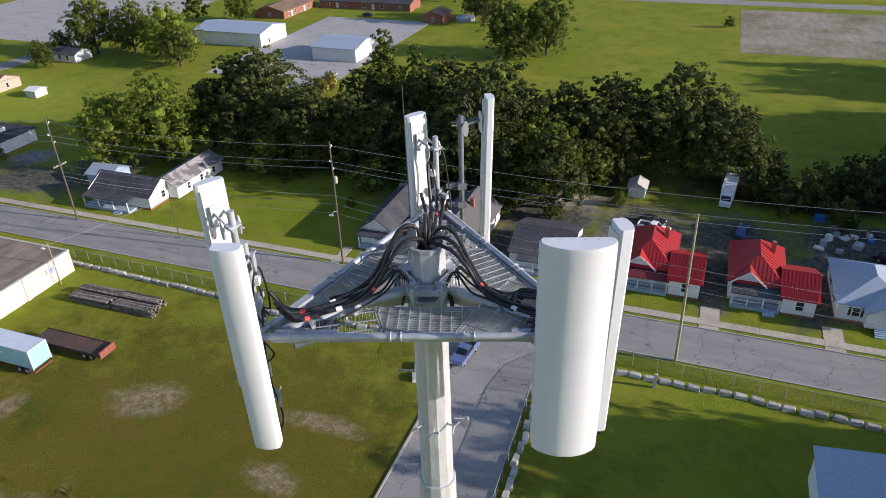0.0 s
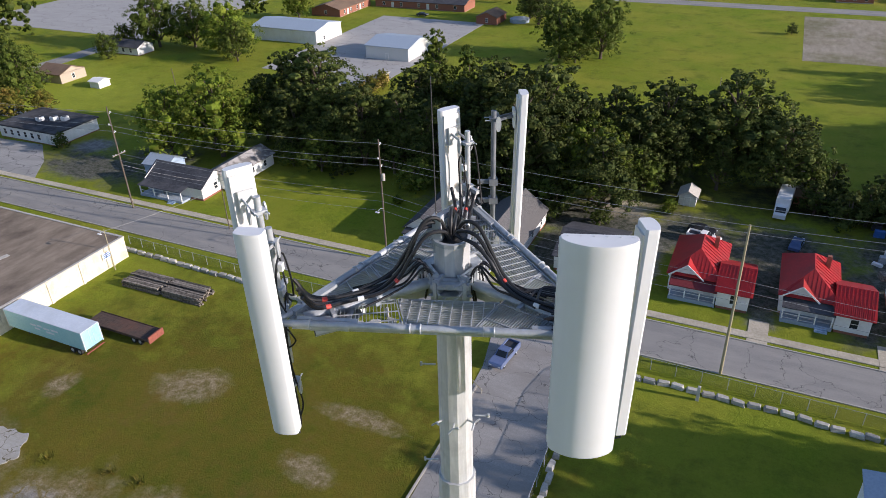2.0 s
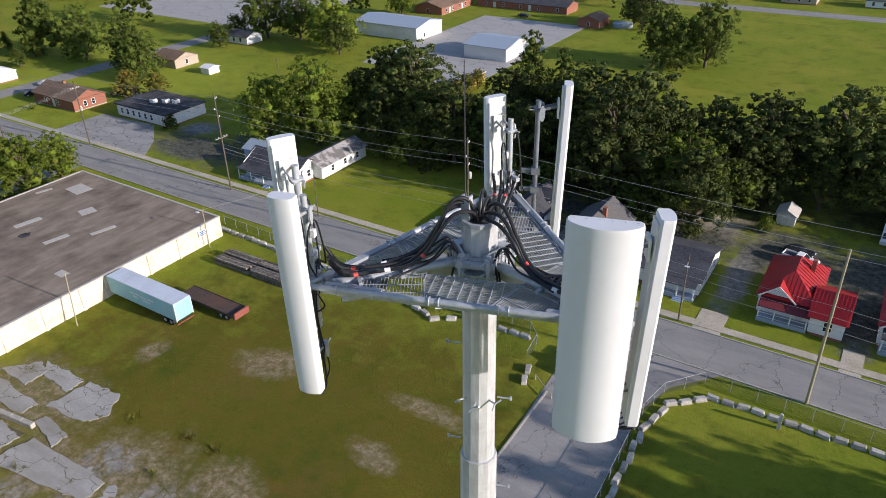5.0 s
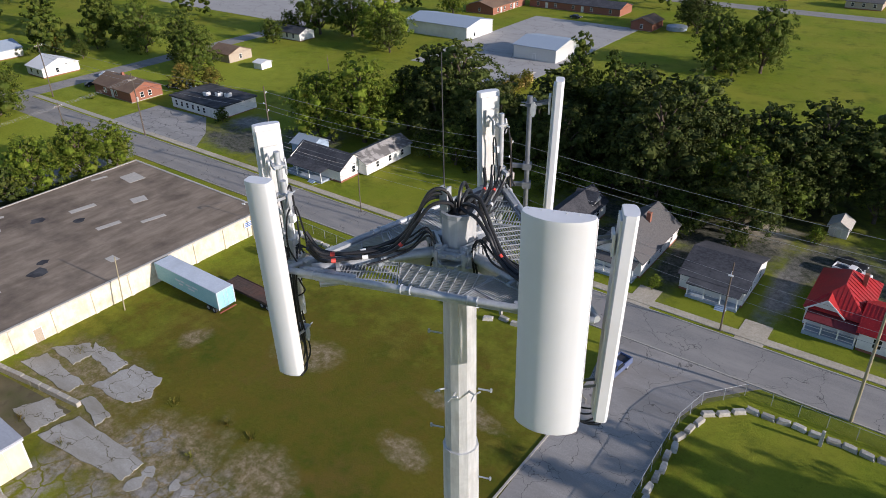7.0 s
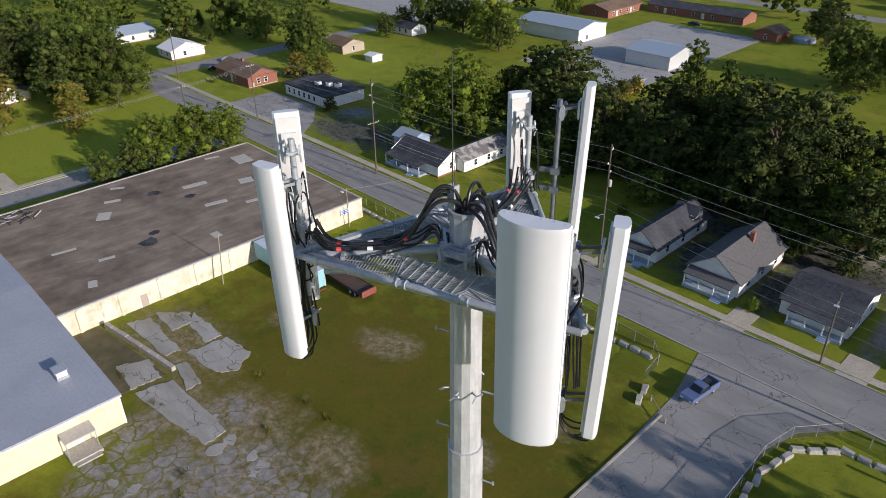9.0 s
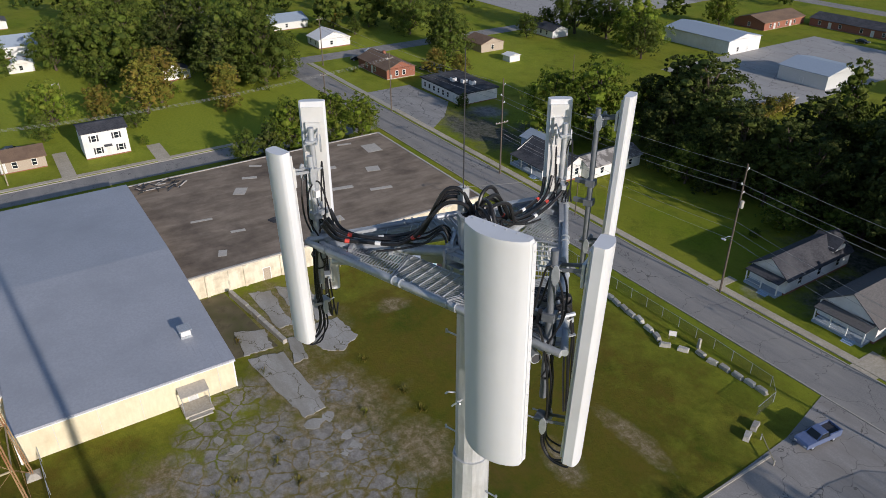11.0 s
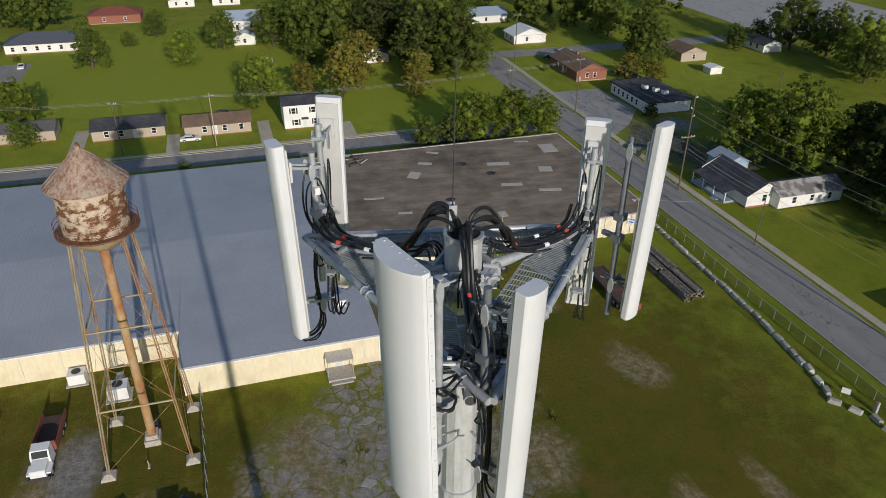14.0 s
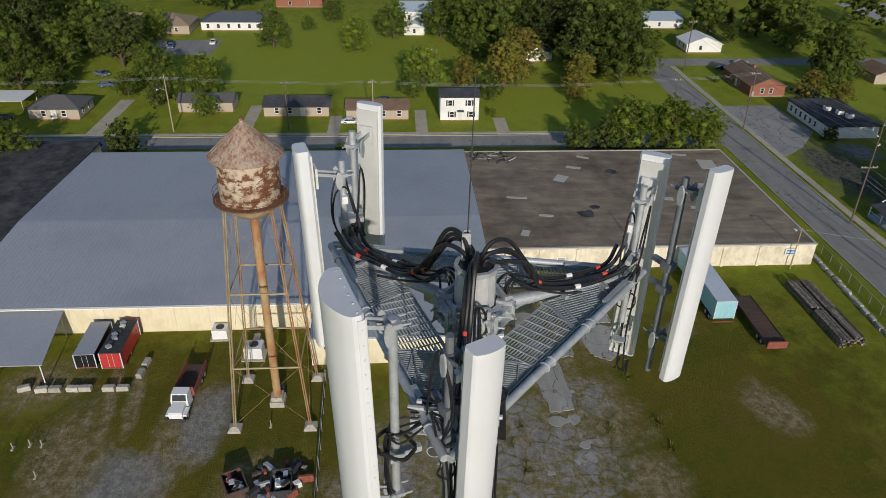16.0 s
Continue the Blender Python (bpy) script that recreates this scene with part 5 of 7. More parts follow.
for k, x, y, s in (("oak", -114.5, 103, 1.02), ("oak", -104, 107, 1.12), ("maple", -109, 112, 0.85), ("pine_b", -95, 123, 1.42), ("pine_b", -87, 121, 1.25), ("pine_b", -81, 116, 0.8), ("broad", -79, 108, 0.75), ("broad", -86, 108, 0.6),
                   ("pine", -61, 122, 0.9), ("pine", -53, 124, 0.85), ("broad", -56, 107, 0.85), ("thin", -64, 112, 0.8),
                   ("pine_b", -46, 126, 1.35), ("pine_b", -38, 129, 1.25), ("pine_b", -42, 119, 1.1), ("pine", -34, 122, 0.8),
                   ("oak", -24, 115, 1.05), ("broad", -30, 109, 0.9), ("broad", -16, 124, 0.95), ("pine", -20, 128, 1.0), ("pine_b", -14, 133, 1.12), ("pine", -9, 137, 1.2), ("pine_b", -2, 136, 1.25),
                   ("pine", 4, 134, 1.32), ("pine", 10, 137, 1.15), ("pine_b", -24, 133, 0.95), ("thin", 13, 129, 1.25), ("bush", -9.5, 115, 0.5), ("bush", -10.5, 119, 0.5), ("bush_dark", 14, 124, 0.9), ("bush_dark", 19, 120, 0.9),
                   ("bush_dark", 24, 127, 1.0), ("bush_dark", 30, 125, 1.1), ("bush_dark", 36, 130, 1.2), ("bush_dark", 30, 134, 0.9), ("thin", 41, 138, 0.9), ("bush", -26.0, 86.3, 0.68),
                   ("bush_dark", -75, 120, 1.2), ("bush_dark", -69, 116, 1.3), ("bush_dark", -72, 130, 1.2), ("pine", -46, 114, 0.75), ("pine_b", -30, 127, 1.0), ("pine_b", -52, 132, 1.0), ("pine", -3, 128, 0.95), ("pine_b", 8, 130, 0.85), ("oak_dark", -101, 119, 0.8), ("pine_b", -16, 126, 0.9), ("bush_dark", -74, 108, 0.7), ("bush_dark", -52, 113, 0.8), ("bush", -57, 100, 0.6), ("bush_dark", -35, 108, 1.0), ("bush_dark", -28, 106, 0.8)):
    if k.startswith("bush"):
        plant(k, x, y, s * 1.2, group="trees behind the cottages")
    else:
        wide, tall = (0.93, 0.85) if x > -56 and k.startswith("pine") else (1.02, 0.93) if x > -100 else (1.08, 1.08)
        plant(k, x, y, s * wide, s * tall, group="trees behind the cottages")
for k, x, y, s in (("oak_dark", -58, 209, 1.25), ("oak_dark", -46, 212, 1.3), ("broad", -52, 205, 1.1), ("oak_dark", -190, 178, 1.35), ("oak_dark", -178, 182, 1.2), ("broad", -199, 172, 0.9), ("oak", -160, 178, 1.15), ("oak_dark", -152, 172, 0.9),
                   ("maple", -84, 258, 1.0), ("pine_b", -78, 250, 0.8), ("bush_dark", 6, 262, 0.6), ("pine", 62, 222, 1.3), ("pine", 70, 216, 1.2), ("oak_dark", -195, 160, 0.6), ("oak", -170, 232, 0.8)):
    plant(k, x, y, s, group="trees in the far fields")
for k, x, y, s in (("oak_dark", -137.5, 38, 0.5), ("oak", -138.5, 49, 0.74), ("oak", -137.5, 58, 0.78), ("oak", -138.5, 66, 0.62), ("bush_dark", -138, 44, 1.2), ("bush", -137.5, -13, 1.0), ("bush_dark", -137.5, -58, 1.25), ("broad", -133, -78, 1.0), ("oak_dark", -131, -86, 0.9),
                   ("oak", -175, -50, 0.7), ("broad", -162, -47, 0.72), ("oak_dark", -184, -64, 0.85), ("broad", -178, -70, 0.75), ("oak_dark", -200, -95, 1.0), ("oak", -190, -105, 0.95), ("oak_dark", -182, -110, 1.0), ("pine_b", -212, -110, 1.2),
                   ("broad", -176, 3, 0.7), ("oak", -184, 6, 0.75), ("yellow", -183, 28, 1.25), ("yellow", -190, 33, 1.1), ("broad", -174, 23, 0.7), ("bush", -161, 22, 0.8), ("oak_dark", -200, 57, 1.55), ("oak_dark", -190, 62, 1.35), ("oak_dark", -213, 60, 1.5), ("oak", -196, 68, 0.9), ("oak_dark", -206, 66, 1.0), ("pine_b", -196, 52, 0.9),
                   ("oak", -222, -14, 0.7), ("maple", -226, -40, 1.05), ("bush", -226, -36, 1.2), ("oak_dark", -238, -2, 0.9), ("oak_dark", -226, 22, 1.2), ("oak_dark", -232, 34, 1.3), ("pine_b", -222, 45, 1.0), ("oak_dark", -240, 14, 1.1),
                   ("oak", -246, 76, 0.8), ("bush", -188, 89, 0.7), ("yellow", -166, 112, 0.55), ("yellow", -172, 108, 0.6), ("oak_dark", -186, 122, 1.0), ("pine", -196, 126, 1.0), ("bush", -187, 141, 0.6),
                   ("bush_dark", -143, 97.5, 0.6), ("broad", -182, -90, 0.9), ("oak_dark", -220, -92, 1.3), ("pine_b", -205, -80, 0.9), ("bush_dark", -170, -60, 1.0)):
    plant(k, x, y, s, group="trees beyond the side street")
plant("maple", -65, 136, 1.35, 1.72, "trees behind the cottages")
plant("maple", -59, 140, 1.2, 1.45, "trees behind the cottages")
# bushes along the lot's edge; the leaf colour carries their yellow sunlight
for x, y, s in ((-94.2, 146, 0.42), (-94.0, 151, 0.38), (-94.4, 156, 0.44), (-94.2, 162, 0.4), (-99, 141, 0.42), (-104, 140.5, 0.38)):
    plant("yellow", x, y, s, group="trees behind the cottages")
for k, x, y, s in (("oak_dark", -245, 78, 1.2), ("oak_dark", -258, 55, 1.4), ("oak_dark", -243, 60, 1.3), ("oak_dark", -268, 40, 1.4), ("oak_dark", -258, 27, 1.3), ("oak_dark", -196, 126, 1.1), ("oak_dark", -222, 128, 1.2),
                   ("oak_dark", -183, -99, 1.2), ("oak_dark", -210, -116, 1.3), ("oak_dark", -248, -114, 1.3), ("oak_dark", -233, -112, 1.2), ("broad", -176, -58, 0.9), ("pine_b", -222, -120, 1.4), ("oak_dark", -196, -112, 1.3), ("broad", -230, -14, 0.6)):
    plant(k, x, y, s, group="trees beyond the side street")
# garden trees in the yards of the western streets
rg = random.Random(33)
placed = []
for i in range(400):
    x, y = rg.uniform(-262, -172), rg.uniform(-118, 62) if i % 4 else rg.uniform(86, 134)
    if len(placed) > 33 or any(x0 - 6 < x < x1 + 4 and y0 - 6 < y < y1 + 6 for x0, x1, y0, y1 in FOOTPRINTS) or any((x - a) ** 2 + (y - b) ** 2 < 130 for a, b in placed):
        continue
    if -204 < x < -178 and -92 < y < -72 or -218 < x < -200 and y > 80 or -242 < x < -176 and -62 < y < 16:
        continue
    placed.append((x, y))
    plant(rg.choice(("oak", "broad", "oak_dark", "broad", "yellow", "maple", "bush")), x, y, rg.uniform(0.45, 0.8), group="trees beyond the side street")
# neighbouring trees to the east and south, which shade the lots
for x, y, s in ((43, 52, 1.2), (45, 61, 1.2), (44, 43, 1.1), (48, 35, 1.1), (52, 60, 1.0), (60, 66, 1.1), (56, 52, 0.9), (75, 58, 1.2), (66, 46, 1.0), (45, 28, 1.2), (47, 19, 1.2), (46, 10, 1.2), (55, 31, 1.3), (54, 43, 1.2), (56, 21, 1.3), (61, 38, 1.3), (58, 57, 1.3),
                (60, 114, 1.2), (71, 112, 1.25), (58, 120, 1.1), (69, 118, 1.3), (61, 128, 1.2), (72, 127, 1.3), (62, 136, 1.2), (74, 137, 1.3), (60, 145, 1.1), (70, 146, 1.3),
                (62, 154, 1.2), (74, 156, 1.3), (63, 163, 1.2), (73, 166, 1.25), (65, 172, 1.15), (76, 176, 1.3), (68, 198, 1.1), (78, 203, 1.25), (69, 208, 1.2), (90, 150, 1.3), (92, 170, 1.3), (88, 120, 1.3)):
    wide = 1.35 if y > 105 else 1.15
    plant(random.choice(("oak_dark", "oak_dark", "maple")), x + (6 if y > 105 else 0), y, s * wide, s * (1.2 if y > 105 else 1.24), group="trees at the lot's edge")
for k, x, y, s in (("pine_b", -21, 110, 0.8), ("pine_b", -37, 112, 1.1), ("broad", -49, 111, 0.7), ("pine", -11, 127, 0.9), ("pine_b", -72, 114, 0.85), ("pine_b", -64, 116, 0.8), ("pine_b", -80, 115, 0.8), ("pine_b", -57, 114, 0.75), ("pine_b", -66, 128, 0.95), ("pine", -74, 126, 0.8), ("pine_b", -88, 113, 0.75), ("bush_dark", 16, 131, 1.2), ("bush_dark", 22, 122, 1.2), ("bush_dark", 40, 124, 1.3), ("bush_dark", 36, 138, 1.2), ("bush_dark", 27, 116, 0.9), ("bush_dark", -20, 106, 0.7)):
    plant(k, x, y, s, group="trees behind the cottages")
rw = random.Random(21)
KEEP = ((-275, -215, -85, 20), (-325, -285, -50, 10), (-308, -200, 180, 266), (-216, -202, 78, 420), (-600, 300, 70, 83), (-600, 300, 296, 334), (-262, -240, -105, 15), (-224, -208, 84, 104), (-275, -256, 80, 104), (-180, -100, 180, 275), (-100, 90, 140, 330), (-178, -95, 60, 180), (-195, 500, -300, 130), (-200, -168, 130, 145), (-206, -185, 160, 176))
woods_v, woods_f, far = [], [], 0
SHAPES = []
for k in ("far_a", "far_a", "far_b", "far_c", "far_d"):
    me = [c for c in KINDS[k].children if c.name.startswith("crown")][0].data
    SHAPES.append(([v.co.copy() for v in me.vertices], [tuple(f.vertices) for f in me.polygons]))
while far < 230:
    x, y = rw.uniform(-520, 160), rw.uniform(-170, 480)
    if any(a - 5 < x < b + 5 and c - 5 < y < d + 5 for a, b, c, d in KEEP):
        continue
    far += 1
    vs, fs = SHAPES[rw.randrange(5)]
    q = rw.uniform(0.85, 1.35)
    m, n0 = pose(x, y, 0, 0, 0, rw.uniform(0, 360)) @ Matrix.Diagonal((q, q, q * rw.uniform(0.95, 1.05), 1)), len(woods_v)
    woods_v += [tuple(m @ v) for v in vs]
    woods_f += [tuple(n0 + e for e in f) for f in fs]
me = bpy.data.meshes.new("distant_woods")
me.from_pydata(woods_v, [], woods_f)
me.materials.append(LEAF_MD)
tagged(new("distant_woods", me), "dense green woods at the edge of town", kind="stuff")
for k in ("far_a", "far_b", "far_c", "far_d"):
    for ob in list(KINDS[k].children) + [KINDS[k]]:
        bpy.data.objects.remove(ob)


# ---- fences and stone edging ----
def fence(name, pts, h, label, step=3.0):
    f = thing(name, label, "fence")
    rail = MB().tube([Vector((*p, h)) for p in pts], 0.025, 6)
    part("top_rail", rail, GALV, f)
    for (xa, ya), (xb, yb) in zip(pts, pts[1:]):
        n = max(1, round(math.hypot(xb - xa, yb - ya) / step))
        for i in range(n):
            x, y = xa + (xb - xa) * i / n, ya + (yb - ya) * i / n
            part("post", MB().tube([(x, y, 0), (x, y, h + 0.06)], 0.04, 6), GALV, f)
        part("wire_mesh", MB().add([(xa, ya, 0.03), (xb, yb, 0.03), (xb, yb, h), (xa, ya, h)], [(0, 1, 2, 3)]), LINK, f, "woven chain-link wire", False)
    return f


fence("chain_link_fence", [(-93, 69), (-64, 68.3), (-40, 68.6), (-31, 68.2), (-29, 66), (-28.5, 62)], 1.6, "dark chain-link fence along the grassy lot")
fence("chain_link_fence", [(-10.5, -20), (-11.6, 40), (-12.2, 60), (-11.2, 65), (-7.5, 69.6), (8, 69.2), (40, 68.5)], 1.8, "galvanised chain-link fence beside the driveway")
fence("chain_link_fence", [(-67, -10.4), (-47, -9.8), (-30, -9.4)], 2.0, "chain-link fence beside the water tower")
stone_me = []
for i in range(4):
    rs = random.Random(50 + i)
    stone_me.append(MB().loft([[Vector((a * (0.75 - t) + rs.uniform(-.12, .12), b * (0.33 - t * 0.6) + rs.uniform(-.06, .06), z)) for a, b in ((-1, -1), (0, -1.05), (1, -1), (1, 1), (0, 1.05), (-1, 1))] for t, z in ((0, 0), (0.02, 0.35), (0.1, 0.55))]).mesh("stone", STONE, False))


def stone_row(label, pts, step):
    w = thing("stone_edging", label, "stone edging")
    for (xa, ya), (xb, yb) in zip(pts, pts[1:]):
        n = max(1, int(math.hypot(xb - xa, yb - ya) / step))
        for i in range(n):
            s = new("stone", random.choice(stone_me))
            s.parent = w
            s.matrix_world = pose(xa + (xb - xa) * i / n + random.uniform(-.15, .15), ya + (yb - ya) * i / n + random.uniform(-.15, .15), 0, 0, 0, math.degrees(math.atan2(yb - ya, xb - xa)) + random.uniform(-9, 9))
    return w


stone_row("row of pale concrete chunks along the driveway fence", [(-10.4, 20), (-10.8, 40), (-11.3, 58), (-9.8, 63.5), (-6, 67.2), (10, 67.3), (40, 66)], 1.75)
stone_row("low row of weathered blocks along the lot's road side", [(-92, 67.2), (-62, 66.3), (-50, 65), (-44, 63.5), (-40, 66), (-29, 66.5)], 1.7)
stone_row("scattered blocks closing the lot corner", [(-27.5, 60.5), (-26.2, 56)], 1.8)
for x, y, h in ((1.8, 66.0, 2.1), (-41.2, 67.0, 1.5)):
    p = thing("gate_post", "short pale concrete gate post", "post", "gate posts", pose(x, y, 0))
    part("shaft", MB().loft([[Vector((a * r, b * r, z)) for a, b in ((-1, -1), (1, -1), (1, 1), (-1, 1))] for r, z in ((0.2, 0), (0.18, h), (0.1, h + 0.1))]), STONE, p, smooth=False)
sg = thing("small_sign", "small white board sign on two legs by the lot", "sign", "", pose(-44.5, 65.5, 0, 0, 0, 40))
part("board", MB().box(-0.5, 0.5, -0.03, 0.03, 0.6, 1.4), WHITEP, sg, smooth=False)
for x in (-0.4, 0.4):
    part("leg", MB().box(x - 0.04, x + 0.04, -0.03, 0.03, 0, 0.6), TIMBER, sg, smooth=False)

gb = thing("gate_bar", "fallen pale pipe gate beside the driveway", "gate", "", pose(-24.3, 58.2, 0, 0, 0, -35))
part("bar", MB().tube([(-2, 0, 0.75), (2.2, 0, 0.55)], 0.06, 8), PALEPOLE, gb)
for x in (-1.9, 2.1):
    part("post", MB().tube([(x, 0, 0), (x, 0, 0.8)], 0.08, 8), KERB, gb)
# broken concrete pads in the lot
pads = thing("concrete_pads", "old broken concrete slabs grown over with grass", "concrete slab")
rp = random.Random(5)


def ragged(poly, k=7, amt=0.24):
    out = []
    for (xa, ya), (xb, yb) in zip(poly, poly[1:] + poly[:1]):
        for i in range(k):
            t = i / k
            out.append((xa + (xb - xa) * t + rp.uniform(-amt, amt) * (i > 0), ya + (yb - ya) * t + rp.uniform(-amt, amt) * (i > 0)))
    return out


PADS = [
    [(-87.5, 20.5), (-86.4, 23.6), (-76.2, 23.1), (-76.5, 21.0)],
    [(-75.0, 23.4), (-74.4, 29.1), (-69.0, 29.7), (-66.8, 26.4), (-68.5, 24.2)],
    [(-73.6, 21.1), (-73.1, 22.4), (-67.9, 21.8), (-67.8, 19.7)],
    [(-87.1, 24.4), (-83.8, 28.2), (-81.3, 27.7), (-81.0, 24.3)],
    [(-83.3, 28.8), (-75.5, 28.9), (-75.2, 26.3), (-81.1, 26.9)],
    [(-78.9, 15.4), (-77.2, 19.2), (-72.5, 18.7), (-72.9, 14.7)],
    [(-71.9, 14.9), (-71.0, 19.5), (-57.8, 19.7), (-57.5, 16.9), (-61.1, 16.3)],
]
for q in PADS:
    part("pad", MB().prism(ragged(q)[::-1], -0.05, 0.06 + rp.uniform(0, 0.05)), CONCRETE, pads, smooth=False)
for i in range(12):
    x, y, r = rp.uniform(-62, -44), rp.uniform(4, 24), rp.uniform(0.5, 1.3)
    q = [(x + r * rp.uniform(.35, 1.3) * math.cos(a), y + r * rp.uniform(.35, 1.3) * math.sin(a)) for a in (k * 0.628 for k in range(10))]
    part("fragment", MB().prism(q, -0.05, 0.015 + 0.003 * i), CONCRETE, pads, smooth=False)
ramp = thing("loading_ramp_wall", "long crumbling concrete wall beside a sunken loading ramp", "low wall")
for i in range(9):
    x = -87.5 + i * 1.75
    part("wall_piece", MB().box(-0.86, 0.86, -0.3, 0.3, 0, 0.95 - 0.04 * i + 0.15 * random.random(), pose(x, 18.2 + i * 0.27, 0, 0, 0, 9 + random.uniform(-2, 2))), KERB, ramp, smooth=False)
part("ramp_floor", MB().prism([(-89.6, 12.6), (-73, 13.2), (-72.6, 19.4), (-89.6, 17.4)], -0.05, 0.03), surf("mossy_ramp_floor", (0.10, 0.085, 0.045), (0.17, 0.14, 0.08), 0.95, scale=0.8, c3=(0.06, 0.07, 0.015), s3=0.4), ramp, "mossy brown ramp floor", False)


# ---- vehicles and trailers ----
def wheel(parent, x, y, r=0.38, w=0.25):
    t = part("wheel", MB().tube([(x, y - w / 2, r), (x, y - w / 2 + 0.03, r), (x, y + w / 2 - 0.03, r), (x, y + w / 2, r)], r, 18), TYRE, parent)
    part("rim", MB().tube([(x, y - w / 2 - 0.015, r), (x, y + w / 2 + 0.015, r)], r * 0.55, 12), GALV, t)


def shell(prof, y0, y1, inset=0.0, zin=0.0):
    """A body from a side outline; above zin the sides lean in."""
    row = lambda s: [Vector((x, s * (y1 - (inset * max(0, z - zin))), z)) for x, z in prof]
    return MB().loft([row(-1), row(1)])


def car(label, m, paint, kind="car", group="parked vehicles"):
    c = thing("pickup_truck" if kind == "pickup" else "car", label, "pickup truck" if kind == "pickup" else "car", group, m)
    if kind == "pickup":
        part("body", shell([(-2.7, 0.5), (2.65, 0.45), (2.7, 0.85), (2.55, 1.08), (1.1, 1.15), (-0.6, 1.2), (-0.62, 1.15), (-2.7, 1.15)], 0, 0.95), paint, c, smooth=False)
        part("cab", shell([(1.15, 1.12), (0.45, 1.75), (-0.5, 1.8), (-0.72, 1.12)], 0, 0.9, 0.22, 1.1), paint, c, smooth=False)
        part("bed_floor", MB().box(-2.55, -0.8, -0.78, 0.78, 1.14, 1.165), DARKSTEEL, c, "dark load bed", False)
        for y in (-0.88, 0.88):
            part("bed_side", MB().box(-2.68, -0.75, y - 0.07, y + 0.07, 1.14, 1.4), paint, c, smooth=False)
        part("tailgate", MB().box(-2.7, -2.6, -0.9, 0.9, 1.0, 1.4), paint, c, smooth=False)
        glassp = [(1.08, 1.2), (0.47, 1.7), (-0.48, 1.74), (-0.66, 1.2)]
        wx = (1.65, -1.65)
    else:
        part("body", shell([(-2.25, 0.4), (2.25, 0.38), (2.3, 0.7), (2.0, 0.85), (1.0, 0.95), (-1.7, 0.98), (-2.25, 0.88)], 0, 0.88), paint, c, smooth=False)
        part("cab", shell([(1.05, 0.92), (0.35, 1.4), (-1.0, 1.44), (-1.75, 0.95)], 0, 0.85, 0.3, 0.92), paint, c, smooth=False)
        glassp = [(0.98, 0.99), (0.36, 1.36), (-0.98, 1.39), (-1.6, 1.0)]
        wx = (1.4, -1.35)
    for s, nm in ((1, "side_window"), (-1, "side_window")):
        part(nm, MB().add([(x, s * (0.935 if kind == "pickup" else 0.88) - s * 0.25 * max(0, z - (1.12 if kind == "pickup" else 0.92)) * 0.95, z) for x, z in glassp], [(0, 1, 2, 3)]), GLASS, c, smooth=False)
    (xa, za), (xb, zb) = glassp[0], glassp[1]
    part("windscreen", MB().add([(xa + 0.09, -0.72, za), (xa + 0.09, 0.72, za), (xb + 0.06, 0.66, zb), (xb + 0.06, -0.66, zb)], [(0, 1, 2, 3)]), GLASS, c, smooth=False)
    for x in wx:
        for y in (-0.8, 0.8):
            wheel(c, x, y)
    for y in (-0.65, 0.65):
        part("headlight", MB().box(2.2 if kind == "car" else 2.62, 2.32 if kind == "car" else 2.72, y - 0.18, y + 0.18, 0.62, 0.8), WHITETAG, c, smooth=False)
    return c


car("blue pickup truck parked at the driveway mouth", pose(-22.3, 64.4, 0.03, 0, 0, -98), CARSILVER, "pickup")
car("white pickup truck parked behind a cottage", pose(-2.6, 106.5, 0, 0, 0, -10), CARWHITE, "pickup")
car("black car parked behind a cottage", pose(-3.2, 109.5, 0, 0, 0, -12), CARBLACK)
car("dark blue car parked in a gravel yard", pose(11.5, 110, 0, 0, 0, 80), CARBLUE)
car("dark car parked in a junk yard", pose(37, 112, 0, 0, 0, 20), CARBLACK)
car("dark car parked in a junk yard", pose(33, 107, 0, 0, 0, -20), CARBLACK)
for x, y, r, p, lab in ((-229, -73, 5, CARBLACK, "dark car in the grass-edged parking area"), (-226, -72, 8, CARSILVER, "silver car in the grass-edged parking area"), (-221, -74, 3, CARBLUE, "blue car in the grass-edged parking area"), (-231, -60, 5, CARWHITE, "white car in the grass-edged parking area"),
                        (-156.5, -12, 90, CARWHITE, "white car in a house driveway"), (-196, -83, 60, CARSILVER, "pale car beside the trees"), (-186, -78, 100, CARBLUE, "blue car on a driveway"), (-160, -93, 80, CARBLACK, "black car under a carport"),
                        (-178, 108, 20, CARBLACK, "black car behind the brick house"), (-181, 112, 30, CARSILVER, "silver car behind the brick house"), (-174, 110, 10, CARWHITE, "white car behind the brick house"), (-200, 96, 70, CARBLACK, "black car near the crossing"), (-172, -4, 90, CARBLACK, "black car behind the ranch house"), (-125, 250, 0, CARBLACK, "black car in the motel yard"),
                        (-206, 104, 80, CARWHITE, "white car near the crossing"), (-266, -78, 10, CARBLACK, "black car behind the apartments"), (-270, -60, 0, CARWHITE, "white car behind the apartments")):
    car(lab, pose(x, y, 0.03, 0, 0, r), p)


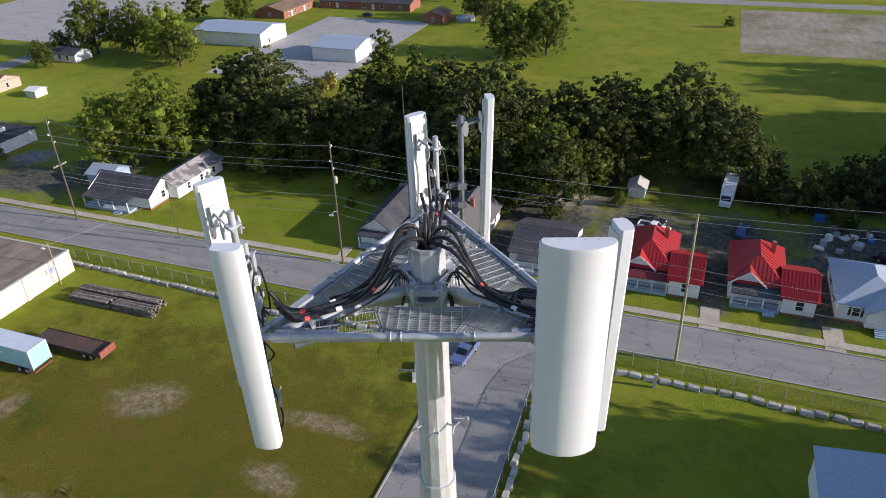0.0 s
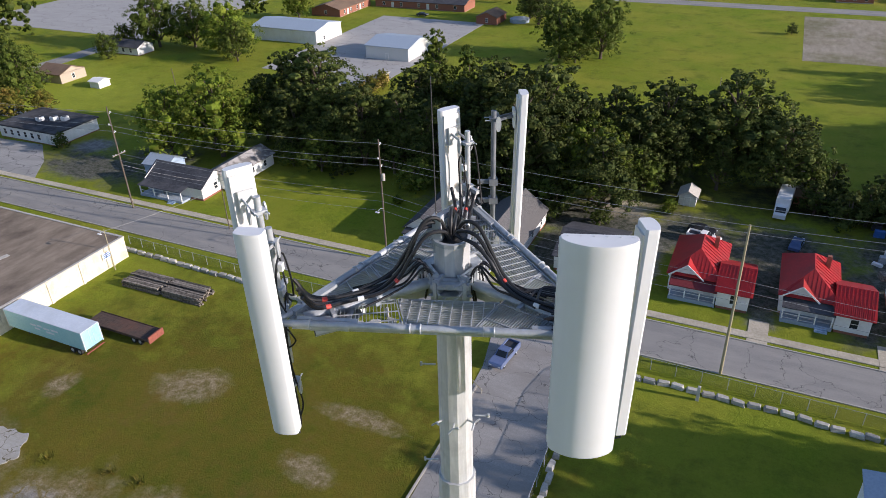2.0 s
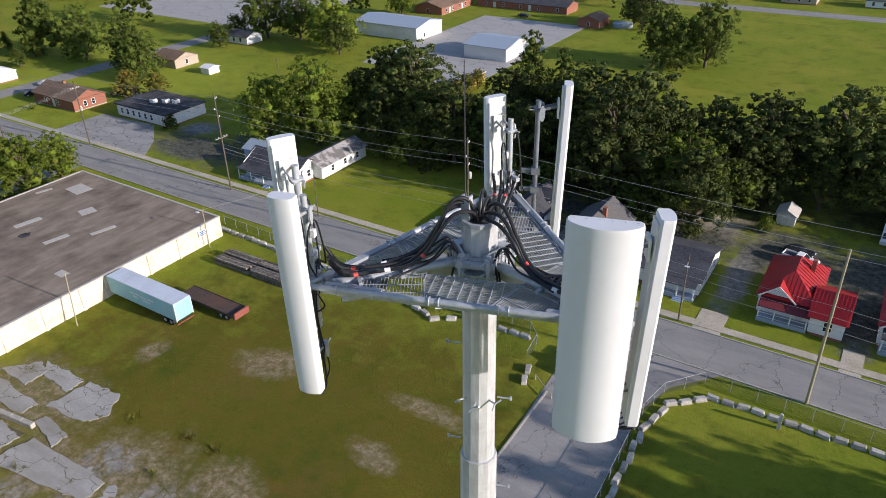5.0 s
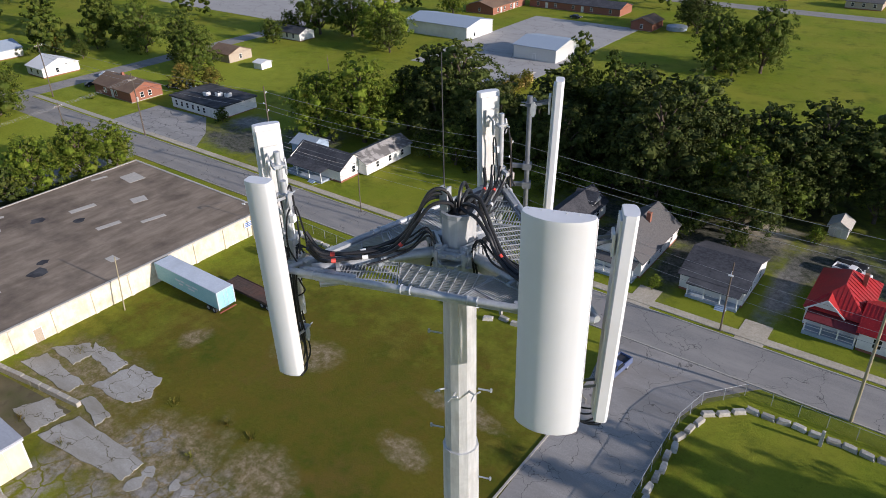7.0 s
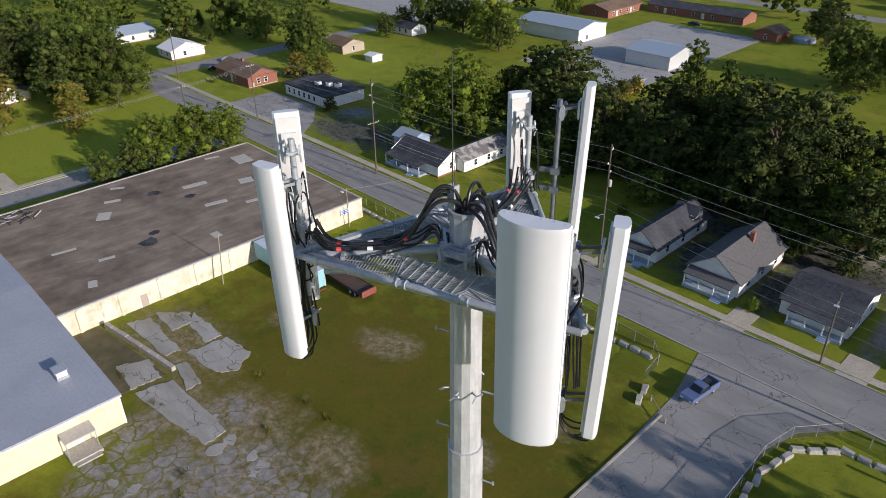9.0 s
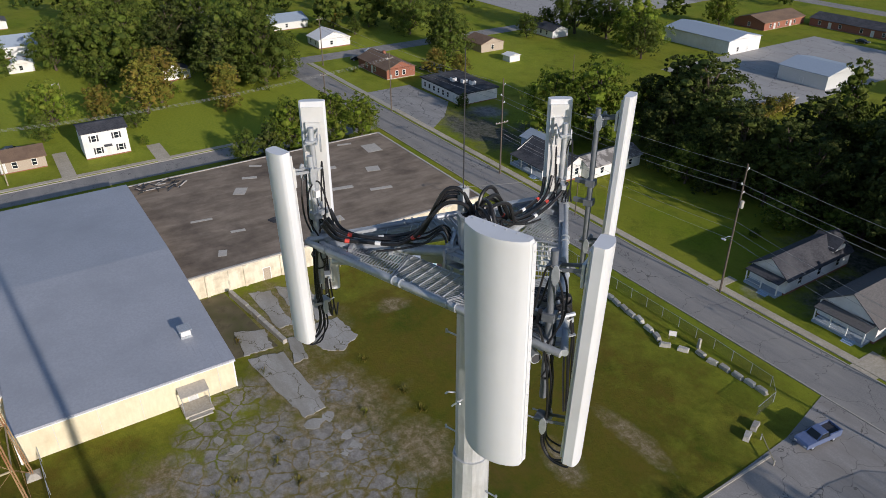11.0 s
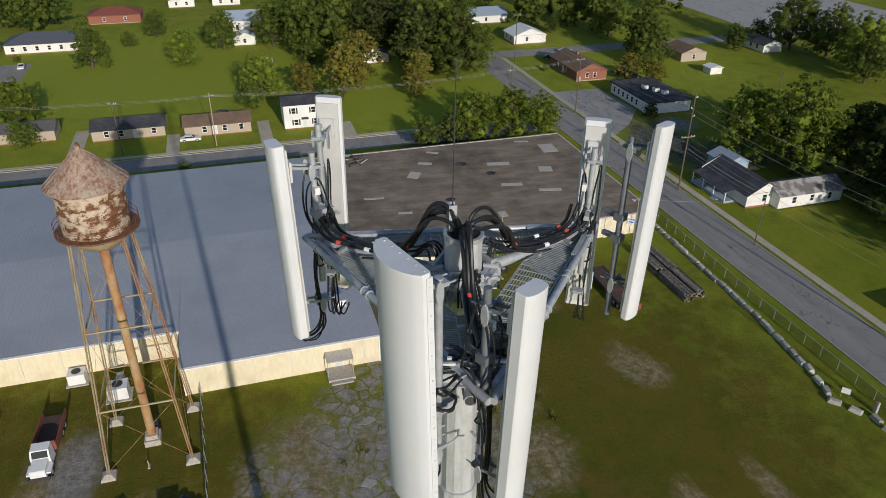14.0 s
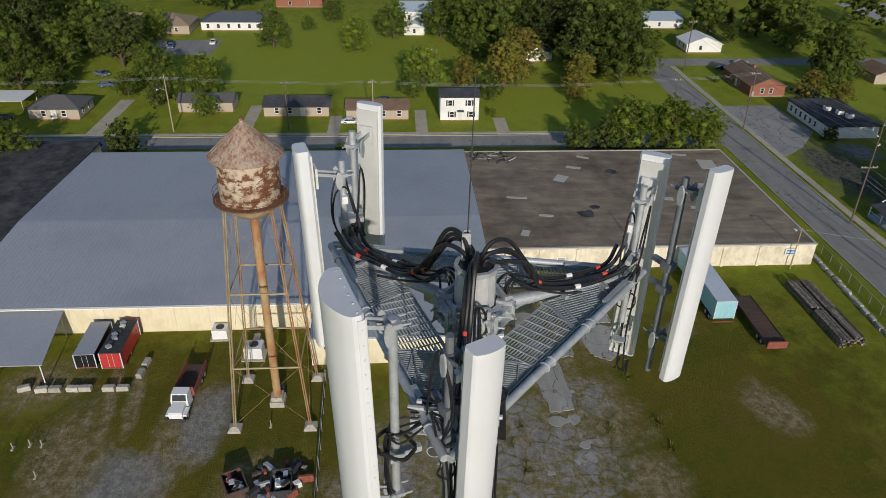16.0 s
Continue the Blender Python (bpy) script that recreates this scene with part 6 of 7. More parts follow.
def box_truck(label, m):
    t = thing("box_truck", label, "truck", "", m)
    part("box", MB().box(-5.2, 1.6, -1.15, 1.15, 0.95, 3.4), CARWHITE, t, "white cargo box", False)
    part("cab", shell([(1.7, 0.55), (3.9, 0.5), (4.0, 1.2), (3.2, 1.35), (2.75, 2.3), (1.7, 2.4)], 0, 1.0), CARWHITE, t, smooth=False)
    part("windscreen", MB().add([(3.24, -0.85, 1.4), (3.24, 0.85, 1.4), (2.82, 0.8, 2.25), (2.82, -0.8, 2.25)], [(0, 1, 2, 3)]), GLASS, t, smooth=False)
    part("chassis", MB().box(-5, 3.6, -0.45, 0.45, 0.55, 0.95), DARKSTEEL, t, smooth=False)
    for x in (2.9, -3.4):
        for y in (-0.9, 0.9):
            wheel(t, x, y, 0.45, 0.3)
    return t


box_truck("white box truck parked on the back lawn", pose(8.8, 122.5, 0, 0, 0, -96))

dump = thing("dump_truck", "white-cabbed truck with an empty dark flat bed", "truck", "", pose(-61.8, -26.7, 0.02, 0, 0, -2))
part("hood", shell([(2.3, 0.55), (4.3, 0.55), (4.35, 1.5), (4.2, 1.62), (2.3, 1.75)], 0, 0.78), CARWHITE, dump, smooth=False)
part("cab", shell([(0.9, 0.6), (2.4, 0.6), (2.5, 1.75), (2.15, 2.6), (0.95, 2.65)], 0, 1.0, 0.08, 1.7), CARWHITE, dump, smooth=False)
part("windscreen", MB().add([(2.5, -0.8, 1.8), (2.5, 0.8, 1.8), (2.2, 0.78, 2.5), (2.2, -0.78, 2.5)], [(0, 1, 2, 3)]), GLASS, dump, smooth=False)
for y in (-0.95, 0.95):
    part("fender", MB().box(2.7, 4.1, y - 0.25, y + 0.25, 0.95, 1.15), CARWHITE, dump, smooth=False)
part("bumper", MB().box(4.35, 4.5, -1.1, 1.1, 0.5, 0.8), DARKSTEEL, dump, smooth=False)
part("bed", MB().box(-5.0, 0.7, -1.2, 1.2, 1.0, 1.2), RUSTDECK, dump, smooth=False)
part("side_board", MB().box(-5.0, 0.7, -1.25, -1.15, 1.2, 2.0).box(-5.0, 0.7, 1.15, 1.25, 1.2, 2.0).box(0.6, 0.72, -1.2, 1.2, 1.2, 2.4), RUSTRED, dump, smooth=False)
part("chassis", MB().box(-4.8, 3.9, -0.45, 0.45, 0.6, 1.0), DARKSTEEL, dump, smooth=False)
for x in (3.4, -2.6, -3.9):
    for y in (-0.95, 0.95):
        wheel(dump, x, y, 0.5, 0.35)


def box_trailer(label, m, L, W, H, mat_side, mat_top, clutter=False, name="trailer"):
    t = thing(name, label, "trailer", "", m)
    z0 = 1.15 if L > 10 else 0.6
    part("side", MB().box(-L / 2, L / 2, -W / 2, W / 2, z0, H - 0.05), mat_side, t, smooth=False)
    part("roof", MB().box(-L / 2 - 0.02, L / 2 + 0.02, -W / 2 - 0.02, W / 2 + 0.02, H - 0.05, H + 0.03), mat_top, t, smooth=False)
    for x in (-L / 2, L / 2):
        for y in (-W / 2, W / 2):
            part("corner_post", MB().box(x - 0.06, x + 0.06, y - 0.06, y + 0.06, z0 - 0.1, H + 0.02), TRAILTOP, t, smooth=False)
    part("chassis", MB().box(-L / 2 + 0.2, L / 2 - 0.2, -0.5, 0.5, z0 - 0.35, z0), DARKSTEEL, t, smooth=False)
    part("rear_bumper", MB().box(L / 2 - 0.1, L / 2 + 0.05, -W / 2, W / 2, 0.5, 0.65), RUSTRED, t, smooth=False)
    for x in ((L / 2 - 1.5, L / 2 - 2.8) if L > 10 else (0.3,)):
        for y in (-W / 2 + 0.25, W / 2 - 0.25):
            wheel(t, x, y, 0.5 if L > 10 else 0.35, 0.4)
    for y in (-0.3, 0.3):
        part("door_bar", MB().tube([(L / 2 + 0.03, y, z0 + 0.1), (L / 2 + 0.03, y, H - 0.15)], 0.025, 6), TRAILTOP, t)
    if L > 10:
        part("landing_leg", MB().box(-L / 2 + 2.6, -L / 2 + 2.8, -0.8, -0.6, 0, z0).box(-L / 2 + 2.6, -L / 2 + 2.8, 0.6, 0.8, 0, z0), DARKSTEEL, t, smooth=False)
        lg = MB()
        for i, (x, w, z) in enumerate(((-2.5, 1.1, 2.7), (-1.2, 0.9, 2.8), (0, 1.2, 2.65), (1.5, 1.4, 2.75), (-1.8, 1.0, 2.2), (0.4, 1.6, 2.15))):
            lg.box(x, x + w, -W / 2 - 0.008, -W / 2, z, z + 0.28)
        part("faded_marking", lg, TRAILTOP, t, "faded pale painted bars", False)
    if clutter:
        for i in range(7):
            part("roof_gear", MB().box(-0.3, 0.3, -0.3, 0.3, 0, 0.3, pose(-L / 2 + 0.7 + i * 0.85, random.uniform(-0.6, 0.6), H + 0.03, 0, 0, random.uniform(0, 90))), random.choice((GALV, WHITEP, DARKSTEEL)), t, smooth=False)
    return t


box_trailer("long faded teal semi-trailer parked by the warehouse", pose(-81.6, 44.4, 0), 15.0, 2.9, 4.0, TEAL, TRAILTOP)
box_trailer("red enclosed trailer with gear on its roof", pose(-70.8, -37.2, 0, 0, 0, 0), 7.0, 2.6, 2.9, CARRED, DARKSTEEL, True)
box_trailer("black enclosed trailer with grey roof", pose(-71.0, -40.6, 0, 0, 0, 2), 7.0, 2.5, 2.6, CARBLACK, GREYROOF)
fb = thing("flatbed_trailer", "dark flatbed trailer with a rusty red end", "trailer", "", pose(-73.6, 49.2, 0, 0, 0, 0))
part("deck", MB().box(-5.9, 5.9, -1.35, 1.35, 1.0, 1.25), RUSTDECK, fb, smooth=False)
for i in range(13):
    part("deck_board", MB().box(-5.85 + i * 0.9, -5.05 + i * 0.9, -1.3, 1.3, 1.25, 1.29), RUSTDECK, fb, smooth=False)
part("end_board", MB().box(5.75, 5.95, -1.35, 1.35, 0.7, 1.75), RUSTRED, fb, "rusty red end board", False)
part("side_rail", MB().box(-5.9, 5.9, -1.42, -1.35, 1.0, 1.4).box(-5.9, 5.9, 1.35, 1.42, 1.0, 1.4), RUSTDECK, fb, smooth=False)
part("chassis", MB().box(-5.5, 5.5, -0.5, 0.5, 0.6, 1.0), DARKSTEEL, fb, smooth=False)
for x in (4.0, 2.8, -4.5):
    for y in (-1.1, 1.1):
        wheel(fb, x, y, 0.48, 0.35)

# stacked timbers
for k, (cx, cy) in enumerate(((-75.8, 59.2), (-76.0, 61.2))):
    st = thing("timber_stack", "stack of weathered grey timbers lying in the grass", "timber stack", "timber stacks", pose(cx, cy, 0, 0, 0, 0.8))
    for lay in range(4):
        for i in range(4):
            x0 = -7.6 + random.uniform(-.4, .4)
            part("timber", MB().box(x0, x0 + random.uniform(7.0, 7.7), -0.8 + i * 0.41, -0.45 + i * 0.41, lay * 0.3, lay * 0.3 + 0.26, pose(0, 0, 0, 0, 0, random.uniform(-1.0, 1.0))), TIMBER, st, smooth=False)
            x0 = 0.1 + random.uniform(-.2, .4)
            part("timber", MB().box(x0, x0 + random.uniform(6.6, 7.4), -0.8 + i * 0.41, -0.45 + i * 0.41, lay * 0.3, lay * 0.3 + 0.26, pose(0, 0, 0, 0, 0, random.uniform(-1.0, 1.0))), TIMBER, st, smooth=False)

# yard clutter
for x, y, r, mt, lab in ((-47.6, -18.3, 25, RUSTDECK, "rusty open skip"), (-47.5, -13.5, 5, DARKSTEEL, "dark open skip")):
    d = thing("skip", lab + " full of scrap", "skip", "scrap skips", pose(x, y, 0, 0, 0, r))
    prof = [(1.0, 0), (1.25, 1.2)]
    sh = MB()
    for s in (-1, 1):
        sh.box(-1.5, 1.5, s * 1.05 - 0.06, s * 1.05 + 0.06, 0, 1.3).box(s * 1.5 - 0.06, s * 1.5 + 0.06, -1.0, 1.0, 0, 1.3)
    part("shell", sh, mt, d, smooth=False)
    part("floor", MB().box(-1.45, 1.45, -1, 1, 0.02, 0.12), mt, d, smooth=False)
    for i in range(9):
        part("scrap", MB().box(-random.uniform(.2, .7), random.uniform(.2, .7), -0.25, 0.25, 0, 0.2, pose(random.uniform(-.9, .9), random.uniform(-.6, .6), 0.6 + i * 0.09, random.uniform(-25, 25), random.uniform(-25, 25), random.uniform(0, 180))), random.choice((TIMBER, WHITEP, DARKSTEEL, RUSTRED, GALV)), d, smooth=False)
rj = random.Random(9)
for i in range(26):
    j = thing("scrap_piece", "odd piece of scrap lying in the yard", "scrap", "scrap in the yard", pose(rj.uniform(-51, -45.5), rj.uniform(-16.5, -10.8), 0, 0, 0, rj.uniform(0, 180)))
    a, b, c = rj.uniform(.2, .9), rj.uniform(.15, .5), rj.uniform(.15, .8)
    part("body", MB().loft([[Vector((u * a * t, v * b * t, z)) for u, v in ((-1, -1), (1, -1), (1, 1), (-1, 1))] for t, z in ((1, 0), (0.95, c), (0.8, c + 0.08))]), rj.choice((TIMBER, DARKSTEEL, WHITEP, RUSTRED, GALV, DARKSTEEL)), j, smooth=False)
for i in range(30):
    j = thing("scrap_piece", "odd household junk lying in a gravel yard", "scrap", "junk behind the cottages", pose(rj.uniform(22, 42), rj.uniform(104, 122), 0, 0, 0, rj.uniform(0, 180)))
    a, b, c = rj.uniform(.3, 1.1), rj.uniform(.2, .8), rj.uniform(.3, 1.2)
    part("body", MB().loft([[Vector((u * a * t, v * b * t, z)) for u, v in ((-1, -1), (1, -1), (1, 1), (-1, 1))] for t, z in ((1, 0), (0.95, c), (0.8, c + 0.08))]), rj.choice((TIMBER, DARKSTEEL, WHITEP, DARKSTEEL, BLUETARP, GALV)), j, smooth=False)
for x, y in ((-54.4, -43.8), (-54.8, -42.1), (-54.7, -40.8), (-50.2, -39.6), (-56.7, -16.0)):
    b = thing("short_post", "short pale post standing in the grass", "post", "short posts", pose(x, y, 0))
    part("shaft", MB().tube([(0, 0, 0), (0, 0, 0.9)], 0.07, 8), PALEPOLE, b)
    part("foot", MB().box(-0.35, 0.35, -0.12, 0.12, 0, 0.12), KERB, b, smooth=False)
for i in range(14):
    p = thing("grass_tuft", "clump of tall weeds beside old concrete", "weeds", "weeds round the slabs", pose(rj.uniform(-86, -46), rj.uniform(3, 30), 0))
    mb = MB()
    for k in range(60):
        a, r, hh = rj.uniform(0, 6.28), rj.uniform(0, 0.9), rj.uniform(0.2, 0.6)
        c, s = math.cos(a), math.sin(a)
        mb.add([(r * c, r * s, 0), (r * c + 0.09 * s, r * s - 0.09 * c, 0), ((r + 0.15) * c, (r + 0.15) * s, hh)], [(0, 1, 2)])
    part("foliage", mb, LEAF_YL, p, smooth=False)


# ---- cell tower ----
TOP = 56.0
N = [radians(a) for a in (-71.4, 48.6, 168.6)]  # the ways the three faces look


def on_face(i, t, n, z=0.0):
    """A point t along face i, n out from the axis."""
    a = N[i]
    return Vector((n * math.cos(a) - t * math.sin(a), n * math.sin(a) + t * math.cos(a), z))


tower = thing("cell_tower", "tall faceted galvanised monopole with a triangular antenna platform", "cell tower")
pole = MB().turned([(0.62, 0), (0.62, 0.3), (0.235, 52.6), (0.205, 52.6), (0.19, TOP)], n=12)
part("pole", pole, POLEG, tower, "tapering twelve-sided galvanised pole", False)
part("base_flange", MB().turned([(0.95, 0.05), (0.95, 0.15), (0.6, 0.16)], n=24), GALV, tower)
part("pole_cap", MB().turned([(0.165, TOP - 0.1), (0.165, TOP + 0.003), (0.05, TOP + 0.004)], n=12), RUBBER, tower, "black cable opening")
rim = MB().loft([[Vector((r * math.cos(k * math.pi / 6), r * math.sin(k * math.pi / 6), z)) for k in range(12)] for r, z in ((0.2, TOP - 0.04), (0.205, TOP + 0.01), (0.17, TOP + 0.012), (0.165, TOP - 0.08))], cap=False)
part("rim", rim, GALV, tower, smooth=False)
for i in range(34):
    z, a = 30 + i * 0.76, radians(-90 + (90 if i % 2 else -90) + 20)
    r = 0.235 + (52.6 - z) * 0.0073
    c, s = math.cos(a), math.sin(a)
    part("step_bolt", MB().tube([(r * c, r * s, z), ((r + 0.17) * c, (r + 0.17) * s, z)], 0.011, 6).tube([((r + 0.165) * c, (r + 0.165) * s, z - 0.02), ((r + 0.165) * c, (r + 0.165) * s, z + 0.03)], 0.016, 6), GALV, tower)
for a in (-115, -72, -20, 100):
    c, s = math.cos(radians(a)), math.sin(radians(a))
    part("cable_bracket", MB().tube([(0.2 * c, 0.2 * s, 53.6), (0.3 * c, 0.3 * s, 53.62), (0.33 * c - 0.07 * s, 0.33 * s + 0.07 * c, 53.66)], 0.012, 6).tube([(0.3 * c, 0.3 * s, 53.62), (0.32 * c + 0.06 * s, 0.32 * s - 0.06 * c, 53.55)], 0.012, 6), GALV, tower)

PZ = 55.5
ring = MB()
for z in (PZ - 0.06, PZ + 0.1):
    ring.loft([[Vector((r * math.cos(k * math.pi / 9), r * math.sin(k * math.pi / 9), z + q)) for k in range(18)] for r, q in ((0.215, -0.03), (0.27, -0.03), (0.27, 0.03), (0.215, 0.03))], cap=False)
part("ring_collar", ring, GALV, tower, "bolted ring collar")
for i in range(3):
    a = N[i]
    for da in (-0.42, 0.42):
        c, s = math.cos(a + da), math.sin(a + da)
        lug = MB().box(0.2, 0.38, -0.02, 0.02, -0.1, 0.16, Matrix.Translation((0, 0, PZ)) @ Matrix.Rotation(a + da, 4, "Z"))
        g = part("clamp_lug", lug, GALV, tower, smooth=False)
        for z in (-0.05, 0.1):
            part("bolt", MB().tube([(0.33 * c - 0.1 * s, 0.33 * s + 0.1 * c, PZ + z), (0.33 * c + 0.1 * s, 0.33 * s - 0.1 * c, PZ + z)], 0.014, 6), GALV, g)
    m = Matrix.Translation((0, 0, PZ)) @ Matrix.Rotation(a, 4, "Z")
    part("clamp_bar", MB().box(0.27, 0.33, -0.2, 0.2, -0.08, -0.02, m).box(0.27, 0.33, -0.2, 0.2, 0.06, 0.12, m), GALV, tower, smooth=False)
    # arm towards the corner between this face and the next
    b = a + radians(60)
    c, s = math.cos(b), math.sin(b)
    arm = part("support_arm", MB().tube([(0.24 * c, 0.24 * s, PZ + 0.02), (1.62 * c, 1.62 * s, PZ - 0.02)], 0.062, 14), GALV, tower, "round galvanised support arm")
    part("arm_flange", MB().tube([(0.25 * c, 0.25 * s, PZ + 0.02), (0.29 * c, 0.29 * s, PZ + 0.02)], 0.13, 14), GALV, arm)
    m = Matrix.Translation((0, 0, PZ)) @ Matrix.Rotation(b, 4, "Z")
    part("saddle_plate", MB().box(0.225, 0.255, -0.17, 0.17, -0.15, 0.2, m).box(0.255, 0.30, -0.17, -0.14, -0.15, 0.2, m).box(0.255, 0.30, 0.14, 0.17, -0.15, 0.2, m), GALV, arm, "bolted saddle plate", False)
    for z in (-0.1, 0.03, 0.15):
        part("threaded_rod", MB().tube([m @ Vector((0.28, -0.30, z)), m @ Vector((0.28, 0.30, z))], 0.011, 6), GALV, arm)
        for y in (-0.2, 0.2):
            part("nut", MB().tube([m @ Vector((0.28, y - 0.015, z)), m @ Vector((0.28, y + 0.015, z))], 0.024, 6), GALV, arm)
    for y in (-0.13, 0.13):
        sp = part("standoff_pipe", MB().tube([m @ Vector((1.2, y, -0.13)), m @ Vector((1.56, y, -0.13))], 0.042, 12), GALV, arm)
        # dark disc on the closed end gives the shade of a hollow pipe
        part("pipe_mouth", MB().tube([m @ Vector((1.54, y, -0.13)), m @ Vector((1.5615, y, -0.13))], 0.034, 12), DARKSTEEL, sp, "dark disc for the shaded hollow of a pipe end")
    part("gusset", MB().box(0.28, 0.6, -0.012, 0.012, -0.14, -0.03, m), GALV, arm, smooth=False)
    part("corner_plate", MB().prism([(1.05, -0.1), (1.3, -0.29), (1.6, -0.13), (1.6, 0.13), (1.3, 0.29), (1.05, 0.1)], -0.09, -0.075, m), GALV, tower, smooth=False)
    for sg_ in (-1, 1):
        part("corner_angle", MB().bar(m @ Vector((1.70, sg_ * 0.06, 0.01)), m @ Vector((1.18, sg_ * 0.37, 0.01)), 0.05, 0.09), GALV, tower, smooth=False)
    # face rail with clamps
    rail = part("face_rail", MB().tube([on_face(i, -1.62, 0.955, PZ + 0.02), on_face(i, 1.62, 0.955, PZ + 0.02)], 0.036, 12), GALV, tower, "round galvanised face rail")
    part("rail_angle", MB().bar(on_face(i, -1.5, 0.90, PZ - 0.01), on_face(i, 1.5, 0.90, PZ - 0.01), 0.05, 0.012).bar(on_face(i, -1.5, 0.92, PZ - 0.04), on_face(i, 1.5, 0.92, PZ - 0.04), 0.01, 0.06), GALV, tower, smooth=False)
    for t in (-0.32, -0.22, 0.38, 0.48, -1.3, 1.3):
        ub = [on_face(i, t, 0.955 + 0.043 * math.cos(q), PZ + 0.02 + 0.043 * math.sin(q)) for q in (k * math.pi / 6 for k in range(-3, 10))]
        part("u_bolt", MB().tube(ub, 0.008, 6), GALV, rail)
    for t in (-0.95, 0.95):
        part("bracket_box", MB().bar(on_face(i, t, 0.42 if abs(t) < 0.5 else 0.62, PZ - 0.03), on_face(i, t, 0.95, PZ - 0.03), 0.045, 0.05), GALV, tower, smooth=False)


def clip(poly, p, d):
    """Where the line p + k d runs inside a convex outline."""
    lo, hi = -1e9, 1e9
    for (xa, ya), (xb, yb) in zip(poly, poly[1:] + poly[:1]):
        nx, ny = -(yb - ya), xb - xa
        den, num = nx * d[0] + ny * d[1], nx * (xa - p[0]) + ny * (ya - p[1])
        if abs(den) < 1e-9:
            if num > 0:
                return None
            continue
        if den > 0:
            lo = max(lo, num / den)
        else:
            hi = min(hi, num / den)
    return (lo, hi) if hi - lo > 0.02 else None


def grating(i, poly, ang, step, cross, label):
    """A bar grating panel on face i; poly in (t, n), counter-clockwise."""
    g = MB()
    for da, st, w, h, dz in ((0, step, 0.005, 0.028, 0), (90, cross, 0.008, 0.010, 0.018)):
        d = (math.cos(radians(ang + da)), math.sin(radians(ang + da)))
        q = (-d[1], d[0])
        s = [p[0] * q[0] + p[1] * q[1] for p in poly]
        k = min(s) + st / 2
        while k < max(s):
            r = clip(poly, (q[0] * k, q[1] * k), d)
            if r:
                a, b = ((q[0] * k + d[0] * e, q[1] * k + d[1] * e) for e in r)
                g.bar(on_face(i, *a, PZ + dz), on_face(i, *b, PZ + dz), w, h)
            k += st
    for a, b in zip(poly, poly[1:] + poly[:1]):
        g.bar(on_face(i, *a, PZ), on_face(i, *b, PZ), 0.01, 0.036)
    return tagged(part("grating", g, GALV, tower, label, False), kind="stuff")


for i in range(3):
    grating(i, [(-0.52, 0.46), (0.52, 0.46), (0.30, 0.89), (-0.38, 0.89)], 0, 0.030, 0.105, "galvanised bar grating panel")
    if i != 0:
        grating(i, [(0.54, 0.46), (1.35, 0.80), (1.44, 0.89), (0.33, 0.89)], 28, 0.034, 0.26, "galvanised bar grating panel")
    if i != 1:
        grating(i, [(-1.35, 0.80), (-0.54, 0.46), (-0.41, 0.89), (-1.44, 0.89)], 78, 0.036, 0.15, "galvanised bar grating panel")
# the sunny corner: one deck whose bars run across the arm; the given ways are those of face 0 turned to the arm
tn = lambda r_, o: (r_ * math.sin(radians(60)) + o * math.cos(radians(60)), r_ * math.cos(radians(60)) - o * math.sin(radians(60)))
grating(0, [tn(0.70, 0.13), tn(0.73, 0.60), tn(1.47, 0.19), tn(1.47, -0.19), tn(0.73, -0.60), tn(0.70, -0.13)], -60, 0.027, 0.30, "galvanised bar grating corner panel")
CB = Matrix.Translation((0, 0, PZ)) @ Matrix.Rotation(N[0] + radians(60), 4, "Z")
part("end_plate", MB().box(1.475, 1.49, -0.34, 0.34, -0.11, 0.05, CB).box(1.49, 1.55, -0.34, 0.34, -0.11, -0.095, CB), GALV, tower, smooth=False)
part("end_tube", MB().tube([CB @ Vector((1.46, -0.36, 0.075)), CB @ Vector((1.46, 0.36, 0.075))], 0.022, 8), GALV, tower)
for y in (-0.28, -0.1, 0.08, 0.26):
    part("clip_plate", MB().box(1.38, 1.50, y - 0.035, y + 0.035, 0.035, 0.05, CB).box(1.40, 1.42, y - 0.02, y + 0.02, 0.05, 0.11, CB), BACKAL, tower, smooth=False)
for y, l in ((-0.13, 1.66), (0.13, 1.62)):
    sp = part("standoff_pipe", MB().tube([CB @ Vector((1.3, y, -0.16)), CB @ Vector((l, y, -0.16))], 0.055, 14), GALV, tower)
    # the tube is capped; this disc paints the dark inside it
    part("pipe_mouth", MB().tube([CB @ Vector((l - 0.02, y, -0.16)), CB @ Vector((l + 0.0015, y, -0.16))], 0.046, 14), DARKSTEEL, sp, "dark disc for the shaded hollow of a pipe end")


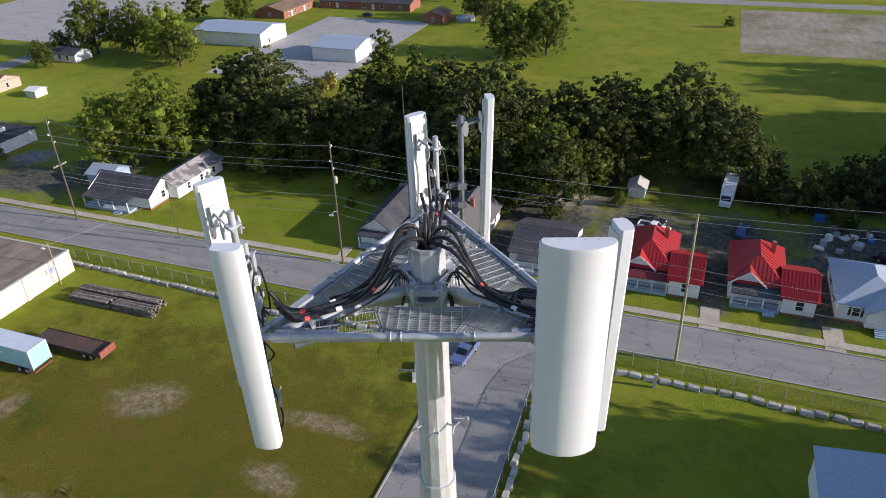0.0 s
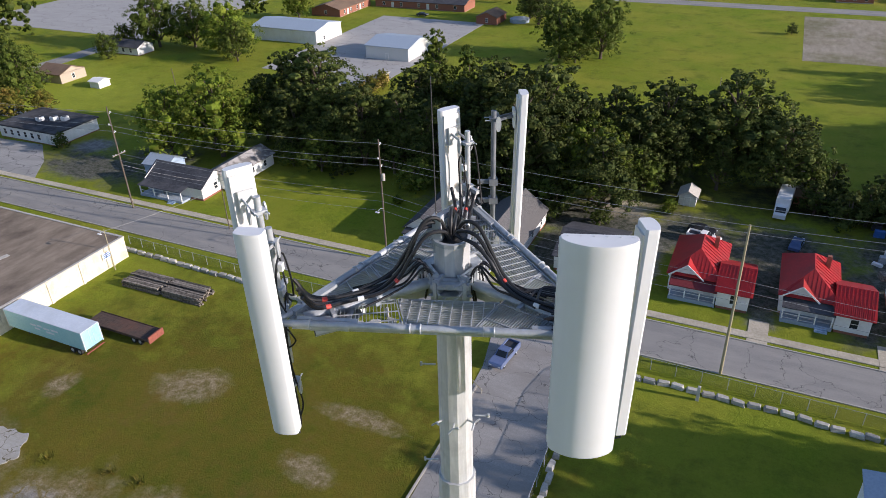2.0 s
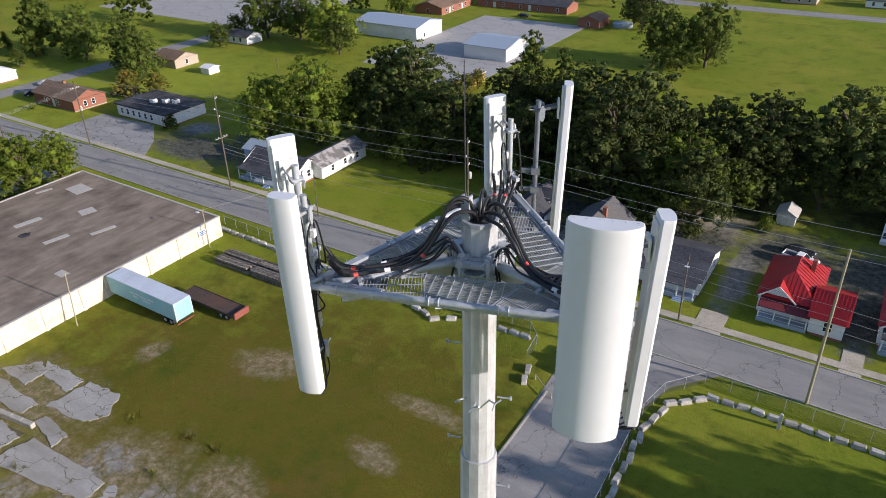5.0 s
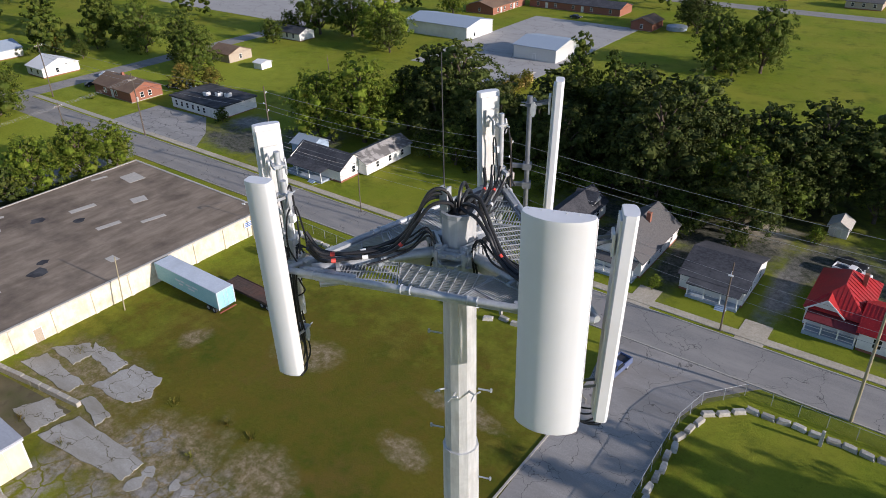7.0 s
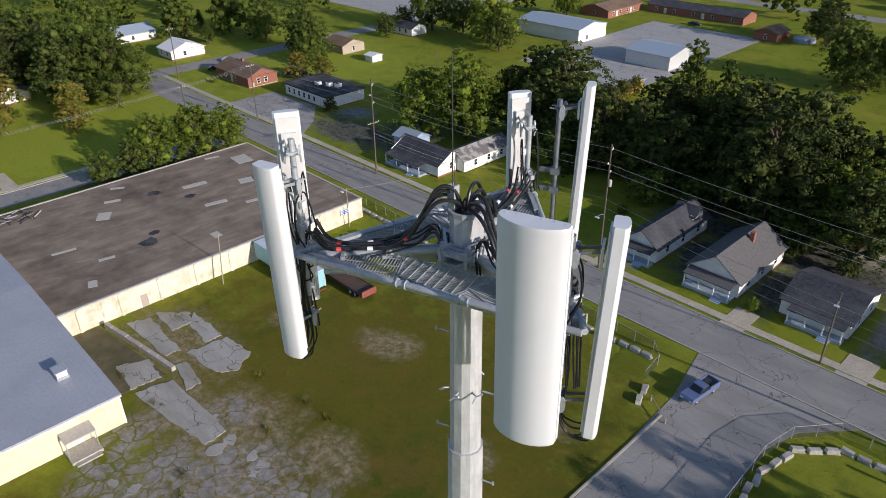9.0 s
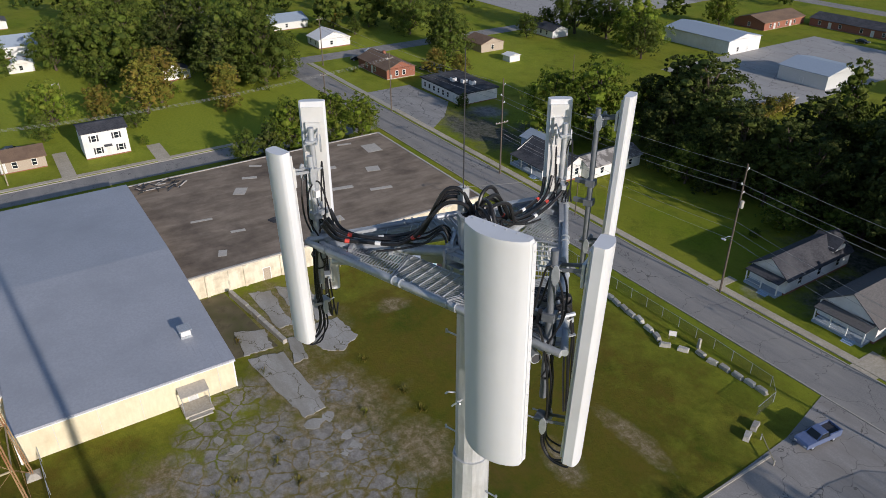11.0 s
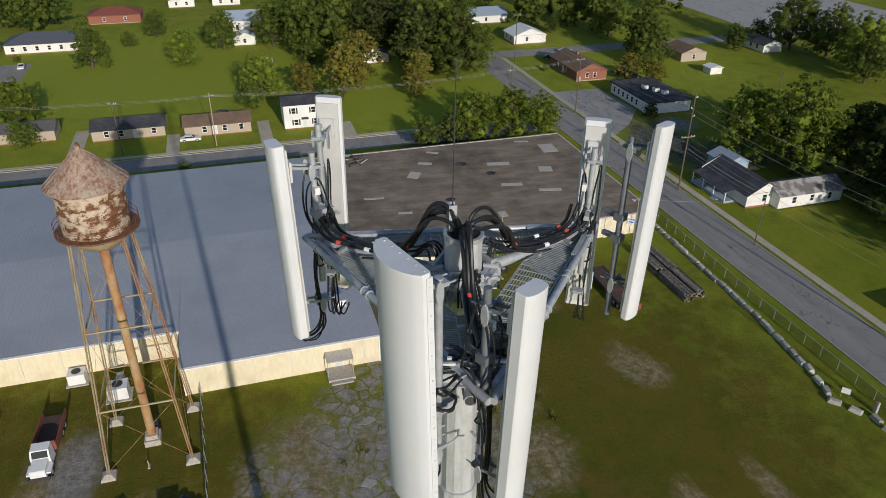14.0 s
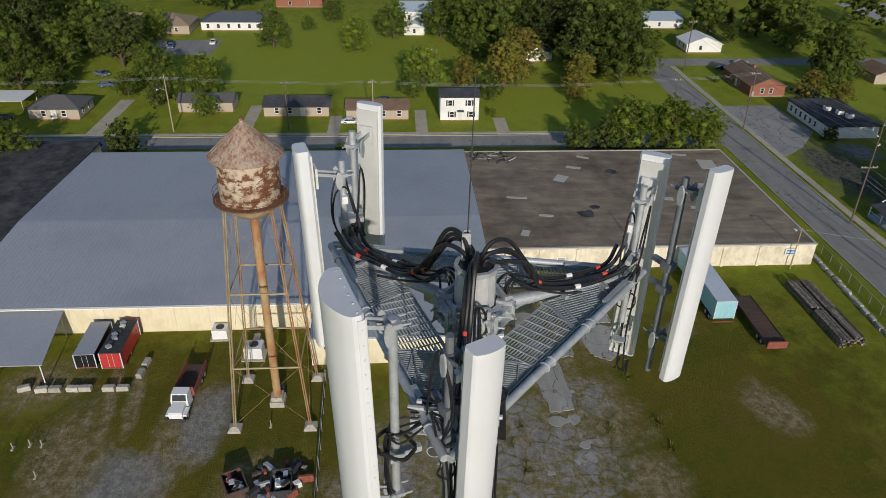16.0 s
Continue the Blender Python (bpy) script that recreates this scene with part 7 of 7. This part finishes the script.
def antenna(name, label, pos, face, w, d, z0, z1, bow, tilt=1.5, mount=0.30, group="panel antennas", rivets=False, pipe=(0.62, -0.18), clamps=(PZ + 0.02, PZ + 0.28), pipe_m=None):
    """A panel antenna: bowed radome, metal back, brackets and its vertical mounting pipe."""
    base = Matrix.Translation((pos[0], pos[1], 0)) @ Matrix.Rotation(radians(face), 4, "Z")
    a = thing(name, label, "antenna", group)
    zc = (z0 + z1) / 2
    lean_ = base @ Matrix.Translation((0, 0, zc)) @ Matrix.Rotation(radians(tilt), 4, "Y") @ Matrix.Translation((0, 0, -zc))

    def ring(k, z):
        pts = []
        for j in range(19):
            q = -1 + 2 * j / 18
            pts.append((d / 2 - bow * abs(q) ** 2.2 - (d - bow) * 0.0 - 0.012 * (abs(q) > 0.99), q * w / 2))
        pts += [(-d / 2 + 0.02, w / 2), (-d / 2, w / 2 - 0.02), (-d / 2, -w / 2 + 0.02), (-d / 2 + 0.02, -w / 2)]
        return [lean_ @ Vector((x * k, y * k, z)) for x, y in pts]
    part("radome", MB().loft([ring(0.975, z0), ring(0.995, z0 + 0.012), ring(1, z0 + 0.05), ring(1, z1 - 0.05), ring(0.995, z1 - 0.012), ring(0.975, z1)]), RADOME, a, "white moulded radome")
    part("back_plate", MB().box(-d / 2 - 0.02, -d / 2 - 0.002, -w * 0.42, w * 0.42, z0 + 0.06, z1 - 0.06, lean_), BACKAL, a, "dull metal back", False)
    if rivets:
        for y in (-w / 2 - 0.001, w / 2 + 0.001):
            part("edge_strip", MB().box(-d / 2 + 0.0, -d / 2 + 0.05, y - 0.006, y + 0.006, z0 + 0.03, z1 - 0.03, lean_), RADOME, a, smooth=False)
        for k in range(19):
            z = z0 + 0.1 + k * (z1 - z0 - 0.2) / 18
            for y in (-w / 2, w / 2):
                part("rivet", MB().box(-d / 2 + 0.018, -d / 2 + 0.03, y - 0.012, y + 0.012, z - 0.007, z + 0.007, lean_), BACKAL, a, smooth=False)
        for k in range(6):
            part("rivet", MB().box(-d / 2 + 0.03, -d / 2 + 0.042, -w * 0.42 + k * w * 0.168, -w * 0.42 + k * w * 0.168 + 0.012, z1 - 0.002, z1 + 0.004, lean_), BACKAL, a, smooth=False)
    px = -d / 2 - mount
    pz0, pz1 = z0 + pipe[0], z1 + pipe[1]
    part("mount_pipe", MB().tube([base @ Vector((px, 0, pz0)), base @ Vector((px, 0, pz1))], 0.034, 12), pipe_m or GALV, a, "galvanised mounting pipe")
    for z in (z0 + (z1 - z0) * 0.16, z0 + (z1 - z0) * 0.86):
        b = part("tilt_bracket", MB().box(px - 0.05, px + 0.05, -0.065, 0.065, z - 0.018, z + 0.018, base).bar(base @ Vector((px + 0.05, 0.05, z)), base @ Vector((-d / 2 - 0.01, 0.05, z + 0.05)), 0.010, 0.032).bar(base @ Vector((px + 0.05, -0.05, z)), base @ Vector((-d / 2 - 0.01, -0.05, z + 0.05)), 0.010, 0.032), pipe_m or GALV, a, smooth=False)
        for y in (-0.055, 0.055):
            part("bolt", MB().tube([base @ Vector((px - 0.11, y, z)), base @ Vector((px + 0.09, y, z))], 0.008, 6), GALV, b)
        for y in (-0.085, 0.085):
            part("tilt_arm", MB().loft([[base @ Vector((px + 0.05 + 0.035 * math.cos(q), y + s_, z - 0.04 + 0.10 * math.sin(q))) for q in (k * math.pi / 6 for k in range(12))] for s_ in (-0.008, 0.008)]), GALV, b, smooth=False)
        part("bracket_plate", MB().box(-d / 2 - 0.04, -d / 2 - 0.015, -0.08, 0.08, z - 0.1, z + 0.12, base), BACKAL, b, smooth=False)
    for z in clamps:
        part("pipe_clamp", MB().box(px - 0.055, px + 0.055, -0.055, 0.055, z - 0.04, z + 0.04, base).bar(base @ Vector((px, 0, z)), base @ Vector((px - 0.2, 0, z)), 0.05, 0.05), pipe_m or GALV, a, smooth=False)
    for k in range(0 if rivets else 4):
        y = -w * 0.3 + k * w * 0.2
        part("connector", MB().tube([lean_ @ Vector((-d / 4, y, z0 + 0.01)), lean_ @ Vector((-d / 4, y, z0 - 0.03))], 0.012, 8), DARKSTEEL, a)
    return base, px


# two antennas on each face
ANT = {}
ANT["A1"] = antenna("panel_antenna", "white panel antenna above the lot side of the platform", on_face(0, -1.645, 1.16), -74, 0.27, 0.15, 54.28, 56.66, 0.03)
ANT["B1"] = antenna("wide_panel_antenna", "wide white bowed panel antenna with riveted edges", on_face(0, 1.305, 1.55), -72, 0.60, 0.20, 54.62, 56.88, 0.11, rivets=True, mount=0.23, pipe=(-0.1, -0.28), pipe_m=GALV, clamps=(PZ - 0.13,))
ANT["B2"] = antenna("panel_antenna", "white panel antenna on the platform's sunny corner", on_face(1, -1.575, 1.16), 29, 0.25, 0.15, 54.25, 56.62, 0.03, pipe_m=DARKGALV)
ANT["C2"] = antenna("slim_panel_antenna", "slim white panel antenna held out on a long pipe", on_face(1, 1.335, 1.54), 26, 0.23, 0.11, 54.62, 56.93, 0.02, mount=0.27, pipe=(-0.12, -0.22), pipe_m=DARKGALV)
ANT["C1"] = antenna("panel_antenna", "white panel antenna with cabled back on the platform's far corner", on_face(2, -1.6, 1.16), 150, 0.29, 0.13, 54.35, 56.70, 0.03)
ANT["A2"] = antenna("panel_antenna", "white panel antenna turned away from the lot", on_face(2, 1.32, 1.55), 152, 0.29, 0.11, 54.5, 56.9, 0.03)

# lightning rod and gantry bracket at the pole's top
rod = thing("lightning_rod", "thin steel lightning rod clamped at the pole's top", "lightning rod")
part("rod", MB().tube([(-0.13, -0.08, 55.7), (-0.155, -0.055, 57.68)], 0.008, 6, 0.005), DARKSTEEL, rod)
part("channel", MB().box(-0.16, -0.06, -0.13, -0.11, 55.85, 56.28).box(-0.16, -0.14, -0.11, -0.05, 55.85, 56.28).box(-0.08, -0.06, -0.11, -0.05, 55.85, 56.28), GALV, rod, "grey steel channel", False)


# ---- cables ----
def cable(pts, r=0.021, n=6, label="thick black coaxial cable", seg=8):
    return MB().tube(curve_pts(pts, n), r, seg)


rc = random.Random(3)
for i in range(3):
    b = N[i] + radians(60)
    c, s = math.cos(b), math.sin(b)
    loom = thing("cable_bundle", "bundle of thick black cables with red tape bands", "cables", "cable bundles")
    for k in range((3, 4, 4)[i]):
        o = (k - 1.5) * (0.034 if i == 0 else 0.05)
        hgt = 0.13 + 0.075 * (k % 3) + rc.uniform(-.02, .02)
        hgt -= (0.07, 0.10, 0.0)[i]
        j = lambda q: rc.uniform(-q, q)
        P = lambda r_, z, oo=o: Vector((r_ * c - oo * s, r_ * s + oo * c, z))
        pts = [P(0.05, 55.75, o * 0.6), P(0.06, TOP + 0.04, o * 0.7), P(0.16, TOP + hgt, o * 0.9), P(0.33, TOP + hgt - 0.02), P(0.50 + j(.02), TOP - 0.10 + j(.02)), P(0.64 + j(.03), PZ + 0.20 + j(.02), o * 1.2), P(0.85, PZ + 0.11 + j(.015), o * 1.2), P(1.2, PZ + 0.075 + 0.03 * (k % 2), o * 1.1), P(1.5, PZ + 0.14 + j(.02), o * 1.5), P(1.64, PZ + 0.32 + j(.03), o * 2.2)]
        cb = part("cable", cable(pts), RUBBER, loom)
        cp = curve_pts(pts, 6)
        if k in (1, 3):
            for q in (30, 45):
                part("tape_band", MB().tube(cp[q:q + 2], 0.0245, 8), REDTAPE, cb, "red tape band")
        for q in (39,):
            if k % 3 == 0:
                part("tag", MB().tube(cp[q:q + 2], 0.0245, 8), WHITETAG, cb, "white cable tag")
    for k in range(5):
        o = rc.uniform(-0.2, 0.2)
        P = lambda r_, z, oo=o: Vector((r_ * c - oo * s, r_ * s + oo * c, z))
        pts = [P(1.05, PZ + 0.06), P(0.8, PZ + 0.09, o * 0.8), P(0.55, PZ + 0.10 + rc.uniform(0, .1), o * 0.6), P(0.36, PZ + 0.28, o * 0.5), P(0.28, PZ + 0.12, o * 0.9), P(0.33, PZ - 0.15, o)]
        part("jumper", cable(pts, 0.012), RUBBER, loom, "thin black jumper cable")
    for r_ in (0.9, 1.35):
        part("cable_hanger", MB().bar((r_ * c - 0.16 * s, r_ * s + 0.16 * c, PZ + 0.025), (r_ * c + 0.16 * s, r_ * s - 0.16 * c, PZ + 0.025), 0.04, 0.045), GALV, loom, smooth=False)

# jumpers hanging behind each antenna
for nm, (base, px) in ANT.items():
    if nm == "C2":
        continue
    jl = thing("antenna_jumpers", "loose black jumper cables hanging behind an antenna", "cables", "antenna jumpers")
    z0 = 54.66 if nm == "B1" else 54.28
    for k in range(3 if nm == "C1" else 5):
        y = (k - 2) * 0.035
        q = lambda x, yy, z: base @ Vector((x, yy, z))
        j = lambda a: rc.uniform(-a, a)
        pts = [q(-0.04, y * 1.4, z0 - 0.02), q(-0.05, y * 1.5 + j(.03), z0 - 0.06 + j(.03)), q(px * 0.6, y + j(.05), z0 - 0.07 + j(.04)), q(px + 0.04, y + j(.02), z0 + 0.1), q(px + 0.07, y * 0.6 + j(.02), z0 + 0.5), q(px + 0.06 + j(.02), y * 0.6 + j(.03), z0 + 0.9), q(px - 0.02 + j(.04), y * 0.8 + j(.05), PZ + 0.12 + j(.08)), q(px - 0.2, y + j(.05), PZ + 0.1)]
        part("jumper", cable(pts, 0.010, 5, seg=6), RUBBER, jl)
    for k in range(0 if nm == "B1" else 2):
        q = lambda x, yy, z: base @ Vector((x, yy, z))
        y = 0.06 - k * 0.12
        pts = [q(px - 0.2, y, PZ + 0.1), q(px - 0.12, y * 1.6, PZ + 0.35), q(px - 0.02, y * 1.5, PZ + 0.7 + 0.12 * k), q(px + 0.1, y, PZ + 0.62), q(px + 0.12, y * 0.6, PZ + 0.3), q(px + 0.02, y, PZ + 0.02)]
        part("jumper", cable(pts, 0.010, 6, seg=6), RUBBER, jl)
    if nm == "B1":
        part("coil", MB().tube([base @ Vector((px + (0.14 + 0.012 * math.sin(5 * a)) * math.cos(a), (0.15 + 0.012 * math.cos(4 * a)) * math.sin(a), PZ - 0.06 + 0.012 * a / 6.28 + 0.03 * math.cos(a))) for a in (k * 0.25 for k in range(78))], 0.009, 6), RUBBER, jl, "coiled spare cable hung round the pipe")
    else:
        part("coil", MB().tube([base @ Vector((px + 0.02 + 0.02 * math.sin(3 * a), 0.1 * math.cos(a), PZ - 0.28 + 0.11 * math.sin(a))) for a in (k * 0.35 for k in range(37))], 0.009, 6), RUBBER, jl, "coiled spare cable")
    if nm != "B1":
        part("junction", MB().box(px - 0.03, px + 0.03, 0.04, 0.085, PZ + 0.52, PZ + 0.60, base), WHITETAG, jl, "small white connector box", False)

# black cable runs lying across the sunny corner and down beside its antenna
run = thing("corner_cables", "heavy tangle of black cables across the platform corner", "cables", "antenna jumpers")
for k in range(9):
    z = PZ + 0.05 + 0.028 * (k % 3)
    o0, o1 = -0.30 + 0.02 * k, 0.22 + 0.012 * k
    pts = [CB @ Vector((1.30 + rc.uniform(-.1, .1), o0, z - PZ)), CB @ Vector((1.40 + rc.uniform(-.04, .04), -0.12 + rc.uniform(-.04, .04), z - PZ + rc.uniform(0, .05))), CB @ Vector((1.38 + rc.uniform(-.05, .05), 0.08, z - PZ + 0.03)), CB @ Vector((1.42, o1, z - PZ + 0.05))]
    pts += [CB @ Vector((1.50 + rc.uniform(-.03, .03), o1 + 0.03, -0.12)), CB @ Vector((1.52 + rc.uniform(-.03, .03), o1 + 0.04, -0.55)), CB @ Vector((1.56, o1 + 0.05, -1.0))] if k % 2 else [CB @ Vector((1.30, o1 + 0.05, 0.2)), CB @ Vector((1.15, o1 - 0.1, 0.14))]
    part("cable", cable(pts, 0.011, 6, seg=6), RUBBER, run)
for k in range(5):
    a0 = CB @ Vector((0.62 + 0.1 * k, 0.10 - 0.03 * k, 0.09))
    pts = [a0, CB @ Vector((0.95, 0.16 + 0.03 * k, 0.07)), CB @ Vector((1.2, 0.20 + 0.03 * k, 0.10)), CB @ Vector((1.36, 0.27 + 0.02 * k, 0.20)), CB @ Vector((1.40, 0.30 + 0.02 * k, -0.2))]
    part("cable", cable(pts, 0.017, 6, seg=6), RUBBER, run)
